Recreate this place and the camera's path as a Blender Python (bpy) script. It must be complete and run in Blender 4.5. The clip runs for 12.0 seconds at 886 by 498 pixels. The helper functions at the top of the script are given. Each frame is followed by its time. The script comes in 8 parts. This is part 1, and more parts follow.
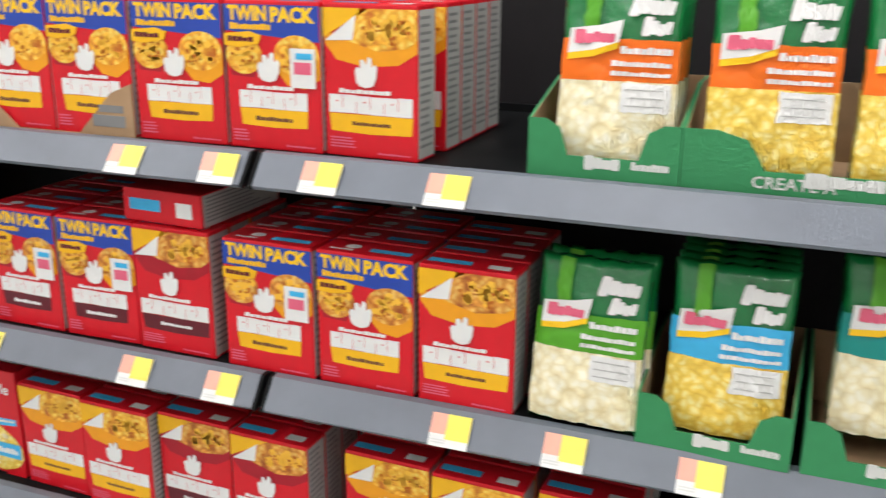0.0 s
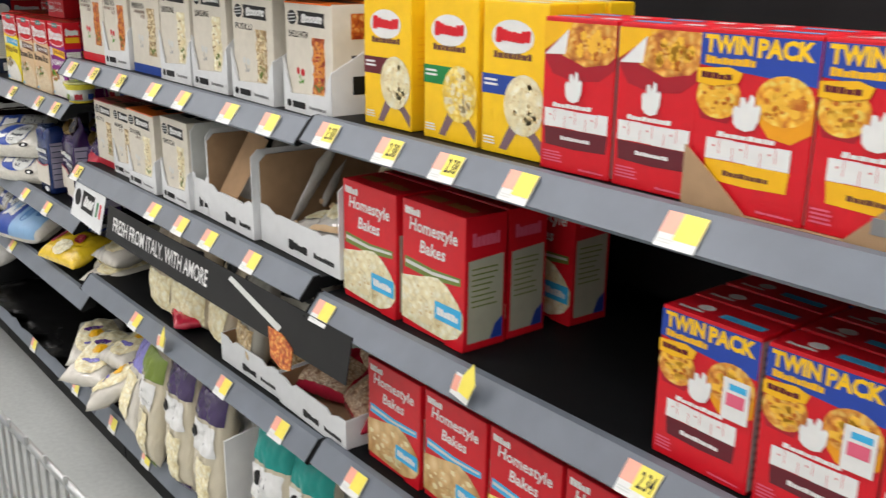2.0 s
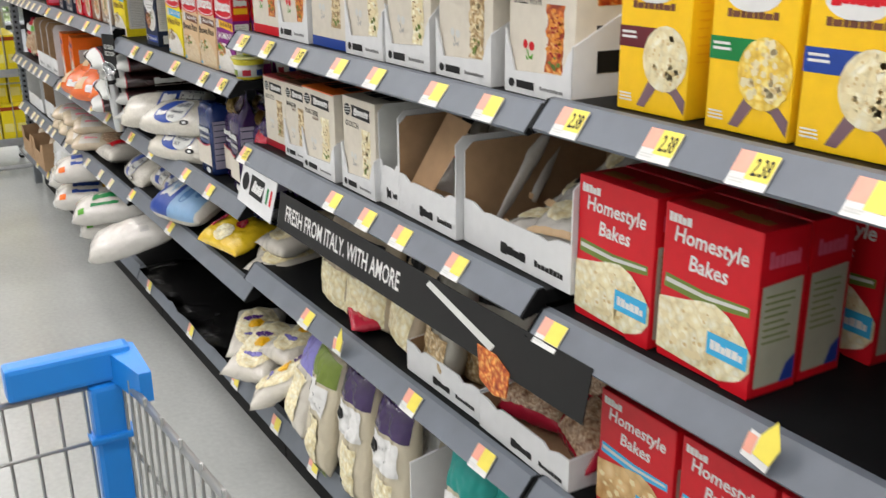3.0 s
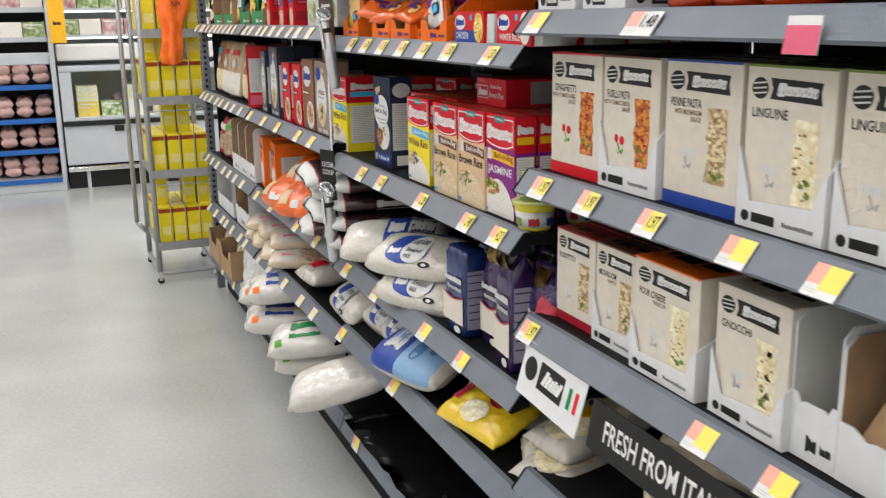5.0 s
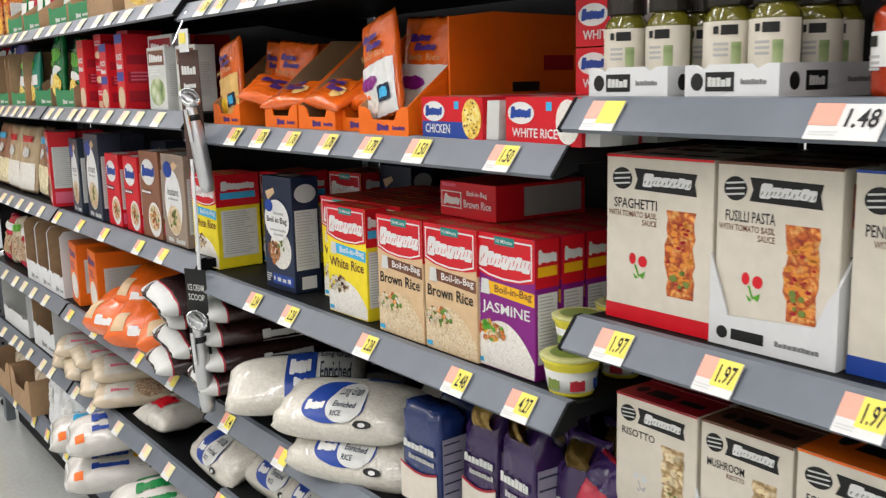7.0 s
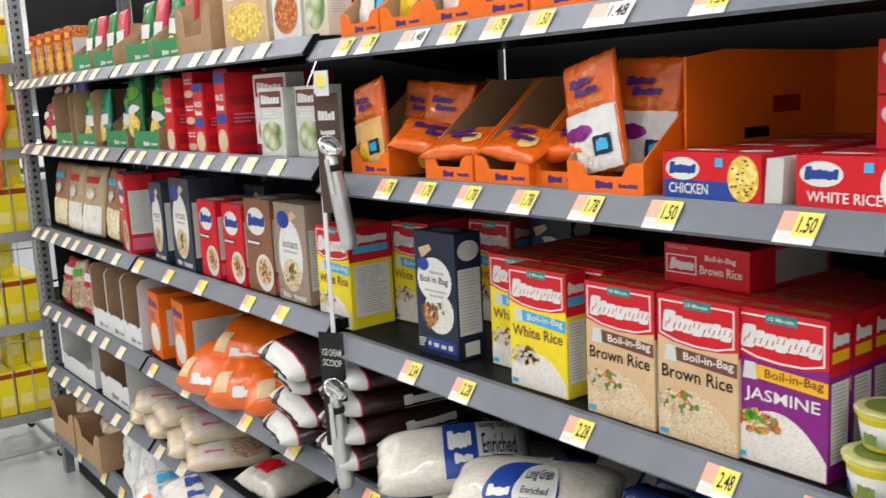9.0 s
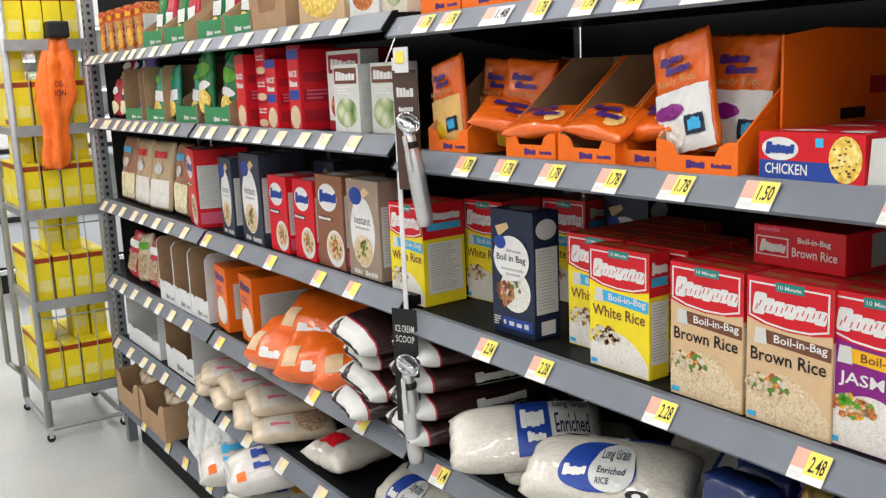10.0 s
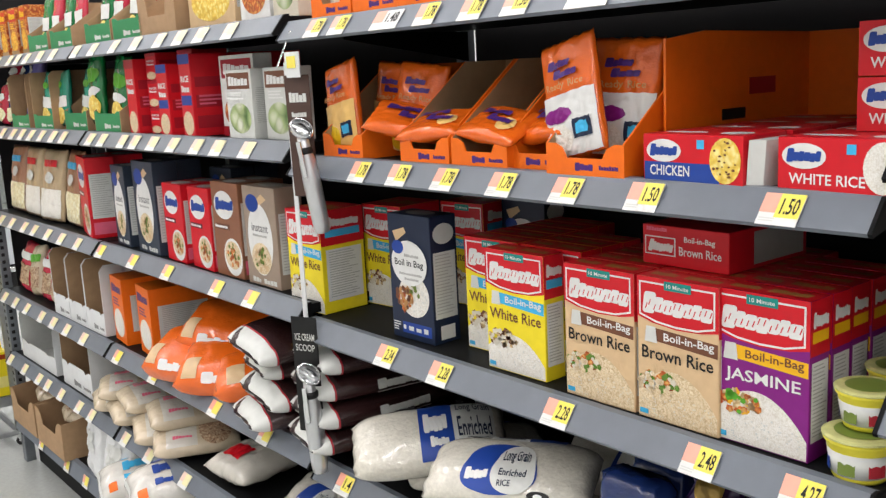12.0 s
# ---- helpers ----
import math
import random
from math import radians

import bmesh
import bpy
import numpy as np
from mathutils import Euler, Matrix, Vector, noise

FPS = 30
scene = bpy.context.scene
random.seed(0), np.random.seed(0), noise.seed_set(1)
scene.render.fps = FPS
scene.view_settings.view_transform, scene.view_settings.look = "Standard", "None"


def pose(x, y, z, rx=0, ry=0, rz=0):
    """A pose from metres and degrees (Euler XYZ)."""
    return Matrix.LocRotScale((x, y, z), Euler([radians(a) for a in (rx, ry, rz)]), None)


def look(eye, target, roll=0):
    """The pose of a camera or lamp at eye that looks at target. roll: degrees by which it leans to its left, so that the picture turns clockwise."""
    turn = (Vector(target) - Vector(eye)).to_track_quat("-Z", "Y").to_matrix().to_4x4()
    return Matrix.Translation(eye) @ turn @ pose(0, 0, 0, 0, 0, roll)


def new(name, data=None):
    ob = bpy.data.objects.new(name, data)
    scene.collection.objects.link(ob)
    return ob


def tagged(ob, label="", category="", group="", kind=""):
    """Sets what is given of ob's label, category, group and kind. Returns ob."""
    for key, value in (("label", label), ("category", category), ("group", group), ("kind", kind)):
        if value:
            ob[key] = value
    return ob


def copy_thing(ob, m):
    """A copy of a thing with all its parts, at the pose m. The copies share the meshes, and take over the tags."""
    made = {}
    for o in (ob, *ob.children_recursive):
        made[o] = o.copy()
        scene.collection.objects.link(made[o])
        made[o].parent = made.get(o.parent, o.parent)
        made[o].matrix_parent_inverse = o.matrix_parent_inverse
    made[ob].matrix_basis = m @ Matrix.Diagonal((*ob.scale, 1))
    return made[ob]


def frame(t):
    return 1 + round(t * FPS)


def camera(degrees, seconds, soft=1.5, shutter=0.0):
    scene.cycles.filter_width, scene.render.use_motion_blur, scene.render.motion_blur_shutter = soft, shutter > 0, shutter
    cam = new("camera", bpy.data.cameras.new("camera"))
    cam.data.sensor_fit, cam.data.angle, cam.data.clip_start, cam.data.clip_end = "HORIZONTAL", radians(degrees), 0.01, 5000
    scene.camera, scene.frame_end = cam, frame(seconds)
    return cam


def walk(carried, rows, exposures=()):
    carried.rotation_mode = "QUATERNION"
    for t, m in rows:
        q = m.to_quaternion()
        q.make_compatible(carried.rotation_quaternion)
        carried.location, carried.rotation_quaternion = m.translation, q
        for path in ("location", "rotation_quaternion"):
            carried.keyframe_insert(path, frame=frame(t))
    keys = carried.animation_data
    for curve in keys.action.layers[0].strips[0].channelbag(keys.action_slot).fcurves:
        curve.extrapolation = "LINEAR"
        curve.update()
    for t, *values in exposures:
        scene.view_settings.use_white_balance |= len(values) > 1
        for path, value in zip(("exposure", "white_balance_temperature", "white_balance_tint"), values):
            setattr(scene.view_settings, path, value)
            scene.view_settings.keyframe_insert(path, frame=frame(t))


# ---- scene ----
# ---- camera ----
cam = camera(50.0, 12.0, soft=1.3, shutter=0.25)
PATH = [
    (0, (0.093, -0.168, 1.448), (-0.583, 1.618, 0.853), 0.5),
    (0.5, (0.0, -0.108, 1.417), (-0.99, 1.532, 0.843), 0.6),
    (1, (-0.088, -0.01, 1.448), (-1.344, 1.428, 0.849), 0.3),
    (1.5, (-0.216, 0.05, 1.435), (-1.618, 1.333, 0.811), 1.6),
    (2, (-0.414, 0.043, 1.455), (-1.9, 1.247, 0.87), 0.7),
    (2.5, (-0.588, 0.002, 1.45), (-2.143, 1.071, 0.787), -0.8),
    (3, (-0.737, 0.056, 1.427), (-2.351, 1.047, 0.786), -0.4),
    (3.5, (-0.907, 0.115, 1.463), (-2.638, 0.977, 0.952), 0.5),
    (3.7, (-0.97, 0.11, 1.46), (-2.723, 0.939, 0.969), 1.4),
    (5.3, (-1.587, 0.051, 1.476), (-3.387, 0.783, 1.005), -1.1),
    (5.5, (-1.664, 0.065, 1.482), (-3.473, 0.795, 1.042), -0.5),
    (6, (-1.844, 0.05, 1.504), (-3.621, 0.881, 1.113), -0.2),
    (6.5, (-1.996, -0.003, 1.509), (-3.619, 1.111, 1.158), -0.8),
    (7, (-2.124, 0.009, 1.501), (-3.706, 1.181, 1.149), -1.3),
    (7.2, (-2.184, 0.019, 1.505), (-3.792, 1.153, 1.148), -1.6),
    (8.8, (-2.471, -0.093, 1.57), (-4.043, 1.104, 1.261), -3.0),
    (9, (-2.488, -0.125, 1.569), (-4.074, 1.049, 1.24), -2.9),
    (9.5, (-2.507, -0.164, 1.57), (-4.138, 0.939, 1.214), -2.9),
    (10, (-2.521, -0.173, 1.567), (-4.158, 0.916, 1.202), -2.4),
    (10.5, (-2.521, -0.166, 1.574), (-4.141, 0.949, 1.211), -2.5),
    (11, (-2.521, -0.157, 1.575), (-4.109, 1.006, 1.227), -2.5),
    (11.5, (-2.512, -0.153, 1.581), (-4.072, 1.05, 1.235), -2.7),
    (12, (-2.515, -0.143, 1.572), (-4.042, 1.094, 1.2), -2.9),
]
walk(cam, [(t, look(eye, target, roll)) for t, eye, target, roll in PATH], [(0.0, -0.05), (1.5, -0.17), (3.5, -0.17), (5.5, -0.3), (6.5, -0.24), (7.2, -0.14), (9.0, -0.14), (12.0, -0.14)])

# ---- world and light ----
world = bpy.data.worlds.new("world")
scene.world = world
world.use_nodes = True
world.node_tree.nodes["Background"].inputs[0].default_value = (0.8, 0.9, 1.0, 1)
world.node_tree.nodes["Background"].inputs[1].default_value = 0.05
LAMP_POWER = 150.0


# ---- materials ----
MATS = {}


def material(name, colour, rough=0.45, metal=0.0, vary=0.12, scale=30.0, bump=0.0, coat=0.0, spec=0.5):
    """Surface with fine grain, larger wear and optional stains."""
    if name in MATS:
        return MATS[name]
    m = bpy.data.materials.new(name)
    m.use_nodes = True
    nt = m.node_tree
    b = nt.nodes["Principled BSDF"]
    b.inputs["Roughness"].default_value = rough
    b.inputs["Metallic"].default_value = metal
    b.inputs["Coat Weight"].default_value = coat
    b.inputs["Specular IOR Level"].default_value = spec
    tc = nt.nodes.new("ShaderNodeTexCoord")
    n1 = nt.nodes.new("ShaderNodeTexNoise")
    n1.inputs["Scale"].default_value = scale
    n1.inputs["Detail"].default_value = 6
    n2 = nt.nodes.new("ShaderNodeTexNoise")
    n2.inputs["Scale"].default_value = scale * 0.12
    n2.inputs["Detail"].default_value = 3
    nt.links.new(tc.outputs["Object"], n1.inputs["Vector"])
    nt.links.new(tc.outputs["Object"], n2.inputs["Vector"])
    mix = nt.nodes.new("ShaderNodeMath")
    mix.operation = "ADD"
    nt.links.new(n1.outputs["Fac"], mix.inputs[0])
    nt.links.new(n2.outputs["Fac"], mix.inputs[1])
    ramp = nt.nodes.new("ShaderNodeMapRange")
    ramp.inputs["From Min"].default_value = 0.6
    ramp.inputs["From Max"].default_value = 1.4
    ramp.inputs["To Min"].default_value = 1 - vary
    ramp.inputs["To Max"].default_value = 1 + vary
    nt.links.new(mix.outputs[0], ramp.inputs[0])
    mul = nt.nodes.new("ShaderNodeVectorMath")
    mul.operation = "SCALE"
    mul.inputs[0].default_value = colour
    nt.links.new(ramp.outputs[0], mul.inputs["Scale"])
    nt.links.new(mul.outputs[0], b.inputs["Base Color"])
    rr = nt.nodes.new("ShaderNodeMapRange")
    rr.inputs["To Min"].default_value = max(0.02, rough - 0.1)
    rr.inputs["To Max"].default_value = min(1, rough + 0.1)
    nt.links.new(n2.outputs["Fac"], rr.inputs[0])
    nt.links.new(rr.outputs[0], b.inputs["Roughness"])
    if bump:
        bp = nt.nodes.new("ShaderNodeBump")
        bp.inputs["Strength"].default_value = bump
        bp.inputs["Distance"].default_value = 0.004 if bump < 0.6 else 0.009
        nt.links.new(n1.outputs["Fac"], bp.inputs["Height"])
        nt.links.new(bp.outputs[0], b.inputs["Normal"])
    MATS[name] = m
    return m


def food(name, c_dark, c_mid, c_light, scale=70.0, squash=1.0, patchy=0.3):
    """Printed picture of food: lumps in three colours."""
    if name in MATS:
        return MATS[name]
    m = bpy.data.materials.new(name)
    m.use_nodes = True
    nt = m.node_tree
    b = nt.nodes["Principled BSDF"]
    b.inputs["Roughness"].default_value = 0.4
    tc = nt.nodes.new("ShaderNodeTexCoord")
    mp = nt.nodes.new("ShaderNodeMapping")
    mp.inputs["Scale"].default_value = (1, 1, squash)
    nz = nt.nodes.new("ShaderNodeTexNoise")
    nz.inputs["Scale"].default_value = scale * 0.5
    nz.inputs["Detail"].default_value = 4
    add = nt.nodes.new("ShaderNodeVectorMath")
    add.operation = "MULTIPLY_ADD"
    add.inputs[1].default_value = (0.03, 0.03, 0.03)
    vo = nt.nodes.new("ShaderNodeTexVoronoi")
    vo.inputs["Scale"].default_value = scale
    nt.links.new(tc.outputs["Object"], mp.inputs[0])
    nt.links.new(mp.outputs[0], nz.inputs["Vector"])
    nt.links.new(nz.outputs["Color"], add.inputs[0])
    nt.links.new(mp.outputs[0], add.inputs[2])
    nt.links.new(add.outputs[0], vo.inputs["Vector"])
    r = nt.nodes.new("ShaderNodeValToRGB")
    r.color_ramp.elements[0].position = 0.2
    r.color_ramp.elements[0].color = (*c_light, 1)
    r.color_ramp.elements[1].position = 0.9
    r.color_ramp.elements[1].color = (*c_dark, 1)
    e = r.color_ramp.elements.new(0.5)
    e.color = (*c_mid, 1)
    nt.links.new(vo.outputs["Distance"], r.inputs[0])
    mx = nt.nodes.new("ShaderNodeMix")
    mx.data_type = "RGBA"
    mx.blend_type = "MULTIPLY"
    mx.inputs[0].default_value = patchy
    nt.links.new(r.outputs[0], mx.inputs[6])
    sepc = nt.nodes.new("ShaderNodeSeparateColor")
    nt.links.new(vo.outputs["Color"], sepc.inputs[0])
    nt.links.new(sepc.outputs[0], mx.inputs[7])
    nt.links.new(mx.outputs[2], b.inputs["Base Color"])
    MATS[name] = m
    return m


def emitter(name, colour, strength):
    m = bpy.data.materials.new(name)
    m.use_nodes = True
    nt = m.node_tree
    e = nt.nodes.new("ShaderNodeEmission")
    e.inputs[0].default_value = (*colour, 1)
    e.inputs[1].default_value = strength
    nt.links.new(e.outputs[0], nt.nodes["Material Output"].inputs[0])
    return m


def glass(name, tint, rough=0.02):
    m = bpy.data.materials.new(name)
    m.use_nodes = True
    b = m.node_tree.nodes["Principled BSDF"]
    b.inputs["Base Color"].default_value = (*tint, 1)
    b.inputs["Transmission Weight"].default_value = 1.0
    b.inputs["Roughness"].default_value = rough
    b.inputs["IOR"].default_value = 1.3
    return m


def ink(name, r, g, b, rough=0.38):
    return material("print_" + name, (r, g, b), rough, 0, 0.07, 60, 0.0, 0.0, 0.35)


RED = ink("red", 0.62, 0.008, 0.018)
DEEPRED = ink("deep_red", 0.36, 0.008, 0.02)
MAROON = ink("maroon", 0.12, 0.012, 0.02)
YELLOW = ink("yellow", 0.9, 0.55, 0.01)
LEMON = ink("lemon", 0.86, 0.7, 0.02)
GOLD = ink("gold", 0.85, 0.46, 0.01)
ORANGE = ink("orange", 0.85, 0.16, 0.008)
AMBER = ink("amber", 0.8, 0.33, 0.01)
BLUE = ink("blue", 0.02, 0.06, 0.36)
SKY = ink("sky_blue", 0.05, 0.42, 0.72)
NAVY = ink("navy", 0.011, 0.02, 0.05)
ROYAL = ink("royal_blue", 0.015, 0.055, 0.3)
GREEN = ink("green", 0.006, 0.21, 0.05)
LEAF = ink("leaf_green", 0.09, 0.35, 0.02)
OLIVE = ink("olive_green", 0.16, 0.22, 0.04)
TRAYGREEN = ink("tray_green", 0.035, 0.24, 0.09, 0.6)
WHITE = ink("white", 0.74, 0.74, 0.72)
CREAM = ink("cream", 0.67, 0.62, 0.52)
BEIGE = ink("beige", 0.68, 0.62, 0.5)
TAN = ink("tan", 0.66, 0.46, 0.26)
BLACK = ink("black", 0.01, 0.01, 0.01, 0.55)
BROWN = ink("brown", 0.16, 0.06, 0.03)
PURPLE = ink("purple", 0.22, 0.01, 0.2)
VIOLET = ink("violet", 0.07, 0.02, 0.17)
PINK = ink("pink", 0.7, 0.12, 0.2)
GREY = ink("grey", 0.42, 0.42, 0.4)
PALEGREY = ink("pale_grey", 0.62, 0.63, 0.6)
TEAL = ink("teal", 0.01, 0.25, 0.22)
LINE = ink("line_grey", 0.2, 0.2, 0.2)
CARD = material("brown_cardboard", (0.38, 0.24, 0.13), 0.85, 0, 0.15, 40, 0.15)
WHITECARD = material("white_cardboard", (0.68, 0.69, 0.69), 0.6, 0, 0.06, 40, 0.05)
STEEL = material("shelf_steel", (0.008, 0.0085, 0.009), 0.45, 0.0, 0.3, 18, 0.03, 0.0, 0.06)
CHANNEL = material("price_channel_grey", (0.14, 0.16, 0.19), 0.42, 0, 0.18, 14, 0.04)
BACKING = material("back_panel_dark", (0.014, 0.013, 0.014), 0.6, 0, 0.25, 10, 0.05, 0.0, 0.2)
POST = material("grey_painted_steel", (0.2, 0.22, 0.24), 0.4, 0.3, 0.15, 20, 0.03)
RACKSTEEL = material("galvanised_rack", (0.36, 0.37, 0.37), 0.4, 0.5, 0.2, 25, 0.05)
CHROME = material("chrome", (0.75, 0.76, 0.77), 0.16, 1.0, 0.05, 30)
SATIN = material("satin_metal", (0.62, 0.63, 0.64), 0.3, 0.75, 0.06, 40)
WIRE = material("cart_wire", (0.42, 0.43, 0.42), 0.35, 0.7, 0.1, 40)
BLUEPLASTIC = material("blue_plastic", (0.01, 0.2, 0.62), 0.33, 0, 0.08, 20, 0.02)
FILM_CLEAR = material("milky_film", (0.6, 0.57, 0.5), 0.24, 0, 0.1, 22, 0.7, 0.35)
RICEFILM = material("rice_in_film", (0.62, 0.59, 0.51), 0.24, 0, 0.16, 150, 0.4, 0.6)
GLOSSFILM = material("glossy_clear_film", (0.64, 0.62, 0.57), 0.16, 0, 0.07, 26, 0.7, 0.7)
FILM_BEIGE = material("beige_film", (0.6, 0.5, 0.36), 0.25, 0, 0.2, 22, 0.7, 0.35)
FILM_ORANGE = material("orange_film", (0.82, 0.14, 0.01), 0.25, 0, 0.12, 22, 0.7, 0.35)
FILM_BLUE = material("blue_film", (0.012, 0.03, 0.13), 0.25, 0, 0.15, 22, 0.7, 0.35)
FILM_PURPLE = material("purple_film", (0.032, 0.012, 0.075), 0.25, 0, 0.2, 22, 0.7, 0.35)
FILM_DARK = material("dark_brown_film", (0.03, 0.012, 0.012), 0.25, 0, 0.2, 22, 0.7, 0.35)
FILM_GREEN = material("green_film", (0.005, 0.17, 0.04), 0.25, 0, 0.15, 22, 0.7, 0.35)
FILM_YELLOW = material("yellow_film", (0.8, 0.55, 0.02), 0.25, 0, 0.12, 22, 0.7, 0.35)
FILM_RED = material("red_film", (0.5, 0.02, 0.05), 0.22, 0, 0.15, 22, 0.7, 0.35)
FILM_LILAC = material("lilac_film", (0.22, 0.2, 0.55), 0.25, 0, 0.15, 22, 0.7, 0.35)
CHEDDAR = food("cheddar_pasta", (0.6, 0.16, 0.01), (0.92, 0.46, 0.03), (0.98, 0.72, 0.14), 90, 1, 0.2)
BEEFPASTA = food("beef_pasta", (0.4, 0.09, 0.01), (0.78, 0.32, 0.04), (0.92, 0.58, 0.14), 90, 1, 0.25)
CREAMPASTA = food("cream_pasta", (0.72, 0.6, 0.32), (0.86, 0.78, 0.5), (0.93, 0.89, 0.7), 80, 1, 0.15)
NOODLES = food("yellow_noodles", (0.7, 0.42, 0.04), (0.9, 0.64, 0.1), (0.96, 0.82, 0.32), 90, 1, 0.15)
REDPASTA = food("tomato_pasta", (0.3, 0.03, 0.01), (0.65, 0.15, 0.02), (0.85, 0.45, 0.12), 110)
WHITERICE = food("white_rice", (0.68, 0.63, 0.54), (0.8, 0.77, 0.7), (0.87, 0.85, 0.8), 260, 1, 0.06)
BROWNRICE = food("brown_rice", (0.56, 0.4, 0.22), (0.74, 0.58, 0.36), (0.84, 0.72, 0.52), 240, 1, 0.12)
VEGGIES = food("vegetables", (0.05, 0.12, 0.01), (0.55, 0.2, 0.03), (0.8, 0.62, 0.2), 110)
MUSHROOM = food("mushroom_pasta", (0.25, 0.14, 0.05), (0.6, 0.42, 0.2), (0.85, 0.74, 0.5), 100)
BEANS = food("dry_beans", (0.2, 0.07, 0.03), (0.5, 0.33, 0.2), (0.7, 0.55, 0.38), 130)
MEAT = food("red_meat", (0.3, 0.06, 0.06), (0.55, 0.18, 0.18), (0.75, 0.55, 0.52), 25)
GREENS = food("packed_greens", (0.1, 0.2, 0.05), (0.45, 0.55, 0.25), (0.8, 0.82, 0.65), 25)
COLDMEAT = food("cold_meat", (0.5, 0.2, 0.22), (0.7, 0.45, 0.45), (0.85, 0.78, 0.75), 20)

# ---- mesh helpers ----


def part(name, bm, mat, parent=None, label="", smooth=False):
    """Links a bmesh as one mesh object under a thing or part."""
    me = bpy.data.meshes.new(name)
    bm.normal_update()
    bm.to_mesh(me)
    bm.free()
    if mat:
        me.materials.append(mat)
    if smooth:
        for p in me.polygons:
            p.use_smooth = True
    ob = new(name, me)
    if parent:
        ob.parent = parent
    if label:
        tagged(ob, label)
    return ob


def thing(name, label, category, group="", kind=""):
    return tagged(new(name), label, category, group, kind)


def add_box(bm, x0, y0, z0, x1, y1, z1, bevel=0.0):
    vs = [bm.verts.new((x, y, z)) for x in (x0, x1) for y in (y0, y1) for z in (z0, z1)]
    fs = [bm.faces.new([vs[i] for i in f]) for f in ((0, 1, 3, 2), (4, 6, 7, 5), (0, 4, 5, 1), (2, 3, 7, 6), (0, 2, 6, 4), (1, 5, 7, 3))]
    if bevel:
        es = list({e for f in fs for e in f.edges})
        bmesh.ops.bevel(bm, geom=es, offset=bevel, segments=2, affect="EDGES", profile=0.6)
    return bm


def box(x0, y0, z0, x1, y1, z1, bevel=0.0):
    return add_box(bmesh.new(), x0, y0, z0, x1, y1, z1, bevel)


def add_prism(bm, pts, off):
    """A polygon thickened by the vector off."""
    off = Vector(off)
    a = [bm.verts.new(p) for p in pts]
    b = [bm.verts.new(Vector(p) + off) for p in pts]
    n = len(pts)
    bm.faces.new(a)
    bm.faces.new(b[::-1])
    for i in range(n):
        bm.faces.new((a[i], b[i], b[(i + 1) % n], a[(i + 1) % n]))
    bmesh.ops.recalc_face_normals(bm, faces=bm.faces)
    return bm


def prism(pts, off):
    return add_prism(bmesh.new(), pts, off)


def add_tube(bm, a, b, r, n=8, cap=True):
    a, b = Vector(a), Vector(b)
    q = (b - a).to_track_quat("Z", "Y").to_matrix()
    rings = []
    for p in (a, b):
        rings.append([bm.verts.new(p + q @ Vector((r * math.cos(6.28319 * i / n), r * math.sin(6.28319 * i / n), 0))) for i in range(n)])
    for i in range(n):
        bm.faces.new((rings[0][i], rings[0][(i + 1) % n], rings[1][(i + 1) % n], rings[1][i]))
    if cap:
        bm.faces.new(rings[0][::-1])
        bm.faces.new(rings[1])
    return bm


def tube(a, b, r, n=8):
    return add_tube(bmesh.new(), a, b, r, n)


def lathe(profile, n=20):
    """A turned shape from (radius, height) pairs."""
    bm = bmesh.new()
    rings = [[bm.verts.new((r * math.cos(6.28319 * i / n), r * math.sin(6.28319 * i / n), z)) for i in range(n)] for r, z in profile]
    for a, b in zip(rings, rings[1:]):
        for i in range(n):
            bm.faces.new((a[i], a[(i + 1) % n], b[(i + 1) % n], b[i]))
    bm.faces.new(rings[0][::-1])
    bm.faces.new(rings[-1])
    return bm


# ---- printed artwork on cartons ----


def face_map(face, w, d, h):
    """Turns fractions across and up one side of a carton into its local place."""
    if face == "front":
        return lambda u, v, o: Vector(((u - 0.5) * w, -d / 2 - o, v * h))
    if face == "right":
        return lambda u, v, o: Vector((w / 2 + o, (u - 0.5) * d, v * h))
    if face == "left":
        return lambda u, v, o: Vector((-w / 2 - o, (0.5 - u) * d, v * h))
    return lambda u, v, o: Vector(((u - 0.5) * w, (v - 0.5) * d, h + o))


def R(u0, v0, u1, v1):
    return [(u0, v0), (u1, v0), (u1, v1), (u0, v1)]


def E(cu, cv, ru, rv, n=20):
    return [(cu + ru * math.cos(6.28319 * i / n), cv + rv * math.sin(6.28319 * i / n)) for i in range(n)]


def bars(u0, v0, u1, v1, n, seed=1, slant=0.0, gap=0.2):
    """Unreadable print: a row of plain blocks of uneven width and height."""
    rnd = random.Random(seed)
    wide = [0.7 + 0.6 * rnd.random() for _ in range(n)]
    step, u, out = (u1 - u0) / sum(wide), u0, []
    for i, k in enumerate(wide):
        top = v1 if i == 0 else v1 - (v1 - v0) * (0.05 + 0.28 * rnd.random())
        a, b = u, u + step * k * (1 - 0.5 * gap)
        out.append([(a, v0), (b, v0), (b + slant * (top - v0), top), (a + slant * (top - v0), top)])
        u += step * k
    return out


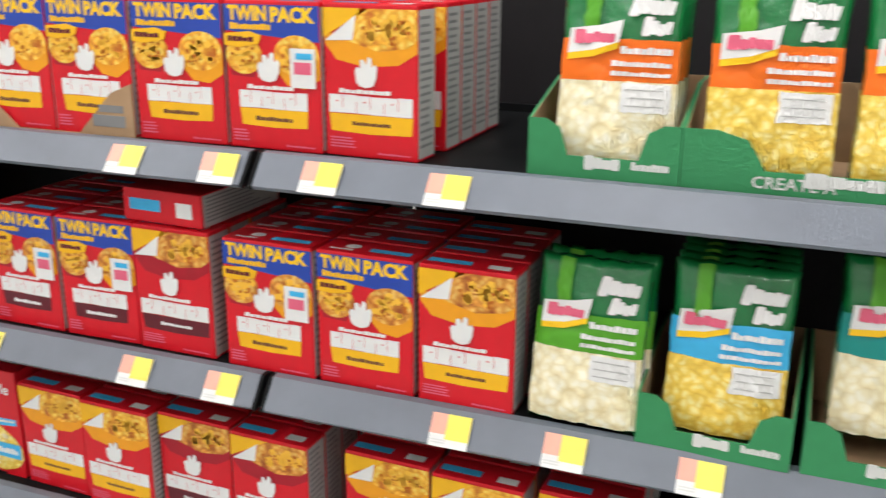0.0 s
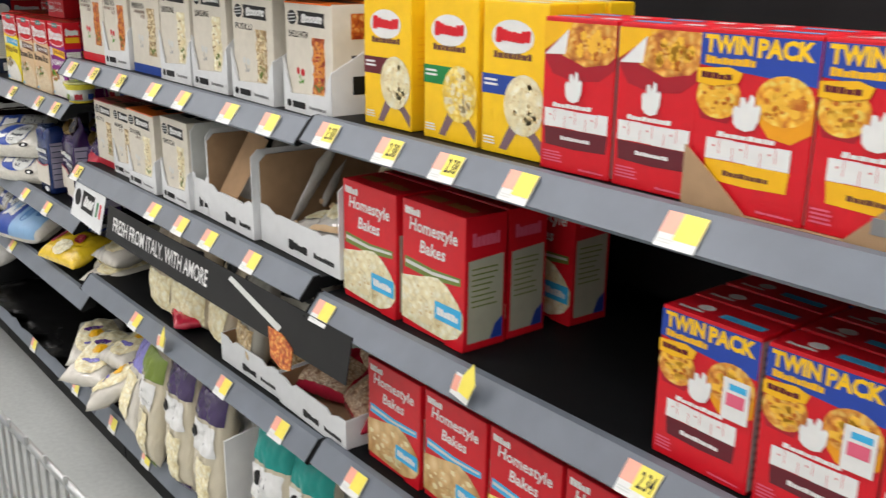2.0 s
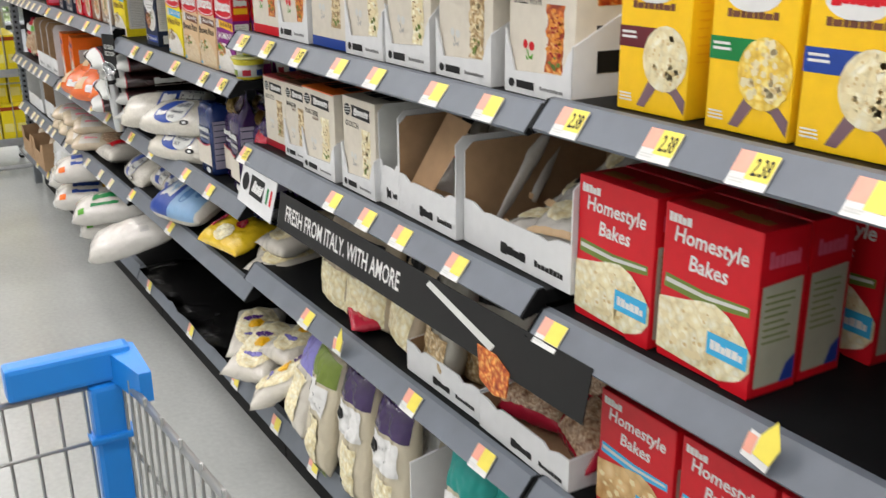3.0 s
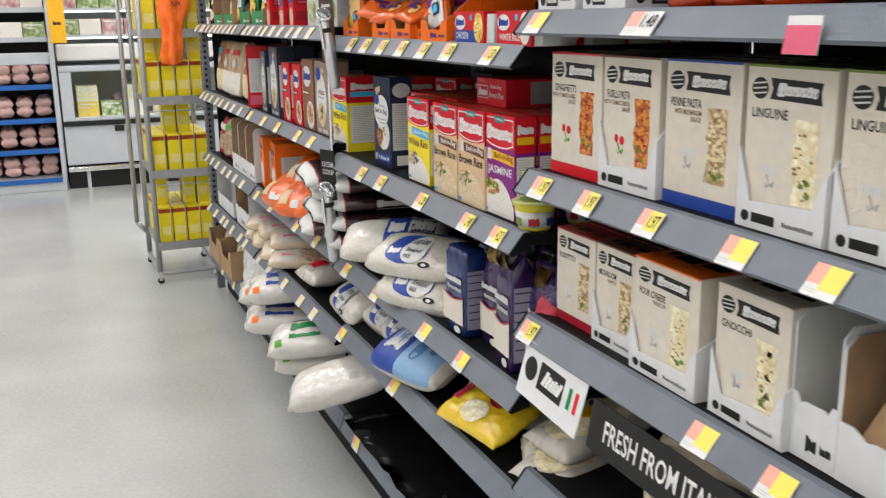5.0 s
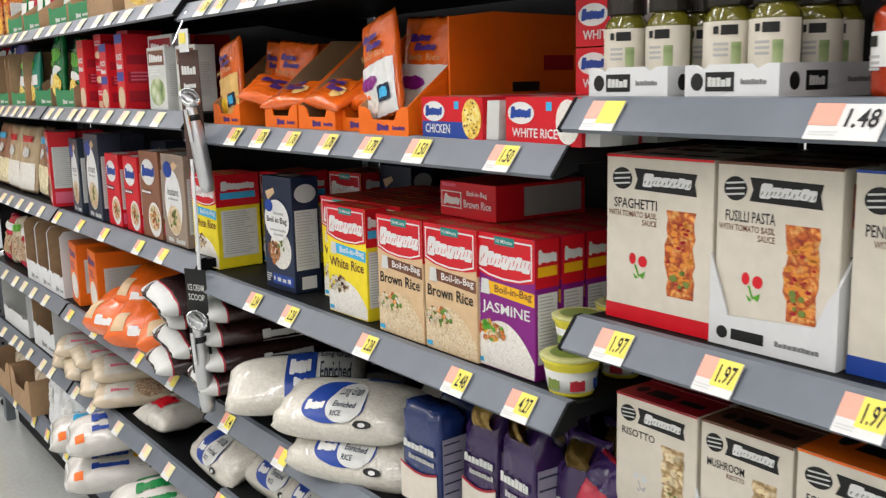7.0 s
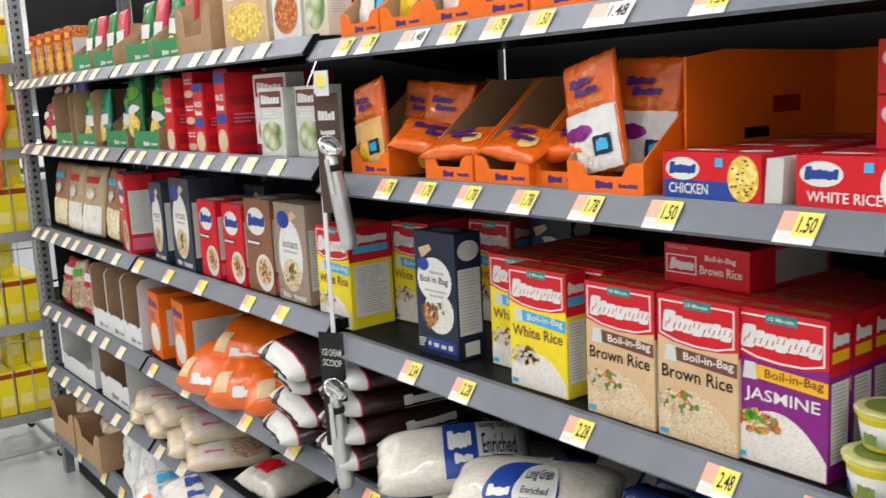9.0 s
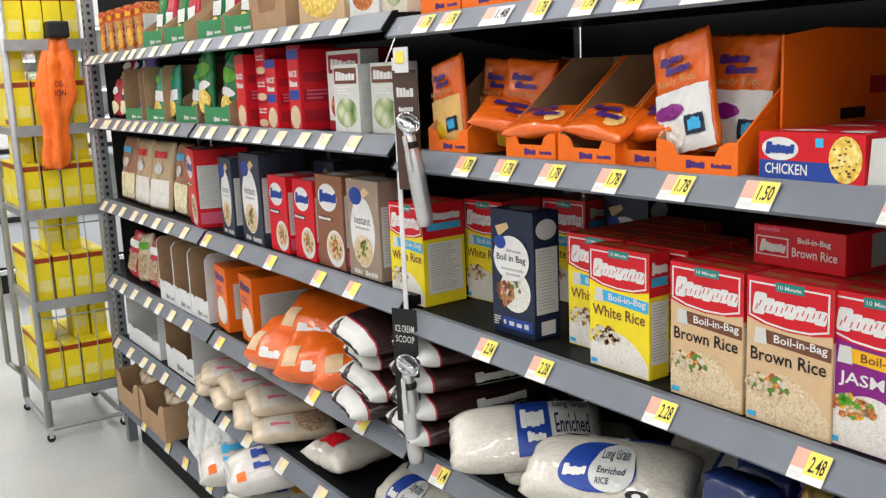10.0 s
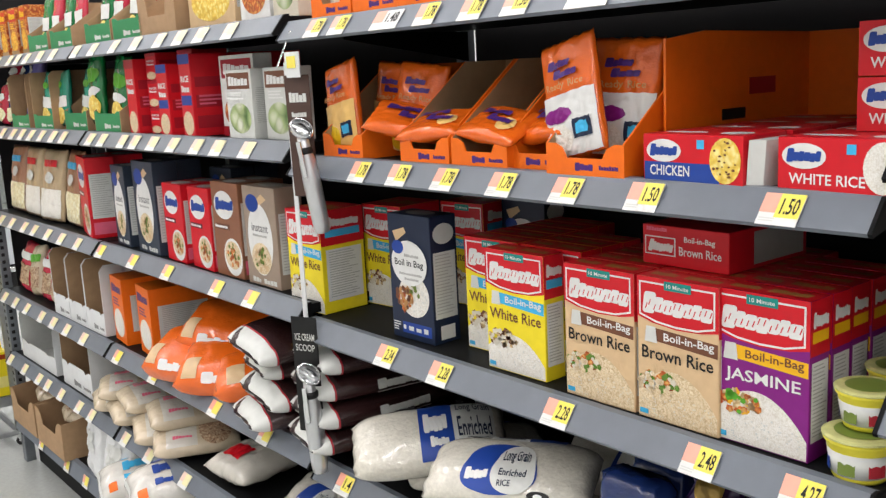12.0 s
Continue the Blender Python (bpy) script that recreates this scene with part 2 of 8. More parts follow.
def strokes(u0, v0, u1, v1, n, seed=1, slant=0.0):
    """A word mark as a row of plain rounded blocks, the first one tall, nearly touching."""
    rnd = random.Random(seed)
    hh, out = v1 - v0, []
    wide = [1.35] + [0.8 + 0.45 * rnd.random() for _ in range(n - 1)]
    step, u = (u1 - u0) / sum(wide), u0
    for i, k in enumerate(wide):
        w = step * k * 1.02
        lo = v0 + hh * (0.0 if i == 0 else 0.03 + 0.1 * rnd.random())
        h = hh * (1.0 if i == 0 else 0.62 + 0.16 * rnd.random())
        cu, cv = u + w / 2, lo + h / 2
        shape = []
        for q in range(16):
            t = 6.28319 * (q + 0.5) / 16
            c, d = math.cos(t), math.sin(t)
            shape.append((cu + w / 2 * math.copysign(abs(c) ** 0.34, c), cv + h / 2 * math.copysign(abs(d) ** 0.34, d)))
        out.append([(x + slant * (y - v0), y) for x, y in shape])
        u += step * k
    return out


def crumbs(cu, cv, ru, rv, n, size, seed, aspect=0.6):
    """Scattered small uneven pieces inside an oval, as in a printed food picture."""
    rnd = random.Random(seed)
    out = []
    for _ in range(n):
        t, r = rnd.uniform(0, 6.28), math.sqrt(rnd.random())
        x, y, k = cu + ru * r * math.cos(t), cv + rv * r * math.sin(t), size * rnd.uniform(0.6, 1.3)
        o = rnd.uniform(0, 6.28)
        out.append([(x + k * math.cos(o + q) * rnd.uniform(0.7, 1.1), y + k * aspect * math.sin(o + q) * rnd.uniform(0.7, 1.1)) for q in (0, 1.2, 2.4, 3.7, 5.0)])
    return out


def word(name, u0, v0, u1, v1, n, seed, slant, mat, hole, parent, fm, layer):
    """A large word mark: rounded strokes, or one upright slab with a stepped edge and thin nicks."""
    if slant:
        rnd = random.Random(seed + 1)
        w = art(name, strokes(u0, v0, u1, v1, n, seed, slant), mat, parent, fm, layer)
        step, hh, slits = (u1 - u0) / n, v1 - v0, []
        for i in range(2 * n):
            a, b = u0 + (i + 0.35 + 0.3 * rnd.random()) * step / 2, v0 + hh * (0.16 + 0.22 * rnd.random())
            slits.append([(a, b), (a + step * 0.1, b), (a + step * 0.3, b + hh * 0.27), (a + step * 0.2, b + hh * 0.27)])
        art("slit", slits, hole, w, fm, layer + 1)
        return w
    rnd = random.Random(seed)
    step, hh = (u1 - u0) / n, v1 - v0
    low, top, nicks = [], [], []
    for i in range(n):
        a, b = u0 + i * step, u0 + (i + 1) * step
        lo, hi = v0 + hh * 0.05 * rnd.random(), v1 - hh * 0.1 * rnd.random()
        low += [(a, lo), (b, lo)]
        top += [(a, hi), (b, hi)]
        if i % 2:
            nicks.append(R(a - step * 0.02, v0 + hh * 0.3, a + step * 0.02, v1))
        elif i:
            nicks.append(R(a - step * 0.02, v0, a + step * 0.02, v0 + hh * 0.65))
        if i % 2 == 0:
            nicks.append(R(a + step * 0.52, v0 + hh * 0.6, a + step * 0.66, v0 + hh * 0.68))
    w = art(name, low + top[::-1], mat, parent, fm, layer)
    art("nick", nicks, hole, parent, fm, layer + 1)
    return w


def lines(u0, v0, u1, v1, n, seed=2, fill=0.5):
    """Rows of unreadable small print as thin bars."""
    rnd = random.Random(seed)
    st = (v1 - v0) / n
    return [R(u0, v1 - (i + fill) * st, u0 + (u1 - u0) * (0.65 + 0.35 * rnd.random()), v1 - i * st) for i in range(n)]


def art(name, polys, mat, parent, fm, layer=1, label=""):
    if polys and not isinstance(polys[0], list):
        polys = [polys]
    bm = bmesh.new()
    for p in polys:
        p = p[0] if p and isinstance(p[0], list) else p
        bm.faces.new([bm.verts.new(fm(u, v, 0.0004 * layer)) for u, v in p])
    ob = part(name, bm, mat, parent, label)
    if len(polys) > 1:
        tagged(ob, kind="stuff")
    return ob


TEXTS = {}


def letters(words, bold=0.014):
    """Flat polygons of words in the built-in font, scaled to a unit square."""
    if (words, bold) not in TEXTS:
        cu = bpy.data.curves.new("lettering", "FONT")
        cu.body, cu.resolution_u, cu.offset = words, 2, bold
        ob = bpy.data.objects.new("lettering", cu)
        scene.collection.objects.link(ob)
        bpy.context.view_layer.update()
        me = bpy.data.meshes.new_from_object(ob)
        co = np.array([v.co[:2] for v in me.vertices])
        lo, hi = co.min(0), co.max(0)
        TEXTS[words, bold] = ((co - lo) / (hi - lo), [tuple(p.vertices) for p in me.polygons])
        bpy.data.objects.remove(ob)
        bpy.data.curves.remove(cu)
        bpy.data.meshes.remove(me)
    return TEXTS[words, bold]


def text(words, u0, v0, u1, v1, mat, parent, fm, layer=2, slant=0.0, name="lettering", bold=0.014):
    co, faces = letters(words, bold)
    bm = bmesh.new()
    vs = [bm.verts.new(fm(u0 + (u1 - u0) * a + slant * b * (v1 - v0), v0 + (v1 - v0) * b, 0.0004 * layer)) for a, b in co]
    for f in faces:
        try:
            bm.faces.new([vs[i] for i in f])
        except ValueError:
            pass
    return tagged(part(name, bm, mat, parent), kind="stuff")


def carton(name, w, d, h, mat, label, category="box", group="", bevel=0.002):
    root = thing(name, label, category, group)
    part("carton", box(-w / 2, -d / 2, 0, w / 2, d / 2, h, bevel), mat, root)
    return root


def nutrition(root, fm, u0, v0, u1, v1, mat=None, seed=3, layer=1):
    panel = art("nutrition_panel", R(u0, v0, u1, v1), mat or WHITE, root, fm, layer)
    art("small_print", lines(u0 + 0.06, v0 + 0.02, u1 - 0.06, v1 - 0.02, 19, seed, 0.3), GREY, panel, fm, layer + 1)


PROTO = {}


def put(key, build, m):
    """The first of a kind is built in place, the rest are copies."""
    if key not in PROTO:
        PROTO[key] = build()
        PROTO[key].matrix_basis = m
        return PROTO[key]
    return copy_thing(PROTO[key], m)


JIT = random.Random(5)


def shelve(key, build, x0, x1, z, d, front=0.885, deep=1, turn=None, pitch=0.002):
    """Stands a product on a shelf between x0 and x1, with more behind it."""
    for k in range(deep):
        r = JIT.uniform(-2.0, 2.0) if turn is None else turn
        y = front + d / 2 + k * (d + pitch + 0.003)
        put(key, build, pose((x0 + x1) / 2 + (JIT.uniform(-0.002, 0.002) if k else 0), y, z + 0.0008, 0, 0, r if k == 0 else r + JIT.uniform(-1, 1)))

# ---- structure ----
def floor_material():
    m = bpy.data.materials.new("polished_concrete")
    m.use_nodes = True
    nt = m.node_tree
    b = nt.nodes["Principled BSDF"]
    tc = nt.nodes.new("ShaderNodeTexCoord")
    big = nt.nodes.new("ShaderNodeTexNoise")
    big.inputs["Scale"].default_value = 1.3
    big.inputs["Detail"].default_value = 8
    fine = nt.nodes.new("ShaderNodeTexNoise")
    fine.inputs["Scale"].default_value = 60
    fine.inputs["Detail"].default_value = 8
    ramp = nt.nodes.new("ShaderNodeValToRGB")
    ramp.color_ramp.elements[0].position, ramp.color_ramp.elements[0].color = 0.3, (0.44, 0.455, 0.435, 1)
    ramp.color_ramp.elements[1].position, ramp.color_ramp.elements[1].color = 0.75, (0.56, 0.58, 0.555, 1)
    mix = nt.nodes.new("ShaderNodeMix")
    mix.data_type, mix.blend_type = "RGBA", "MULTIPLY"
    mix.inputs[0].default_value = 0.25
    rr = nt.nodes.new("ShaderNodeMapRange")
    rr.inputs["To Min"].default_value, rr.inputs["To Max"].default_value = 0.09, 0.32
    bp = nt.nodes.new("ShaderNodeBump")
    bp.inputs["Strength"].default_value, bp.inputs["Distance"].default_value = 0.04, 0.003
    nt.links.new(tc.outputs["Object"], big.inputs["Vector"])
    nt.links.new(tc.outputs["Object"], fine.inputs["Vector"])
    nt.links.new(big.outputs["Fac"], ramp.inputs[0])
    nt.links.new(ramp.outputs[0], mix.inputs[6])
    nt.links.new(fine.outputs["Fac"], mix.inputs[7])
    nt.links.new(mix.outputs[2], b.inputs["Base Color"])
    nt.links.new(big.outputs["Fac"], rr.inputs[0])
    nt.links.new(rr.outputs[0], b.inputs["Roughness"])
    nt.links.new(fine.outputs["Fac"], bp.inputs["Height"])
    nt.links.new(bp.outputs[0], b.inputs["Normal"])
    return m


WALLPAINT = material("wall_paint", (0.7, 0.7, 0.68), 0.7, 0, 0.05, 8, 0.03)
CEILPAINT = material("ceiling_paint", (0.75, 0.75, 0.74), 0.8, 0, 0.05, 8)
tagged(part("floor", box(-14, -5.2, -0.2, 4.2, 5.2, 0), floor_material()), "polished grey concrete shop floor", "floor", "", "structure")
tagged(part("ceiling", box(-14, -5.2, 4.6, 4.2, 5.2, 4.8), CEILPAINT), "plain white shop ceiling high above the aisle", "ceiling", "", "structure")
for nm, b in (("wall_south", (-14, -5.4, 0, 4.2, -5.2, 4.6)), ("wall_north", (-14, 5.2, 0, 4.2, 5.4, 4.6)), ("wall_west", (-14.2, -5.2, 0, -14, 5.2, 4.6)), ("wall_east", (4.2, -5.2, 0, 4.4, 5.2, 4.6))):
    tagged(part(nm, box(*b), WALLPAINT), "plain pale painted shop wall", "wall", "", "structure")

# strip lights under the ceiling, running across the aisle
GLOW = emitter("lamp_diffuser", (1.0, 0.965, 0.965), 6.0)
for k, lx in enumerate((2.2, -0.6, -3.4, -6.2, -9.0, -11.8)):
    fx = thing("strip_light", "long white ceiling strip light, switched on", "ceiling light", "strip lights")
    part("housing", box(lx - 0.12, -4.6, 4.43, lx + 0.12, 4.6, 4.5, 0.01), WHITE, fx)
    part("diffuser", box(lx - 0.09, -4.55, 4.405, lx + 0.09, 4.55, 4.428), GLOW, fx, "glowing diffuser")
    part("hanger", tube((lx, -3, 4.5), (lx, -3, 4.6), 0.01), POST, fx)
    part("hanger", tube((lx, 3, 4.5), (lx, 3, 4.6), 0.01), POST, fx)
    la = bpy.data.lights.new("strip_lamp", "AREA")
    la.shape, la.size, la.size_y, la.energy, la.color = "RECTANGLE", 0.18, 9.0, LAMP_POWER, (1.0, 0.965, 0.97)
    lo = new("strip_lamp", la)
    lo.location = (lx, 0, 4.39)

# ---- shelving ----
FRONT = 0.862
JOINTS = [0.67, -0.55, -1.77, -2.99, -4.21, -5.43, -6.65]
LEVELS = [
    [1.202, 0.892, 0.607],
    [1.202, 0.892, 0.607],
    # the 1.78 shelf stays out of view, added to shade the jars below
    [1.78, 1.472, 1.193, 0.918, 0.6],
    [1.677, 1.412, 1.07, 0.755, 0.53],
    [1.692, 1.438, 1.098, 0.772, 0.5],
    [1.692, 1.438, 1.098, 0.772, 0.5],
]
BASE = 0.225


def shelf(parent, x0, x1, z, deep=0.46):
    s = part("shelf", box(x0 + 0.004, FRONT + 0.006, z - 0.022, x1 - 0.004, FRONT + deep, z, 0.002), STEEL, parent)
    prof = [(FRONT + 0.008, z + 0.004), (FRONT - 0.004, z + 0.003), (FRONT - 0.034, z - 0.034), (FRONT - 0.03, z - 0.039), (FRONT + 0.01, z - 0.03)]
    part("price_channel", prism([(x0 + 0.006, y, zz) for y, zz in prof], (x1 - x0 - 0.012, 0, 0)), CHANNEL, s, "grey plastic price channel")
    for xx in (x0 + 0.004, x1 - 0.009):
        part("channel_end", prism([(xx, y - (0.0015 if i < 4 else 0), zz) for i, (y, zz) in enumerate(prof)], (0.005, 0, 0)), STEEL, s)
    for xx in (x0 + 0.012, x1 - 0.016):
        part("bracket", prism([(xx, FRONT + deep, z - 0.024), (xx, FRONT + deep, z - 0.09), (xx, FRONT + 0.12, z - 0.035), (xx, FRONT + 0.12, z - 0.024)], (0.004, 0, 0)), STEEL, s)
    return s


for i, lv in enumerate(LEVELS):
    x1, x0 = JOINTS[i], JOINTS[i + 1]
    bay = thing("shelving_bay", "black steel gondola shelving bay with grey price channels", "shelving", "gondola bays")
    part("back_panel", box(x0 + 0.016, 1.345, 0.1, x1 - 0.016, 1.365, 2.1), BACKING, bay)
    for z in (0.65, 1.2, 1.75):
        part("back_rail", box(x0 + 0.016, 1.338, z - 0.012, x1 - 0.016, 1.344, z + 0.012), STEEL, bay)
    part("base_deck", box(x0 + 0.003, FRONT + 0.004, BASE - 0.03, x1 - 0.003, 1.34, BASE, 0.002), STEEL, bay)
    part("kick_plate", box(x0 + 0.003, FRONT + 0.05, 0.0, x1 - 0.003, FRONT + 0.06, BASE - 0.032), STEEL, bay)
    prof = [(FRONT + 0.004, BASE + 0.004), (FRONT - 0.012, BASE + 0.002), (FRONT - 0.03, BASE - 0.05), (FRONT - 0.026, BASE - 0.055), (FRONT + 0.004, BASE - 0.04)]
    part("price_channel", prism([(x0 + 0.005, y, z) for y, z in prof], (x1 - x0 - 0.01, 0, 0)), CHANNEL, bay, "grey plastic price channel")
    for z in lv:
        shelf(bay, x0, x1, z)


def upright(x):
    u = thing("gondola_upright", "grey slotted steel upright post between shelving bays", "shelf post", "gondola uprights")
    part("post", box(x - 0.014, 1.31, 0, x + 0.014, 1.344, 2.12, 0.002), POST, u)
    part("foot", box(x - 0.012, 0.93, 0, x + 0.012, 1.31, 0.06, 0.002), POST, u)


for x in JOINTS:
    upright(x)

# end frame of the run: slotted front and back posts with a side sheet
ENDX = -6.69
endf = thing("end_frame", "grey slotted steel end frame closing the shelf run", "shelf post")
part("side_sheet", box(ENDX - 0.008, 0.93, 0.05, ENDX - 0.002, 1.34, 2.1), BACKING, endf)
for yy in (0.885, 1.32):
    p = part("post", box(ENDX - 0.03, yy - 0.02, 0, ENDX + 0.018, yy + 0.02, 2.15, 0.003), POST, endf)
    bm = bmesh.new()
    for k in range(66):
        zz = 0.12 + k * 0.03
        add_box(bm, ENDX + 0.0178, yy - 0.009, zz, ENDX + 0.0188, yy + 0.004, zz + 0.014)
        add_box(bm, ENDX - 0.012, yy - 0.0208, zz, ENDX + 0.004, yy - 0.0198, zz + 0.014)
    part("slot_strip", bm, BLACK, p, "dark slots")

# ---- price labels ----


def price_label(price, wide=False, style="yellow"):
    w, h = (0.075, 0.04) if wide else (0.052, 0.042)
    root = thing("price_label", "white shelf price label with orange and yellow blocks", "price label", "price labels")
    part("card", box(-w / 2, -0.0006, 0, w / 2, 0.0006, h), WHITE, root)
    fm = face_map("front", w, 0.0014, h)
    if style == "pink":
        art("pink_block", R(0.0, 0.0, 1.0, 0.75), PINK, root, fm)
        return root
    if style == "pale":
        art("orange_block", R(0.0, 0.38, 0.4, 1.0), ink("label_pale_orange", 0.8, 0.6, 0.48), root, fm)
        art("yellow_block", R(0.4, 0.24, 1.0, 1.0), ink("label_pale_yellow", 0.8, 0.74, 0.42), root, fm)
        return root
    art("orange_block", R(0.0, 0.38, 0.4, 1.0), ink("label_orange", 0.85, 0.4, 0.3), root, fm)
    if not wide:
        art("yellow_block", R(0.4, 0.24, 1.0, 1.0), ink("label_yellow", 0.87, 0.74, 0.12), root, fm)
    art("small_print", lines(0.05, 0.06, 0.6, 0.22, 2, 4), PALEGREY, root, fm)
    if price:
        text(price, 0.5, 0.34, 0.93, 0.86, BLACK, root, fm, 2, name="price")
    return root


LABELS = [
    (1.202, [(-1.693, "2.38"), (-1.527, "2.38"), (-1.39, "2.38"), (-1.249, ""), (-1.0, ""), (-0.741, ""), (-0.594, ""), (-0.449, ""), (-0.284, "")]),
    (0.892, [(-1.03, "2.34"), (-0.757, ""), (-0.613, ""), (-0.276, ""), (-0.13, ""), (0.03, ""), (-1.72, "")]),
    (0.607, [(-1.63, ""), (-1.34, "")]),
    (1.472, [(-2.92, "")]),
    (1.193, [(-2.746, "1.97"), (-2.579, "1.97"), (-2.39, ""), (-2.24, ""), (-2.037, ""), (-1.883, ""), (-2.902, "1.97")]),
    (0.918, [(-2.94, "1.97"), (-2.44, ""), (-2.291, ""), (-2.157, ""), (-1.975, "")]),
    (0.6, [(-2.61, ""), (-2.13, ""), (-1.89, "")]),
    (1.677, [(-4.075, "1.78"), (-3.993, "1.78"), (-3.737, "1.78"), (-3.626, "1.78"), (-3.529, "1.50"), (-3.225, "1.50")]),
    (1.412, [(-3.958, "1.78"), (-3.838, "1.78"), (-3.715, "1.78"), (-3.578, "1.78"), (-3.443, "1.78"), (-3.304, "1.50"), (-3.107, "1.50")]),
    (1.07, [(-3.911, "2.34"), (-3.753, "2.28"), (-3.473, "2.28"), (-3.217, "2.48"), (-3.074, "4.27")]),
    (0.755, [(-3.82, ""), (-3.47, ""), (-3.25, ""), (-4.09, "1.4")]),
    (0.53, [(-4.17, ""), (-3.7, "")]),
    (1.098, [(-5.377, ""), (-5.126, ""), (-4.888, ""), (-4.6, ""), (-4.431, "")]),
    (0.772, [(-5.339, ""), (-5.061, ""), (-4.682, ""), (-4.42, "")]),
]


def face_pose(x, z):
    return pose(x, FRONT - 0.0365 + JIT.uniform(-0.001, 0.0), z - 0.0345, -38 + JIT.uniform(-2, 2), 0, JIT.uniform(-1.5, 1.5))


for z, row in LABELS:
    for x, p in row:
        put(("label", p), lambda: price_label(p), face_pose(x, z))
for z, n in ((1.692, 9), (1.438, 10), (1.098, 8), (0.772, 7), (0.5, 7)):
    for k in range(n):
        put(("label", "pale"), lambda: price_label("", False, "pale"), face_pose(-6.57 + k * 1.1 / n + JIT.uniform(-0.03, 0.03), z))
for z, n in ((1.692, 8), (1.438, 9), (0.5, 5)):
    for k in range(n):
        put(("label", "pale"), lambda: price_label("", False, "pale"), face_pose(-5.36 + k * 1.1 / n + JIT.uniform(-0.03, 0.03), z))
for x, z in ((-2.611, 1.472), (-3.39, 1.677), (-3.846, 1.677)):
    put(("label", "wide"), lambda: price_label("1.48" if x > -3 else "", True), face_pose(x, z))
for x in (-2.29, -2.09, -1.89):
    put(("label", "pink"), lambda: price_label("", False, "pink"), pose(x, FRONT - 0.04, 1.422, -10))
for x in (-3.57, -3.15, -2.85, -2.61, -4.05, -4.6, -5.3, -5.8, -5.55, -6.0, -6.3):
    put(("label", ""), lambda: price_label(""), pose(x, FRONT - 0.0335, BASE - 0.047, -20 + JIT.uniform(-2, 2)))
# two labels that stick up over the channel
for x, z, r in ((-1.335, 0.892, 8), (-2.415, 0.6, -4)):
    lab = thing("loose_price_label", "bent yellow price label sticking up from the channel", "price label")
    fm = face_map("front", 0.045, 0.001, 0.08)
    part("card", prism([(-0.02, -0.0005, 0.004), (0.016, -0.0005, 0.0), (0.02, -0.0005, 0.034), (-0.018, -0.0005, 0.036)], (0, 0.001, 0)), WHITE, lab)
    part("yellow_flap", prism([(-0.006, -0.0015, 0.012), (0.018, -0.004, 0.01), (0.024, -0.006, 0.034), (0.009, -0.004, 0.06), (-0.005, -0.0015, 0.036)], (0, 0.0008, 0)), ink("label_yellow", 0.87, 0.74, 0.12), lab, "bent yellow flap")
    art("orange_block", R(0.06, 0.12, 0.34, 0.4), ink("label_orange", 0.85, 0.4, 0.3), lab, fm)
    lab.matrix_basis = pose(x, FRONT - 0.042, z - 0.026, -16, r, 4)

# ---- cartons ----


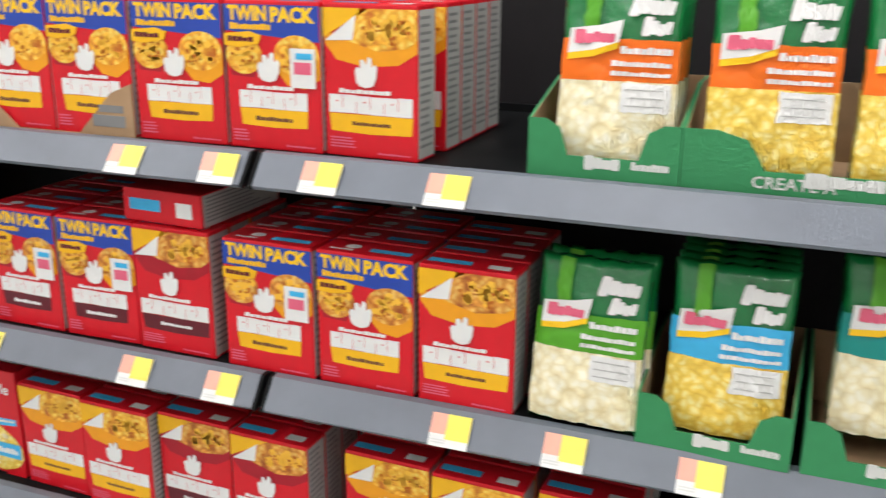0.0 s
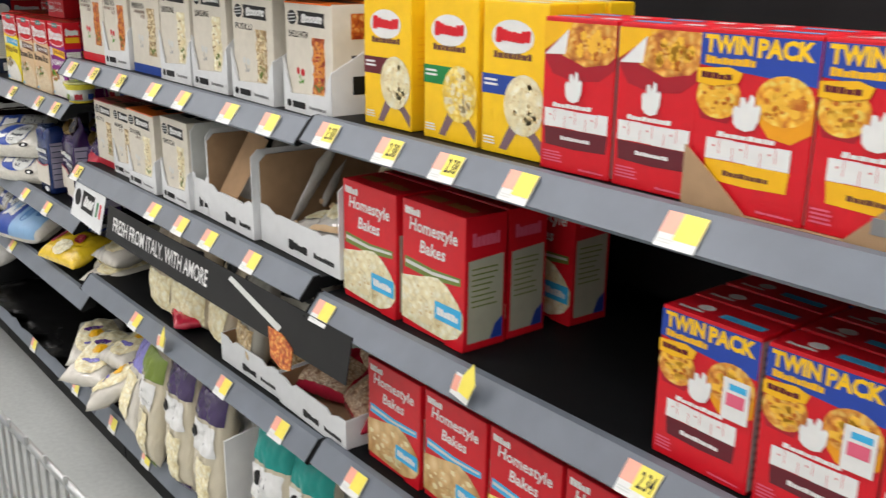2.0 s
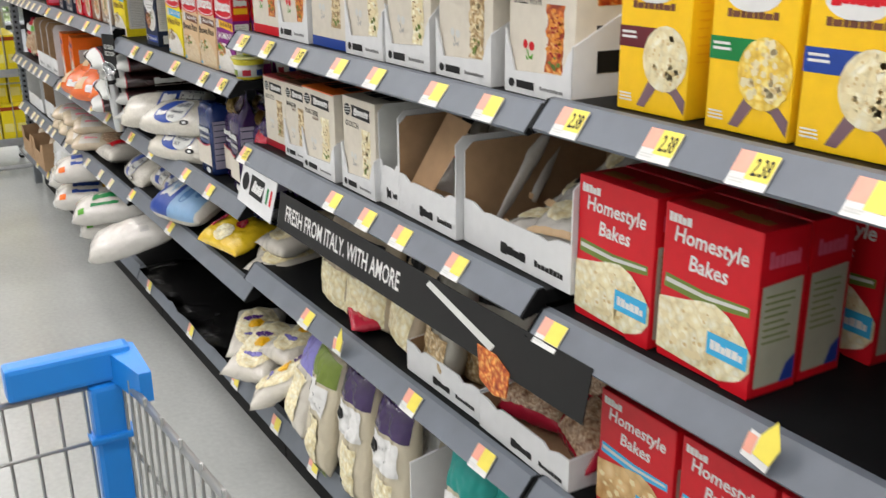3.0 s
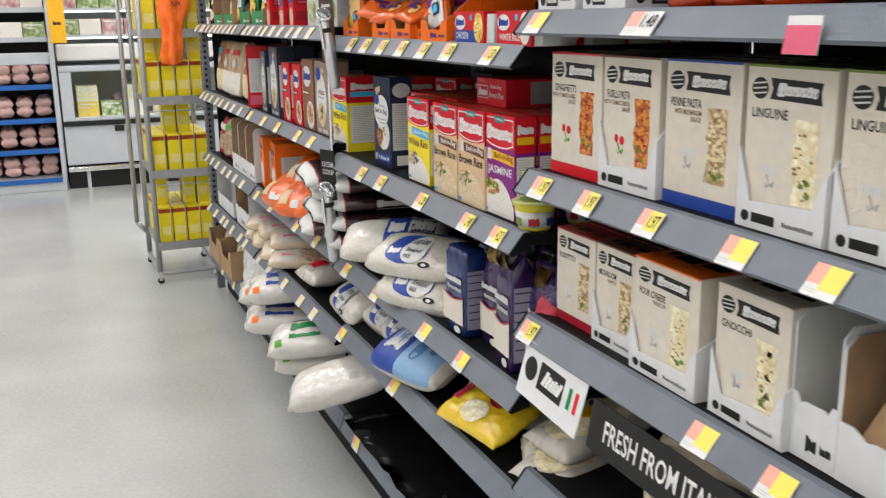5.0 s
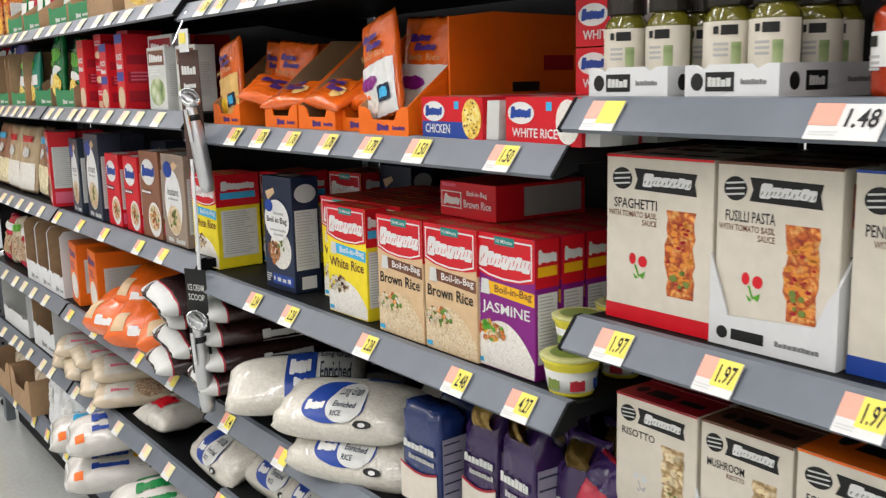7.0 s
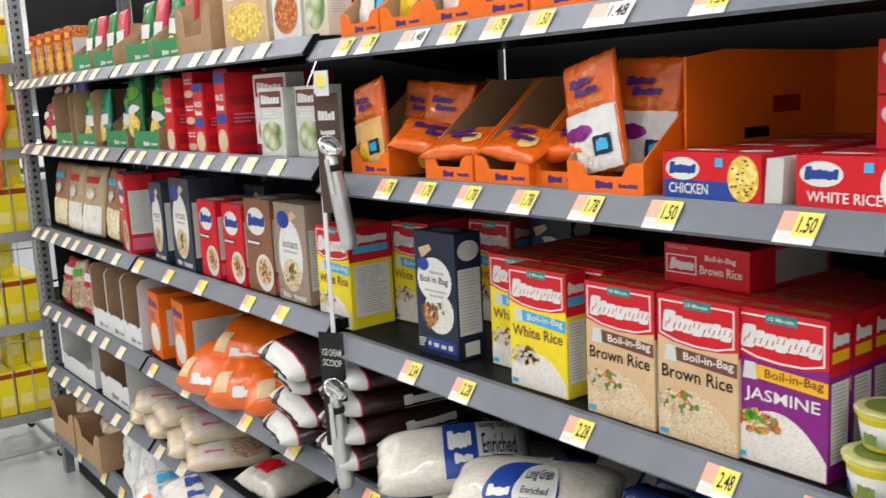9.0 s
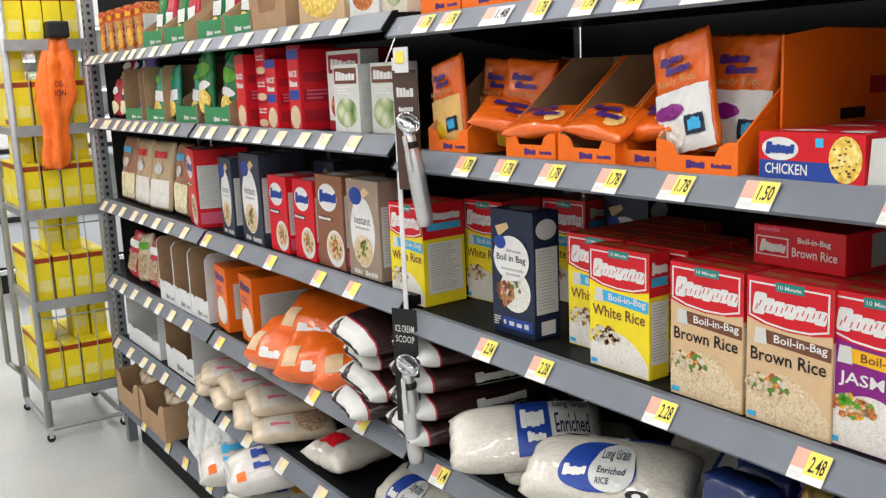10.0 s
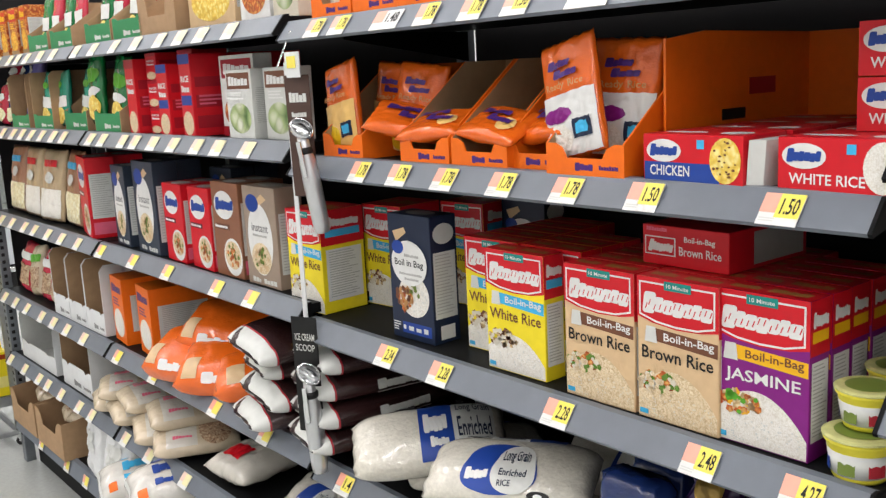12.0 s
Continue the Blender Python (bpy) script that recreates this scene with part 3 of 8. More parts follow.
def dinner_twin(food_mat, band, sticker, w=0.137, d=0.055, h=0.187):
    root = carton("dinner_mix_twin_box", w, d, h, RED, "red twin pack dinner mix box with blue banner and pasta bowls", "food box", "dinner mix boxes")
    fm, ft, fr = face_map("front", w, d, h), face_map("top", w, d, h), face_map("right", w, d, h)
    b = art("blue_banner", [(0.0, 0.8), (1, 0.74), (1, 0.975), (0, 0.975)], BLUE, root, fm)
    text("TWIN", 0.04, 0.868, 0.46, 0.968, YELLOW, b, fm, 2, bold=0.05)
    text("PACK", 0.5, 0.862, 0.96, 0.966, YELLOW, b, fm, 2, bold=0.05)
    art("subtitle", bars(0.06, 0.81, 0.5, 0.855, 9, 3), GOLD, b, fm, 2)
    art("bowl_rim", [(0.002, 0.6), (0.06, 0.5), (0.3, 0.49), (0.4, 0.6)], DEEPRED, root, fm, 1)
    art("bowl_picture", E(0.2, 0.635, 0.198, 0.125), food_mat, root, fm, 2)
    art("bowl_rim", [(0.52, 0.64), (0.56, 0.53), (0.66, 0.45), (0.84, 0.43), (0.998, 0.5), (0.998, 0.64)], AMBER, root, fm, 1)
    art("bowl_picture", E(0.76, 0.65, 0.236, 0.135), food_mat, root, fm, 2)
    for cx, rx in ((0.2, 0.15), (0.76, 0.19)):
        art("pasta_piece", crumbs(cx, 0.645, rx, 0.095, 18, 0.045, int(cx * 50)), ink("pasta_gold", 0.88, 0.5, 0.05), root, fm, 3)
        art("pasta_shade", crumbs(cx, 0.635, rx, 0.095, 12, 0.024, int(cx * 70)), ink("pasta_rust", 0.5, 0.14, 0.01), root, fm, 4)
    art("badge", [(0.0, 0.7), (0.16, 0.69), (0.37, 0.72), (0.4, 0.775), (0.28, 0.8), (0.0, 0.78)], GOLD, root, fm, 5)
    art("badge_print", bars(0.04, 0.73, 0.32, 0.765, 5, 3), MAROON, root, fm, 6)
    art("emblem", [(0.36, 0.5), (0.4, 0.475), (0.47, 0.465), (0.54, 0.48), (0.575, 0.53), (0.585, 0.6), (0.56, 0.62), (0.53, 0.6), (0.525, 0.655), (0.49, 0.67), (0.465, 0.615), (0.44, 0.65), (0.405, 0.645), (0.4, 0.59), (0.37, 0.6), (0.345, 0.575)], WHITE, root, fm, 6)
    art("script_mark", bars(0.22, 0.415, 0.72, 0.445, 8, 5, 0.3), WHITE, root, fm, 2)
    word("word_mark", 0.13, 0.282, 0.86, 0.405, 6, 7, 0.0, WHITE, RED, root, fm, 2)
    pb = art("name_panel", [(0.15, 0.165), (0.5, 0.155), (0.85, 0.165), (0.86, 0.281), (0.13, 0.281)], band, root, fm, 1)
    art("small_print", bars(0.3, 0.2, 0.7, 0.23, 8, 9), WHITE if band is MAROON else BROWN, pb, fm, 2)
    art("small_print", [*lines(0.04, 0.04, 0.24, 0.13, 4, 3), *bars(0.62, 0.03, 0.93, 0.045, 9, 2)], PINK, root, fm, 1)
    if sticker:
        st = art("coupon_sticker", R(0.7, 0.44, 0.96, 0.7), WHITE, root, fm, 7, "white coupon sticker")
        art("sticker_stripe", R(0.76, 0.63, 0.93, 0.67), SKY, st, fm, 8)
        art("sticker_patch", R(0.74, 0.53, 0.92, 0.61), PINK, st, fm, 8)
    art("blue_stripe", R(0.5, 0.25, 0.92, 0.5), SKY, root, ft)
    art("top_mark", [E(0.3, 0.5, 0.08, 0.16), *bars(0.1, 0.18, 0.35, 0.3, 6)], WHITE, root, ft)
    art("side_sheet", R(0.04, 0.02, 0.96, 0.97), GREY, root, fr)
    art("small_print", lines(0.12, 0.06, 0.88, 0.93, 16, 4, 0.4), LINE, root, fr, 2)
    return root


def dinner_single(food_mat, band, w=0.128, d=0.05, h=0.187):
    root = carton("dinner_mix_box", w, d, h, RED, "red dinner mix box with pasta picture and white folded corner", "food box", "dinner mix boxes")
    fm, ft, fr = face_map("front", w, d, h), face_map("top", w, d, h), face_map("right", w, d, h)
    art("corner_panel", [(0, 0.78), (0.5, 0.97), (0, 0.97)], GOLD, root, fm, 2)
    art("folded_corner", [(0.02, 0.76), (0.32, 0.77), (0.36, 0.93)], WHITE, root, fm, 3)
    art("bowl_rim", [(0.02, 0.74), (0.14, 0.64), (0.45, 0.6), (0.8, 0.62), (0.998, 0.7), (0.998, 0.9), (0.02, 0.8)], AMBER if band is not MAROON else DEEPRED, root, fm, 1)
    art("pasta_picture", [(0.28, 0.76), (0.6, 0.7), (0.9, 0.73), (0.998, 0.78), (0.998, 0.97), (0.4, 0.97)], food_mat, root, fm, 2)
    art("pasta_piece", crumbs(0.68, 0.84, 0.26, 0.085, 26, 0.045, 5), ink("pasta_gold", 0.88, 0.5, 0.05), root, fm, 3)
    art("pasta_shade", crumbs(0.68, 0.83, 0.26, 0.085, 16, 0.024, 6), ink("pasta_rust", 0.5, 0.14, 0.01), root, fm, 4)
    art("emblem", [(0.36, 0.5), (0.4, 0.475), (0.47, 0.465), (0.54, 0.48), (0.575, 0.53), (0.585, 0.6), (0.56, 0.62), (0.53, 0.6), (0.525, 0.655), (0.49, 0.67), (0.465, 0.615), (0.44, 0.65), (0.405, 0.645), (0.4, 0.59), (0.37, 0.6), (0.345, 0.575)], WHITE, root, fm, 6)
    art("script_mark", bars(0.16, 0.425, 0.72, 0.455, 9, 5, 0.3), WHITE, root, fm, 2)
    word("word_mark", 0.05, 0.29, 0.95, 0.415, 6, 7, 0.0, WHITE, RED, root, fm, 2)
    pb = art("name_panel", [(0.07, 0.17), (0.5, 0.16), (0.94, 0.17), (0.955, 0.287), (0.05, 0.287)], band, root, fm, 1)
    art("small_print", bars(0.3, 0.215, 0.72, 0.24, 9, 9), WHITE if band is MAROON else BROWN, pb, fm, 2)
    art("small_print", [*lines(0.05, 0.05, 0.38, 0.13, 4, 3), *bars(0.58, 0.03, 0.93, 0.045, 9, 2)], PINK, root, fm, 1)
    art("blue_stripe", R(0.05, 0.25, 0.5, 0.55), SKY, root, ft)
    art("top_mark", R(0.68, 0.2, 0.9, 0.5), WHITE, root, ft)
    art("side_sheet", R(0.04, 0.02, 0.96, 0.97), GREY, root, fr)
    art("small_print", lines(0.12, 0.06, 0.88, 0.93, 18, 4, 0.4), LINE, root, fr, 2)
    return root


def skillet_box(strip, food_mat=None, w=0.12, d=0.05, h=0.2):
    root = carton("skillet_dinner_box", w, d, h, YELLOW, "yellow skillet dinner box with pasta picture and colour panel", "food box", "yellow dinner boxes")
    fm, ft, fr = face_map("front", w, d, h), face_map("top", w, d, h), face_map("right", w, d, h)
    o = art("oval_mark", E(0.47, 0.78, 0.33, 0.11), WHITE, root, fm, 1)
    art("word_mark", strokes(0.2, 0.74, 0.74, 0.84, 7, 4, 0.15), RED, o, fm, 2)
    art("subtitle", bars(0.18, 0.64, 0.78, 0.685, 8, 8), BROWN, root, fm, 1)
    cp = art("colour_panel", R(0.0, 0.4, 0.62, 0.53), strip, root, fm, 1)
    art("small_print", lines(0.04, 0.44, 0.28, 0.5, 2, 5), WHITE, cp, fm, 2)
    art("fork_shape", [(0.3, 0.04), (0.42, 0.035), (0.6, 0.18), (0.8, 0.14), (0.98, 0.03), (0.99, 0.12), (0.8, 0.22), (0.55, 0.28), (0.48, 0.22)], ink("fork_mauve", 0.2, 0.12, 0.14), root, fm, 1)
    art("pasta_picture", E(0.68, 0.35, 0.31, 0.2), food_mat or CREAMPASTA, root, fm, 3)
    art("pasta_piece", crumbs(0.68, 0.36, 0.26, 0.16, 30, 0.05, 4), ink("sauce_cream", 0.8, 0.7, 0.42), root, fm, 4)
    art("pasta_shade", crumbs(0.68, 0.35, 0.26, 0.16, 24, 0.022, 9), ink("sauce_shade", 0.66, 0.5, 0.24), root, fm, 5)
    art("small_print", lines(0.04, 0.05, 0.24, 0.11, 3, 5), WHITE, root, fm, 1)
    art("small_print", lines(0.25, 0.3, 0.75, 0.7, 8, 4, 0.2), GOLD, root, fr, 1)
    art("top_mark", R(0.2, 0.3, 0.8, 0.7), WHITE, root, ft)
    return root


def bake_box(food_mat, stripe, w=0.168, d=0.095, h=0.208):
    root = carton("baked_dinner_box", w, d, h, RED, "red baked dinner kit box with food picture and blue tag", "food box", "red baked dinner boxes")
    fm, ft, fr = face_map("front", w, d, h), face_map("top", w, d, h), face_map("right", w, d, h)
    art("small_mark", bars(0.05, 0.89, 0.3, 0.95, 5, 3), WHITE, root, fm, 1)
    text("Homestyle", 0.12, 0.745, 0.88, 0.875, WHITE, root, fm, 2, 0.15, bold=0.02)
    text("Bakes", 0.3, 0.625, 0.7, 0.725, WHITE, root, fm, 2, 0.15, bold=0.02)
    art("stripe", [(0.04, 0.47), (0.5, 0.45), (0.94, 0.49), (0.94, 0.55), (0.5, 0.535), (0.05, 0.56)], stripe, root, fm, 1)
    art("stripe_line", [(0.06, 0.505), (0.5, 0.49), (0.92, 0.515), (0.92, 0.535), (0.5, 0.515), (0.06, 0.535)], PALEGREY, root, fm, 2)
    art("food_picture", [(0.0, 0.06), (0.3, 0.045), (0.7, 0.03), (0.9, 0.08), (0.99, 0.17), (0.99, 0.28), (0.9, 0.36), (0.74, 0.45), (0.6, 0.485), (0.45, 0.47), (0.3, 0.44), (0.15, 0.42), (0.0, 0.4)], food_mat, root, fm, 3)
    art("food_piece", crumbs(0.48, 0.25, 0.44, 0.17, 34, 0.045, 6), ink("sauce_cream", 0.8, 0.7, 0.42), root, fm, 4)
    art("food_shade", crumbs(0.48, 0.24, 0.44, 0.17, 22, 0.022, 8), ink("sauce_shade", 0.66, 0.5, 0.24), root, fm, 5)
    art("red_corner", [(0.72, 0.0), (1, 0.0), (1, 0.13), (0.88, 0.08)], RED, root, fm, 6)
    tg = art("blue_tag", R(0.56, 0.17, 0.97, 0.31), SKY, root, fm, 6)
    art("small_print", bars(0.6, 0.21, 0.93, 0.27, 6, 3), WHITE, tg, fm, 7)
    sp = art("side_panel", [(0.08, 0.06), (0.92, 0.06), (0.92, 0.7), (0.08, 0.68)], ink("panel_olive", 0.42, 0.43, 0.33), root, fr, 1)
    art("small_print", lines(0.16, 0.3, 0.82, 0.62, 8, 6, 0.25), OLIVE, sp, fr, 2)
    art("side_patch", [(0.62, 0.06), (0.92, 0.06), (0.92, 0.22), (0.74, 0.17)], BLUE, root, fr, 2)
    art("side_mark", bars(0.16, 0.78, 0.82, 0.88, 7, 12), PINK, root, fr, 1)
    art("top_mark", [R(0.1, 0.3, 0.4, 0.6), *bars(0.5, 0.3, 0.9, 0.6, 7)], ink("dull_gold", 0.45, 0.2, 0.05), root, ft)
    return root


def italian_box(title, sub, band, food_mat, tray=False, w=0.15, d=0.06, h=0.21, trim=None):
    root = carton("italian_pasta_box", w, d, h, CREAM, "cream pasta meal box with black name plate and food picture", "food box", "cream pasta boxes")
    fm, ft, fr = face_map("front", w, d, h), face_map("top", w, d, h), face_map("right", w, d, h)
    art("round_mark", E(0.16, 0.86, 0.1, 0.065), BLACK, root, fm, 1)
    art("mark_band", [[(0.08, y), (0.24, y + 0.012), (0.24, y + 0.022), (0.08, y + 0.01)] for y in (0.82, 0.85, 0.88)], PALEGREY, root, fm, 2)
    pl = art("name_plate", [(0.28, 0.8), (0.86, 0.79), (0.84, 0.86), (0.86, 0.915), (0.28, 0.925), (0.31, 0.86)], BLACK, root, fm, 1)
    word("word_mark", 0.36, 0.82, 0.8, 0.9, 6, 6, 0.25, WHITE, BLACK, pl, fm, 2)
    text(title, 0.08, 0.685, 0.5, 0.745, BLACK, root, fm, 1, name="title")
    for k, wd in enumerate(sub):
        text(wd, 0.5 - 0.028 * len(wd), 0.635 - k * 0.045, 0.5, 0.67 - k * 0.045, BROWN, root, fm, 1, name="subtitle")
    rnd = random.Random(len(title))
    edge = [(0.86 - 0.03 * rnd.random(), 0.2 + 0.05 * k) for k in range(11)] + [(0.57 + 0.05 * rnd.random(), 0.7 - 0.05 * k) for k in range(11)]
    art("food_picture", edge, food_mat, root, fm, 1)
    warm = food_mat is REDPASTA
    art("pasta_piece", crumbs(0.715, 0.45, 0.11, 0.22, 26, 0.04, 3 + len(title), 0.5), ink("pasta_orange", 0.72, 0.27, 0.04) if warm else ink("pasta_pale", 0.78, 0.66, 0.4), root, fm, 2)
    art("pasta_shadow", crumbs(0.715, 0.44, 0.11, 0.22, 14, 0.025, 9 + len(title), 0.4), DEEPRED if warm else ink("pasta_shade", 0.34, 0.22, 0.1), root, fm, 3)
    art("herb_leaf", crumbs(0.715, 0.3, 0.08, 0.07, 5, 0.035, 12 + len(title)), OLIVE, root, fm, 4)
    art("garnish", [E(0.27, 0.385, 0.035, 0.035, 10), E(0.37, 0.375, 0.045, 0.035, 10)], RED if warm else PALEGREY, root, fm, 1)
    art("garnish_stalk", [[(0.29, 0.35), (0.33, 0.28), (0.345, 0.28), (0.31, 0.35)], [(0.335, 0.29), (0.4, 0.32), (0.38, 0.27)], [(0.28, 0.3), (0.33, 0.275), (0.3, 0.265)]], LEAF if warm else GREY, root, fm, 2)
    if band:
        art("bottom_band", R(0.0, 0.0, 1, 0.095), band, root, fm, 1)
    tp = trim or band
    if tp:
        art("top_edge", R(0.0, 0.985, 1, 1.0), tp, root, fm, 1)
        art("top_trim", R(0.0, 0.0, 1, 1.0), tp if trim else CREAM, root, ft, 1)
    art("top_mark", [E(0.15, 0.5, 0.06, 0.18), R(0.25, 0.3, 0.55, 0.7), R(0.62, 0.35, 0.9, 0.6)], BLACK, root, ft, 2)
    art("side_title", R(0.3, 0.5, 0.7, 0.56), BLACK, root, fr, 1)
    art("side_picture", R(0.3, 0.7, 0.7, 0.92), food_mat, root, fr, 1)
    art("small_print", lines(0.2, 0.1, 0.8, 0.42, 8, 6, 0.3), LINE, root, fr, 1)
    if tray:
        t = 0.003
        fy = -d / 2 - t - 0.002
        tr = part("display_tray", prism([(-w / 2 - t, fy, 0), (w / 2 + t, fy, 0), (w / 2 + t, fy, h * 0.42), (w / 2 - 0.008, fy, h * 0.36), (w / 2 - 0.022, fy, h * 0.2), (-w / 2 + 0.022, fy, h * 0.17), (-w / 2 + 0.008, fy, h * 0.36), (-w / 2 - t, fy, h * 0.5)], (0, t, 0)), WHITECARD, root, "white card display tray")
        f2 = face_map("front", w, -2 * fy, h)
        art("round_mark", E(0.1, 0.075, 0.05, 0.035), BLACK, tr, f2, 1)
        art("name_plate", R(0.18, 0.045, 0.46, 0.105), BLACK, tr, f2, 1)
        art("small_print", bars(0.55, 0.06, 0.9, 0.09, 10, 3), LINE, tr, f2, 1)
        part("tray_side", prism([(w / 2 + t * 0.2, fy, 0), (w / 2 + t * 0.2, d / 2, 0), (w / 2 + t * 0.2, d / 2, h * 0.75), (w / 2 + t * 0.2, fy, h * 0.42)], (t, 0, 0)), WHITECARD, root)
        part("tray_print", prism([(w / 2 + 1.3 * t, -d * 0.2, h * 0.22), (w / 2 + 1.3 * t, d * 0.25, h * 0.22), (w / 2 + 1.3 * t, d * 0.25, h * 0.38), (w / 2 + 1.3 * t, -d * 0.2, h * 0.38)], (0.0004, 0, 0)), BLACK, root)
    return root


def rice_box(kind, w=0.134, d=0.046, h=0.206):
    body, bandc, bandt, line, linec, fd = {
        "white": (LEMON, SKY, "Boil-in-Bag", "White Rice", BROWN, WHITERICE),
        "brown": (TAN, BROWN, "Boil-in-Bag", "Brown Rice", BLACK, BROWNRICE),
        "jasmine": (PURPLE, GOLD, "Boil-in-Bag", "JASMINE", WHITE, WHITERICE),
    }[kind]
    root = carton("boil_in_bag_rice_box", w, d, h, body, {"white": "yellow and red boil-in-bag white rice box", "brown": "tan and red boil-in-bag brown rice box", "jasmine": "purple and red boil-in-bag jasmine rice box"}[kind], "rice box", "boil-in-bag rice boxes")
    fm, ft, fr, fl = [face_map(f, w, d, h) for f in ("front", "top", "right", "left")]
    sh = [(0.0, 0.72), (0.2, 0.685), (0.5, 0.665), (0.8, 0.675), (1, 0.7), (1, 1), (0, 1)]
    art("red_shield", sh, RED, root, fm, 1)
    art("shield_edge", [[(0.03, 0.745), (0.05, 0.745), (0.05, 0.96), (0.03, 0.96)], [(0.94, 0.73), (0.96, 0.73), (0.96, 0.96), (0.94, 0.96)], [(0.03, 0.955), (0.96, 0.955), (0.96, 0.967), (0.03, 0.967)], [(0.03, 0.745), (0.25, 0.705), (0.5, 0.69), (0.75, 0.695), (0.96, 0.73), (0.96, 0.717), (0.75, 0.682), (0.5, 0.677), (0.25, 0.692), (0.03, 0.732)]], WHITE, root, fm, 2)
    tg = art("blue_tag", R(0.35, 0.925, 0.68, 0.985), TEAL, root, fm, 3)
    text("10 Minute", 0.38, 0.94, 0.65, 0.968, WHITE, tg, fm, 4)
    word("word_mark", 0.07, 0.75, 0.92, 0.9, 7, 21, 0.2, WHITE, RED, root, fm, 3)
    bd = art("name_band", [(0.16, 0.565), (0.99, 0.53), (0.99, 0.625), (0.16, 0.655)], bandc, root, fm, 1)
    text(bandt, 0.34, 0.558, 0.95, 0.63, WHITE if kind != "jasmine" else BROWN, bd, fm, 2)
    art("bag_picture", [(0.1, 0.55), (0.26, 0.55), (0.24, 0.66), (0.12, 0.66)], PALEGREY, root, fm, 3)
    if kind == "jasmine":
        text(line, 0.12, 0.4, 0.92, 0.5, linec, root, fm, 2)
    else:
        text(line, 0.06, 0.43, 0.94, 0.52, linec, root, fm, 2)
    pk = 0.3 if kind == "white" else 0.35
    mound = [(0.985 - 0.975 * i / 16, 0.02 + pk * max(0, math.sin(3.1416 * (0.06 + 0.8 * i / 16))) ** 0.7) for i in range(17)]
    art("rice_picture", [(0.01, 0.01), (0.985, 0.01)] + mound, fd, root, fm, 1)
    bits = {"brown": ((REDPASTA, 22), (ink("pepper_green", 0.12, 0.24, 0.03), 18), (CREAM, 14), (BROWNRICE, 16)), "white": ((BROWN, 18), (MUSHROOM, 22), (CREAM, 16)), "jasmine": ((GOLD, 16), (MUSHROOM, 22), (REDPASTA, 12), (LEAF, 8))}[kind]
    for k, (m, n) in enumerate(bits):
        art("dish_piece", crumbs(0.26, 0.275, 0.25, 0.075, n, 0.042, 7 * k + len(kind)), m, root, fm, 2 + k)
    art("grain", crumbs(0.5, 0.12, 0.46, 0.1, 60, 0.011, 5), CREAM if kind == "brown" else PALEGREY, root, fm, 2)
    art("corner_seal", R(0.03, 0.03, 0.14, 0.065), SKY, root, fm, 3)
    for f in (fr, fl):
        art("side_top", R(0.0, 0.66, 1.0, 1.0), RED, root, f, 1)
        art("side_mark", strokes(0.12, 0.83, 0.88, 0.93, 7, 21, 0.1), WHITE, root, f, 2)
        art("side_band", R(0.1, 0.74, 0.9, 0.81), bandc, root, f, 2)
        nutrition(root, f, 0.1, 0.12, 0.92, 0.62)
    art("red_top", R(0, 0, 1, 1), RED, root, ft, 1)
    art("top_mark", [*bars(0.08, 0.3, 0.4, 0.7, 6), *bars(0.5, 0.3, 0.92, 0.7, 8)], ink("dull_gold", 0.45, 0.2, 0.05), root, ft, 2)
    return root


def rice_box_lying(w=0.148, d=0.19, h=0.058):
    root = carton("rice_box_on_side", w, d, h, RED, "red brown-rice box lying on top of other boxes", "rice box")
    fm, fr = face_map("front", w, d, h), face_map("right", w, d, h)
    art("mark_outline", R(0.03, 0.25, 0.4, 0.72), WHITE, root, fm, 1)
    art("mark_plate", R(0.045, 0.28, 0.385, 0.69), RED, root, fm, 2)
    art("word_mark", strokes(0.07, 0.33, 0.36, 0.64, 7, 21, 0.1), WHITE, root, fm, 3)
    text("Boil-in-Bag", 0.5, 0.6, 0.85, 0.78, WHITE, root, fm, 1)
    text("Brown Rice", 0.44, 0.3, 0.92, 0.52, WHITE, root, fm, 1)
    art("small_print", bars(0.05, 0.85, 0.3, 0.95, 8), PINK, root, fm, 1)
    art("side_panel", R(0.3, 0.1, 0.95, 0.9), GREY, root, fr, 1)
    return root


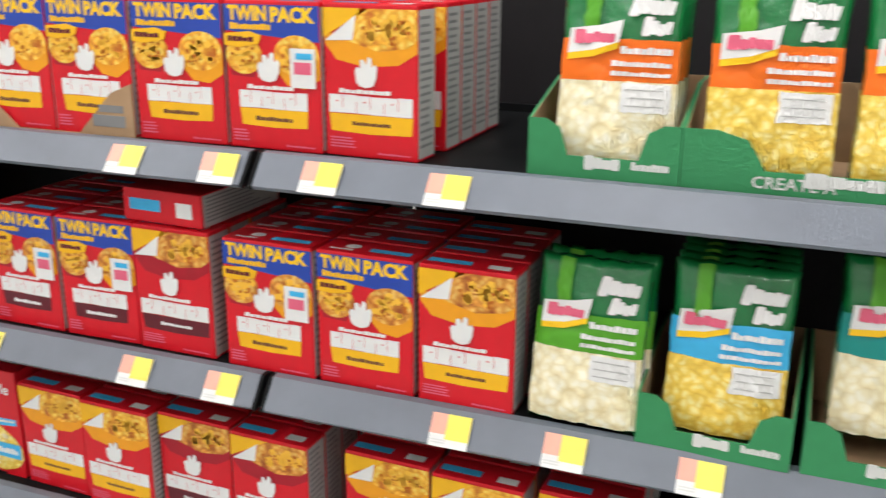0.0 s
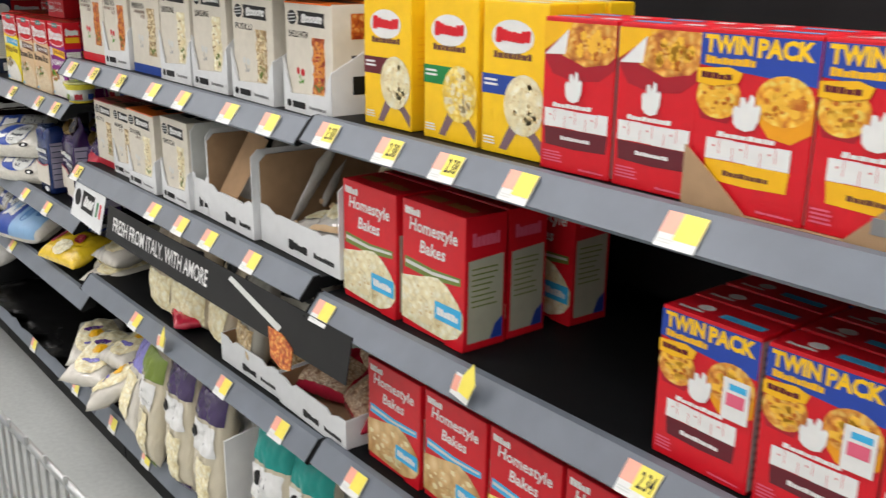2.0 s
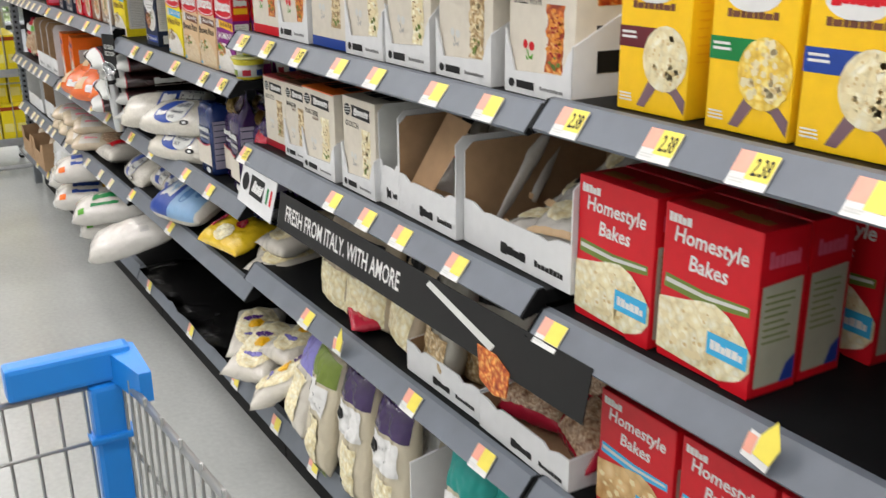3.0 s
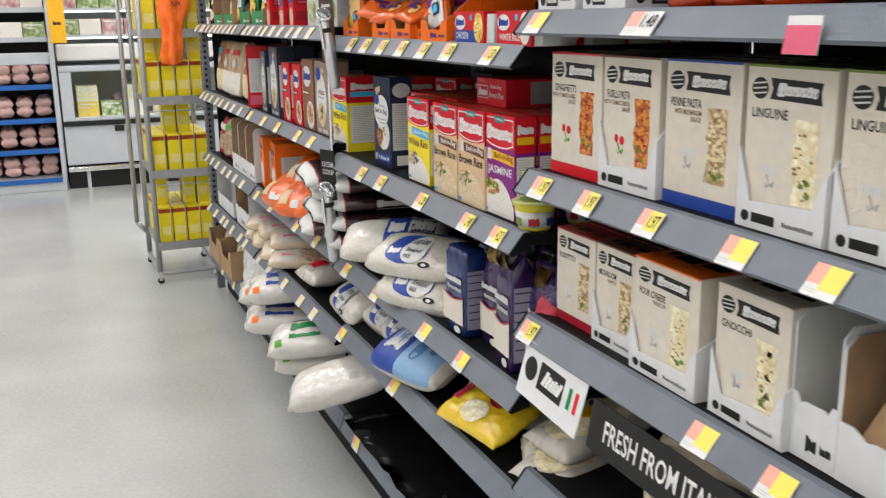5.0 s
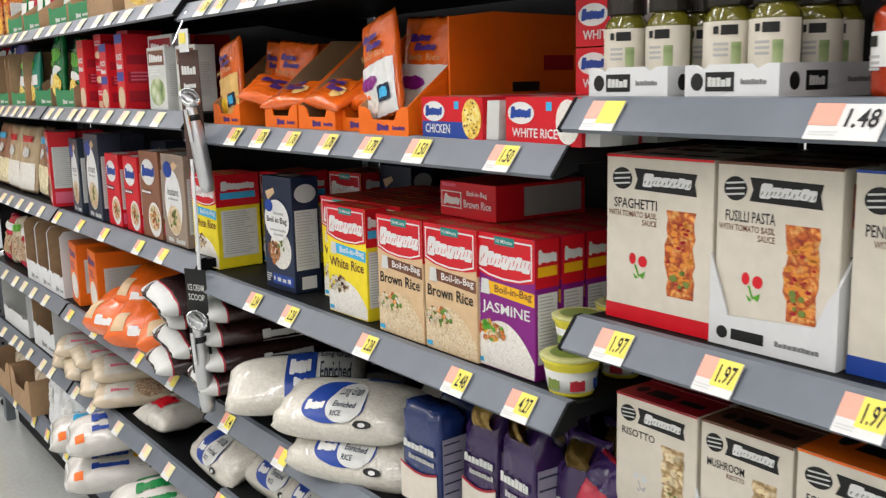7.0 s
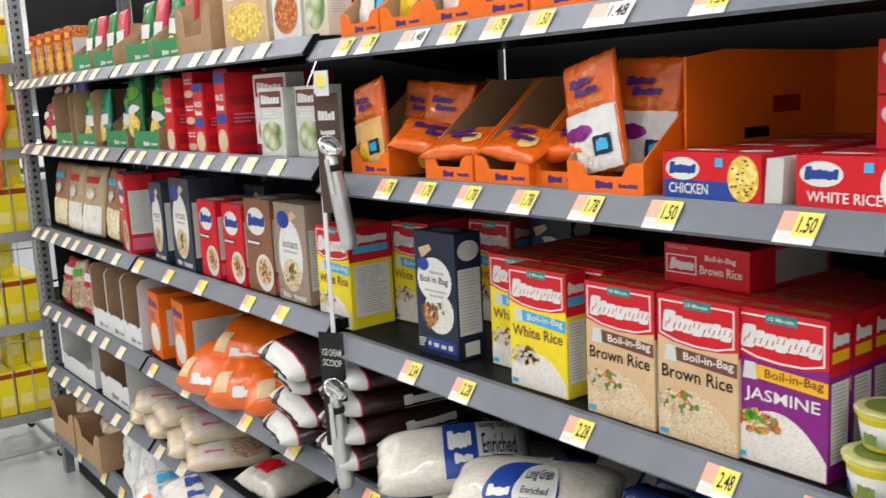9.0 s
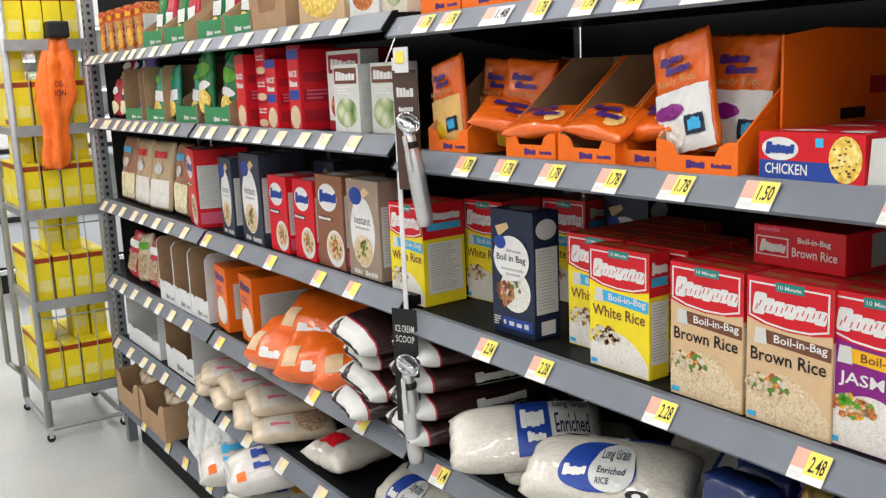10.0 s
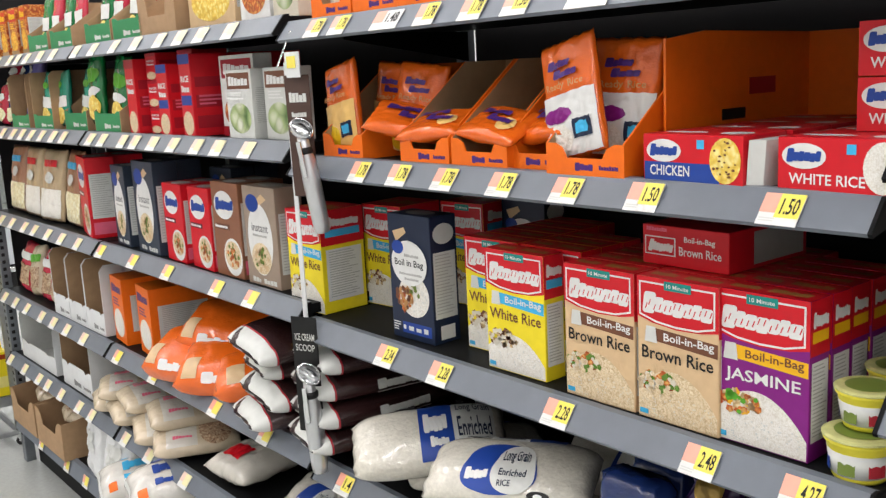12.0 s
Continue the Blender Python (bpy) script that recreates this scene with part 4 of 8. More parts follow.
def navy_box(w=0.122, d=0.064, h=0.24, title="Boil in Bag"):
    root = carton("navy_rice_box", w, d, h, NAVY, "navy blue rice box with white oval and rice picture", "rice box", "navy rice boxes")
    fm, ft, fr = face_map("front", w, d, h), face_map("top", w, d, h), face_map("right", w, d, h)
    art("food_picture", E(0.56, 0.36, 0.36, 0.17, 24), WHITERICE, root, fm, 1)
    for k, (m, n) in enumerate(((REDPASTA, 16), (ink("roast_tan", 0.5, 0.26, 0.1), 18), (BROWN, 9))):
        art("dish_piece", crumbs(0.33, 0.33, 0.19, 0.1, n, 0.05, 11 + k), m, root, fm, 3 + k)
    art("herb_piece", crumbs(0.6, 0.41, 0.16, 0.05, 9, 0.035, 15), OLIVE, root, fm, 4)
    art("grain", crumbs(0.66, 0.33, 0.22, 0.11, 50, 0.014, 16), PALEGREY, root, fm, 3)
    ov = art("white_oval", E(0.5, 0.62, 0.42, 0.18, 24), WHITE, root, fm, 6)
    text(title, 0.16, 0.58, 0.84, 0.65, BLACK, ov, fm, 7)
    art("small_print", [*bars(0.4, 0.67, 0.74, 0.695, 8, 3), *bars(0.26, 0.525, 0.8, 0.545, 14, 3), *bars(0.38, 0.485, 0.72, 0.505, 7, 4)], GREY, ov, fm, 7)
    art("round_mark", E(0.25, 0.74, 0.14, 0.055), ROYAL, root, fm, 7)
    art("wheat_picture", [(0.12, 0.86), (0.4, 0.9), (0.45, 0.86), (0.2, 0.78)], TAN, root, fm, 2)
    bp = art("cooking_panel", R(0.25, 0.05, 0.94, 0.14), ROYAL, root, fm, 1)
    for q in (R(0.4, 0.075, 0.52, 0.11), R(0.58, 0.075, 0.7, 0.105), R(0.76, 0.075, 0.86, 0.115), E(0.3, 0.095, 0.035, 0.02, 10)):
        art("symbol", q, PALEGREY, bp, fm, 2)
    art("small_print", lines(0.03, 0.05, 0.2, 0.13, 4), PALEGREY, root, fm, 1)
    art("side_oval", E(0.5, 0.86, 0.4, 0.08), PALEGREY, root, fr, 1)
    nutrition(root, fr, 0.08, 0.2, 0.92, 0.72, PALEGREY)
    art("bar_code", R(0.25, 0.03, 0.8, 0.14), WHITE, root, fr, 1)
    art("top_oval", E(0.5, 0.5, 0.3, 0.3), GREY, root, ft, 1)
    return root


def oval_box(body, w, d, h, label):
    root = carton("instant_rice_box", w, d, h, body, label, "rice box", "instant rice boxes")
    fm, ft, fr = face_map("front", w, d, h), face_map("top", w, d, h), face_map("right", w, d, h)
    ov = art("white_oval", E(0.48, 0.47, 0.38, 0.36, 28), WHITE, root, fm, 1)
    art("oval_mark", E(0.3, 0.83, 0.2, 0.09), ROYAL, root, fm, 2)
    art("wheat_mark", [(0.42, 0.86), (0.6, 0.93), (0.75, 0.88), (0.55, 0.82)], TAN, root, fm, 1)
    text("instant", 0.24, 0.55, 0.74, 0.63, LINE, ov, fm, 2)
    art("small_print", bars(0.26, 0.5, 0.7, 0.525, 8, 3), GREY, ov, fm, 2)
    art("food_picture", E(0.48, 0.28, 0.3, 0.16, 22), BROWNRICE, ov, fm, 2)
    art("food_piece", crumbs(0.48, 0.28, 0.24, 0.12, 20, 0.05, 3), TAN, ov, fm, 3)
    art("herb_piece", crumbs(0.48, 0.28, 0.24, 0.12, 9, 0.04, 5), OLIVE, ov, fm, 4)
    art("foot_mark", [*bars(0.15, 0.03, 0.4, 0.08, 3, 2), *bars(0.5, 0.03, 0.9, 0.08, 4, 3)], PALEGREY, root, fm, 1)
    nutrition(root, fr, 0.1, 0.15, 0.9, 0.75, PALEGREY)
    art("top_oval", E(0.5, 0.5, 0.3, 0.3), GREY, root, ft, 1)
    return root


def instant_box(body, w=0.128, d=0.06, h=0.21, logo_c=None, fd=None, side=None, key="red"):
    root = carton("instant_rice_box", w, d, h, body, "%s instant rice box with round white mark and food bowl" % key, "rice box", "instant rice boxes")
    fm, ft, fr = face_map("front", w, d, h), face_map("top", w, d, h), face_map("right", w, d, h)
    o = art("round_mark", E(0.45, 0.76, 0.36, 0.15, 22), WHITE, root, fm, 1)
    art("word_mark", strokes(0.14, 0.70, 0.78, 0.84, 6, 11, 0.2), logo_c or ROYAL, o, fm, 2)
    art("name_band", R(0.05, 0.5, 0.62, 0.56), MAROON if body is RED else BROWN, root, fm, 1)
    art("small_print", bars(0.08, 0.515, 0.55, 0.545, 8, 6), WHITE, root, fm, 2)
    art("bowl", E(0.66, 0.22, 0.33, 0.2, 22), WHITE, root, fm, 1)
    art("food_picture", E(0.66, 0.24, 0.29, 0.15, 22), BROWNRICE, root, fm, 2)
    art("food_piece", crumbs(0.66, 0.24, 0.24, 0.11, 16, 0.05, 3), REDPASTA, root, fm, 3)
    art("food_piece", crumbs(0.66, 0.25, 0.24, 0.11, 10, 0.045, 8), OLIVE, root, fm, 4)
    nutrition(root, fr, 0.1, 0.25, 0.9, 0.8, PALEGREY)
    art("side_band", R(0.1, 0.05, 0.9, 0.2), PINK, root, fr, 1)
    art("top_mark", E(0.5, 0.5, 0.3, 0.4), PALEGREY, root, ft, 1)
    return root


def plain_box(body, w, d, h, label, panel=None, pic=None, mark=None, name="food_box", bottom=None, group=""):
    root = carton(name, w, d, h, body, label, "food box", group)
    fm, fr = face_map("front", w, d, h), face_map("right", w, d, h)
    if panel:
        art("title_panel", R(0.06, 0.72, 0.94, 0.95), panel, root, fm, 1)
    art("word_mark", bars(0.12, 0.77, 0.88, 0.9, 6, 5, 0.1), mark or WHITE, root, fm, 2)
    art("small_print", lines(0.15, 0.55, 0.75, 0.68, 3, 7), mark or WHITE, root, fm, 1)
    if pic:
        art("food_picture", E(0.5, 0.3, 0.42, 0.22, 22), pic, root, fm, 1)
    if bottom:
        art("bottom_band", R(0, 0, 1, 0.12), bottom, root, fm, 2)
    nutrition(root, fr, 0.12, 0.2, 0.88, 0.75, PALEGREY)
    return root


# ---- bags and pouches ----


def bag_point(u, v, w, h, d, side, seed, fat=0.5, wr=1.0):
    """A point of a filled bag: u and v run from -1 to 1."""
    t = max(0.0, 1 - abs(u) ** 2.6) ** fat * max(0.0, 1 - abs(v) ** 4.0) ** fat
    n = noise.noise(Vector((u * 1.7 + seed, v * 2.2, side * 3.1))) * 0.28 + noise.noise(Vector((u * 5 + seed, v * 6, side * 2.0))) * 0.14 * wr + noise.noise(Vector((u * 11 + seed, v * 13, side * 1.0))) * 0.05 * wr
    th = d / 2 * t * (1 + n)
    x = w / 2 * u * (1 - 0.07 * t * 0 - 0.06 * (1 - abs(v) ** 2) * 0.5) + 0.012 * w * noise.noise(Vector((v * 4 + seed, u, 5.0)))
    z = h * (v + 1) / 2 + 0.012 * h * noise.noise(Vector((u * 5 + seed, v, 9.0))) * (abs(v) ** 3)
    return Vector((x, -side * th + 0.01 * d * noise.noise(Vector((u * 3, v * 3, seed))), z))


def bag_mesh(w, h, d, seed, fat=0.5, nu=26, nv=32, wr=1.0):
    bm = bmesh.new()
    grids = []
    for side in (1, -1):
        g = [[None] * (nu + 1) for _ in range(nv + 1)]
        for j in range(nv + 1):
            for i in range(nu + 1):
                u, v = -1 + 2 * i / nu, -1 + 2 * j / nv
                if side < 0 and (i in (0, nu) or j in (0, nv)):
                    g[j][i] = grids[0][j][i]
                else:
                    g[j][i] = bm.verts.new(bag_point(u, v, w, h, d, side, seed, fat, wr))
        grids.append(g)
        for j in range(nv):
            for i in range(nu):
                q = (g[j][i], g[j][i + 1], g[j + 1][i + 1], g[j + 1][i])
                bm.faces.new(q if side > 0 else q[::-1])
    return bm


def bag_art(name, polys, mat, parent, dims, lift=0.0045):
    """Printing or lettering whose outline is bent onto the bag's skin."""
    w, h, d, seed, fat = dims
    bm = bmesh.new()
    for p in polys:
        bm.faces.new([bm.verts.new(bag_point(u, v, w, h, d, 1, seed, fat) + Vector((0, -lift, 0))) for u, v in p])
    ob = part(name, bm, mat, parent)
    return tagged(ob, kind="stuff") if len(polys) > 1 else ob


def bag_text(words, u0, v0, u1, v1, mat, parent, dims, turn=False, lift=0.005):
    """Words bent onto the bag's skin, across it or along it."""
    w, h, d, seed, fat = dims
    co, faces = letters(words)
    bm = bmesh.new()
    vs = []
    for a, b in co:
        u, v = (u0 + (u1 - u0) * (1 - b), v0 + (v1 - v0) * a) if turn else (u0 + (u1 - u0) * a, v0 + (v1 - v0) * b)
        vs.append(bm.verts.new(bag_point(u, v, w, h, d, 1, seed, fat) + Vector((0, -lift, 0))))
    for f in faces:
        try:
            bm.faces.new([vs[i] for i in f])
        except ValueError:
            pass
    return tagged(part("lettering", bm, mat, parent), kind="stuff")


def bag_patch(name, u0, v0, u1, v1, mat, parent, dims, layer=1, oval=False, n=24, label="", side=1):
    """Printing that follows the bag's skin."""
    w, h, d, seed, fat = dims
    bm = bmesh.new()
    g = []
    for j in range(n + 1):
        row = []
        for i in range(n + 1):
            a, b = -1 + 2 * i / n, -1 + 2 * j / n
            if oval:
                k = max(abs(a), abs(b))
                r = math.hypot(a, b)
                if r > 0:
                    a, b = a * k / r, b * k / r
            u, v = u0 + (u1 - u0) * (a + 1) / 2, v0 + (v1 - v0) * (b + 1) / 2
            p = bag_point(u, v, w, h, d, side, seed, fat)
            e = 0.01
            du = bag_point(u + e, v, w, h, d, side, seed, fat) - p
            dv = bag_point(u, v + e, w, h, d, side, seed, fat) - p
            nn = du.cross(dv)
            nn.normalize()
            row.append(bm.verts.new(p + nn * (0.0024 + 0.0006 * layer) * (1 if side > 0 else -1)))
        g.append(row)
    for j in range(n):
        for i in range(n):
            bm.faces.new((g[j][i], g[j][i + 1], g[j + 1][i + 1], g[j + 1][i]))
    return part(name, bm, mat, parent, label, True)


def lie(base, along, up):
    """Lays a sack with its near end at base, along one direction, label side up."""
    z = Vector(along).normalized()
    y = -Vector(up)
    y = (y - z * y.dot(z)).normalized()
    x = y.cross(z)
    m = Matrix((x, y, z)).transposed().to_4x4()
    m.translation = Vector(base)
    return m


def bag(name, label, w, h, d, mat, seed, patches, category="bag", group="", fat=0.5):
    root = thing(name, label, category, group)
    part("sack", bag_mesh(w, h, d, seed, fat), mat, root, "", True)
    dims = (w, h, d, seed, fat)
    for k, (nm, u0, v0, u1, v1, m, oval) in enumerate(patches):
        bag_patch(nm, u0, v0, u1, v1, m, root, dims, 1 + k % 4, oval)
    return root


def side_pouch(band, pic, seed, w=0.138, h=0.21, d=0.035):
    root = bag("pasta_side_pouch", "green pasta side dish pouch with food picture", w, h, d, FILM_GREEN, seed, [
        ("colour_band", -0.96, -0.08, 0.96, 0.36, band, False),
        ("food_picture", -0.96, -0.93, 0.96, -0.08, pic, False),
        ("leaf_streak", -0.6, 0.4, -0.35, 0.95, LEAF, False)], "pouch", "pasta side pouches", 0.42)
    dims = (w, h, d, seed, 0.42)
    bag_patch("info_panel", 0.1, -0.4, 0.88, -0.1, WHITE, root, dims, 4)
    for k in range(3):
        bag_art("panel_line", [R(0.18, -0.34 + 0.085 * k, 0.8, -0.325 + 0.085 * k)], GREY, root, dims, 0.0085)
    fl = bag_art("white_flag", [[(-0.86, 0.2), (-0.4, 0.24), (0.02, 0.33), (0.06, 0.56), (-0.3, 0.5), (-0.84, 0.46)]], WHITE, root, dims, 0.007)
    bag_art("flag_mark", strokes(-0.76, 0.3, -0.06, 0.45, 5, 4, 0.1), PINK, fl, dims, 0.0085)
    bag_art("flag_edge", [[(-0.86, 0.13), (-0.4, 0.17), (0.0, 0.26), (0.02, 0.33), (-0.4, 0.24), (-0.86, 0.2)]], YELLOW, root, dims, 0.007)
    bag_art("title_mark", strokes(0.12, 0.6, 0.82, 0.82, 5, 2, 0.3), WHITE, root, dims, 0.006)
    bag_art("title_mark", strokes(0.34, 0.4, 0.8, 0.6, 4, 3, 0.3), WHITE, root, dims, 0.006)
    bag_art("name_line", bars(0.05, 0.21, 0.88, 0.29, 8, 5), WHITE, root, dims, 0.006)
    bag_art("name_line", bars(-0.1, 0.08, 0.88, 0.14, 10, 6), WHITE, root, dims, 0.006)
    bag_art("name_line", bars(-0.1, -0.02, 0.88, 0.03, 10, 7), WHITE, root, dims, 0.006)
    return root


def tray_thing(name, label, w, d, hf, hb, mat, inside=None, cut=0.4, logo=None, back=True, side_h=None, steep=False, sides=None):
    """Open display tray: low cut front, sloping sides, tall back."""
    root = thing(name, label, "display tray", "")
    t = 0.003
    part("base", box(-w / 2, -d / 2, 0, w / 2, d / 2, t), inside or mat, root)
    f = [(-w / 2, 0), (w / 2, 0), (w / 2, hf), (w * 0.4, hf), (w * 0.3, hf * 0.86), (w * 0.24, hf * (1 - cut)), (-w * 0.24, hf * (1 - cut)), (-w * 0.3, hf * 0.86), (-w * 0.4, hf), (-w / 2, hf)]
    fr = part("front_wall", prism([(x, -d / 2 - t, z) for x, z in f], (0, t, 0)), mat, root)
    sh = side_h if side_h else hb
    for sx in (-w / 2 - t, w / 2):
        pts = [(sx, -d / 2 - t, 0), (sx, d / 2, 0), (sx, d / 2, sh), (sx, d * 0.1, sh), (sx, -d / 2 - t, hf)]
        if steep:
            pts = [(sx, -d / 2 - t, 0), (sx, d / 2, 0), (sx, d / 2, sh), (sx, -d / 2 + 0.012, sh), (sx, -d / 2 - t, sh * 0.92), (sx, -d / 2 - t, hf)]
        part("side_wall", prism(pts, (t, 0, 0)), sides or mat, root)
        if inside and inside is not mat:
            ix = sx + t if sx < 0 else sx
            sg = 0.0006 if sx < 0 else -0.0006
            part("inner_lining", prism([(ix, y + 0.001, z) for _, y, z in pts], (sg, 0, 0)), inside, root)
    if back:
        part("back_wall", box(-w / 2, d / 2 - t, t, w / 2, d / 2, hb), inside or mat, root)
    if logo:
        fm = face_map("front", w, d + 2 * t, hf)
        art("print_mark", strokes(0.38, 0.16, 0.62, 0.42, 4, 5), logo, fr, fm, 1)
        art("small_print", bars(0.7, 0.22, 0.95, 0.36, 8, 5), logo, fr, fm, 1)
    return root

# ---- dinner boxes, first two bays ----
Z1, Z2, Z3 = 1.202, 0.892, 0.607
for k, (x0, x1, c) in enumerate(((-1.675, -1.552, MAROON), (-1.522, -1.399, GREEN), (-1.392, -1.269, ROYAL))):
    shelve(("skillet", k), lambda: skillet_box(c, NOODLES if k == 1 else CREAMPASTA), x0, x1, Z1, 0.05, 0.9, 3)
for k, (x0, x1) in enumerate(((-1.262, -1.15), (-1.138, -1.036))):
    shelve("single_brown_narrow", lambda: dinner_single(BEEFPASTA, MAROON, 0.112), x0, x1, Z1, 0.05, 0.888, 2)
for x0, x1 in ((-1.032, -0.896), (-0.893, -0.757), (-0.75, -0.612), (-0.607, -0.469)):
    st = x0 > -0.62
    shelve(("twin_orange", st), lambda: dinner_twin(CHEDDAR, GOLD, st), x0, x1, Z1, 0.055, 0.888, 2, JIT.uniform(-1.5, 1))
shelve("single_orange", lambda: dinner_single(CHEDDAR, GOLD), -0.466, -0.338, Z1, 0.05, 0.888, 1, -3)
for k in range(4):
    shelve("single_orange", None, -0.46, -0.332, Z1, 0.05, 0.965 + k * 0.056, 1, -2)
corr = thing("cardboard_case_front", "torn brown cardboard case front with dark print", "cardboard case")
part("left_corner", prism([(-1.037, 0.884, Z1), (-0.955, 0.884, Z1), (-0.985, 0.884, Z1 + 0.025), (-1.037, 0.884, Z1 + 0.065)], (0, -0.003, 0)), CARD, corr)
rc = part("right_corner", prism([(-0.85, 0.884, Z1), (-0.754, 0.884, Z1), (-0.754, 0.884, Z1 + 0.075), (-0.79, 0.884, Z1 + 0.06), (-0.83, 0.884, Z1 + 0.02)], (0, -0.003, 0)), CARD, corr)
part("print_block", box(-0.822, 0.8802, Z1 + 0.014, -0.768, 0.8808, Z1 + 0.03), LINE, rc)
part("print_block", box(-0.81, 0.8802, Z1 + 0.034, -0.77, 0.8808, Z1 + 0.044), LINE, rc)
part("case_floor", box(-1.037, 0.884, Z1 + 0.0002, -0.754, 1.2, Z1 + 0.0007), CARD, corr)

# second shelf
for x0, x1, dp in ((-1.735, -1.577, 3), (-1.566, -1.408, 2)):
    shelve("bake_cheese", lambda: bake_box(CREAMPASTA, OLIVE, 0.158, 0.08), x0, x1, Z2, 0.08, 0.893, dp, -1.5)
shelve("bake_cheese", None, -1.545, -1.387, Z2, 0.08, 1.1, 1, -3)
for x0, x1 in ((-1.05, -0.918), (-0.912, -0.78)):
    shelve("twin_brown", lambda: dinner_twin(BEEFPASTA, MAROON, True, 0.131), x0, x1, Z2, 0.055, 0.884, 4)
shelve("single_brown", lambda: dinner_single(BEEFPASTA, MAROON), -0.776, -0.648, Z2, 0.05, 0.882, 4, -1)
for x0, x1, s in ((-0.622, -0.485, True), (-0.478, -0.341, False)):
    shelve(("twin_beef", s), lambda: dinner_twin(BEEFPASTA, GOLD, s), x0, x1, Z2, 0.055, 0.875, 4, -1)
shelve("single_beef", lambda: dinner_single(BEEFPASTA, GOLD), -0.336, -0.202, Z2, 0.05, 0.872, 4, -1)


def lying_dinner():
    r = carton("dinner_mix_box_on_side", 0.135, 0.19, 0.048, RED, "red dinner mix box lying across other boxes", "food box")
    fm, fr = face_map("front", 0.135, 0.19, 0.048), face_map("right", 0.135, 0.19, 0.048)
    art("blue_stripe", R(0.08, 0.35, 0.48, 0.7), SKY, r, fm, 1)
    art("white_panel", R(0.68, 0.25, 0.88, 0.7), WHITE, r, fm, 1)
    art("side_sheet", R(0.02, 0.03, 0.98, 0.97), GREY, r, fr, 1)
    art("small_print", lines(0.05, 0.1, 0.9, 0.9, 7, 4, 0.4), LINE, r, fr, 2)
    return r


put("lying_dinner", lying_dinner, pose(-0.722, 0.985, Z2 + 0.19, 0, 0, -3))

BISCUIT = food("baked_biscuit", (0.5, 0.26, 0.08), (0.74, 0.5, 0.22), (0.85, 0.66, 0.36), 38, 1, 0.15)
# third shelf
for k, (x0, x1) in enumerate(((-1.67, -1.515), (-1.508, -1.355))):
    shelve("bake_biscuit", lambda: bake_box(BISCUIT, SKY, 0.152, 0.09, 0.19), x0, x1, Z3, 0.09, 0.895, 3, -1)
for x0, x1 in ((-1.349, -1.2), (-1.195, -1.043)):
    shelve("bake_cheddar", lambda: bake_box(NOODLES, SKY, 0.15, 0.09, 0.19), x0, x1, Z3, 0.09, 0.895, 3, -1)
for k, x0 in enumerate((-1.035, -0.9, -0.765, -0.63, -0.45, -0.315, -0.17)):
    f = BEEFPASTA if k in (2, 3) else CHEDDAR
    shelve(("single3", f.name), lambda: dinner_single(f, MAROON if f is BEEFPASTA else GOLD, 0.128, 0.05, 0.178), x0, x0 + 0.128, Z3, 0.05, 0.888 - 0.012 * (k % 2), 4, -2)


# green pouches in trays
def knorr_tray(w=0.168):
    return tray_thing("green_pouch_tray", "green card display tray with a cut-out front", w, 0.2, 0.066, 0.1, TRAYGREEN, CARD, 0.62, PALEGREY)


pz = Z1 + 0.012
put("gtray", knorr_tray, pose(-0.112, 0.985, Z1 + 0.001, 0, 0, -1))
put("pouch_o", lambda: side_pouch(ORANGE, CREAMPASTA, 1.3), pose(-0.107, 0.912, pz, -7, 0, 0))
for k in range(2):
    put("pouch_o", None, pose(-0.105, 0.945 + k * 0.035, pz, -6, 0, 1))
wt = put("gtray_wide", lambda: knorr_tray(0.33), pose(0.142, 0.985, Z1 + 0.001, 0, 0, 0))
fmt = face_map("front", 0.33, 0.206, 0.066)
text("CREATE A", 0.22, 0.1, 0.48, 0.3, PALEGREY, wt.children[1], fmt, 2)
for k, x in enumerate((0.06, 0.215)):
    put("pouch_o2", lambda: side_pouch(ORANGE, NOODLES, 2.1), pose(x, 0.912, pz, -6, 0, k))
    put("pouch_o2", None, pose(x, 0.95, pz, -6, 0, -k))
pz = Z2 + 0.006
put("pouch_g", lambda: side_pouch(LEAF, CREAMPASTA, 4.2), pose(-0.118, 0.878, pz - 0.003, -9, 0, -3))
put("pouch_g", None, pose(-0.112, 0.905, pz, -8, 0, 0))
put("gtray", None, pose(0.04, 0.96, Z2 + 0.001, 0, 0, -2))
for k in range(4):
    put("pouch_b", lambda: side_pouch(SKY, NOODLES, 5.7), pose(0.043, 0.893 + 0.03 * k, pz + 0.006, -6, 0, -2))
put("gtray", None, pose(0.222, 0.96, Z2 + 0.001, 0, 0, 0))
for k in range(3):
    put("pouch_t", lambda: side_pouch(TEAL, CREAMPASTA, 6.4), pose(0.226, 0.905 + 0.03 * k, pz + 0.03, -8, 0, 0))

# ---- italian bay ----
ZC = [1.472, 1.193, 0.918, 0.6]
shelve("it_spag", lambda: italian_box("SPAGHETTI", ["WITH TOMATO BASIL", "SAUCE"], RED, REDPASTA, False, 0.165), -2.967, -2.802, ZC[1], 0.06, 0.896, 3, 0)
shelve("it_fus", lambda: italian_box("FUSILLI PASTA", ["WITH TOMATO BASIL", "SAUCE"], None, REDPASTA, True, 0.153, trim=BROWN), -2.797, -2.644, ZC[1], 0.06, 0.896, 3, 0)
shelve("it_pen", lambda: italian_box("PENNE PASTA", ["WITH MUSHROOM", "SAUCE"], ROYAL, MUSHROOM, False, 0.165), -2.634, -2.469, ZC[1], 0.06, 0.9, 3, 0)
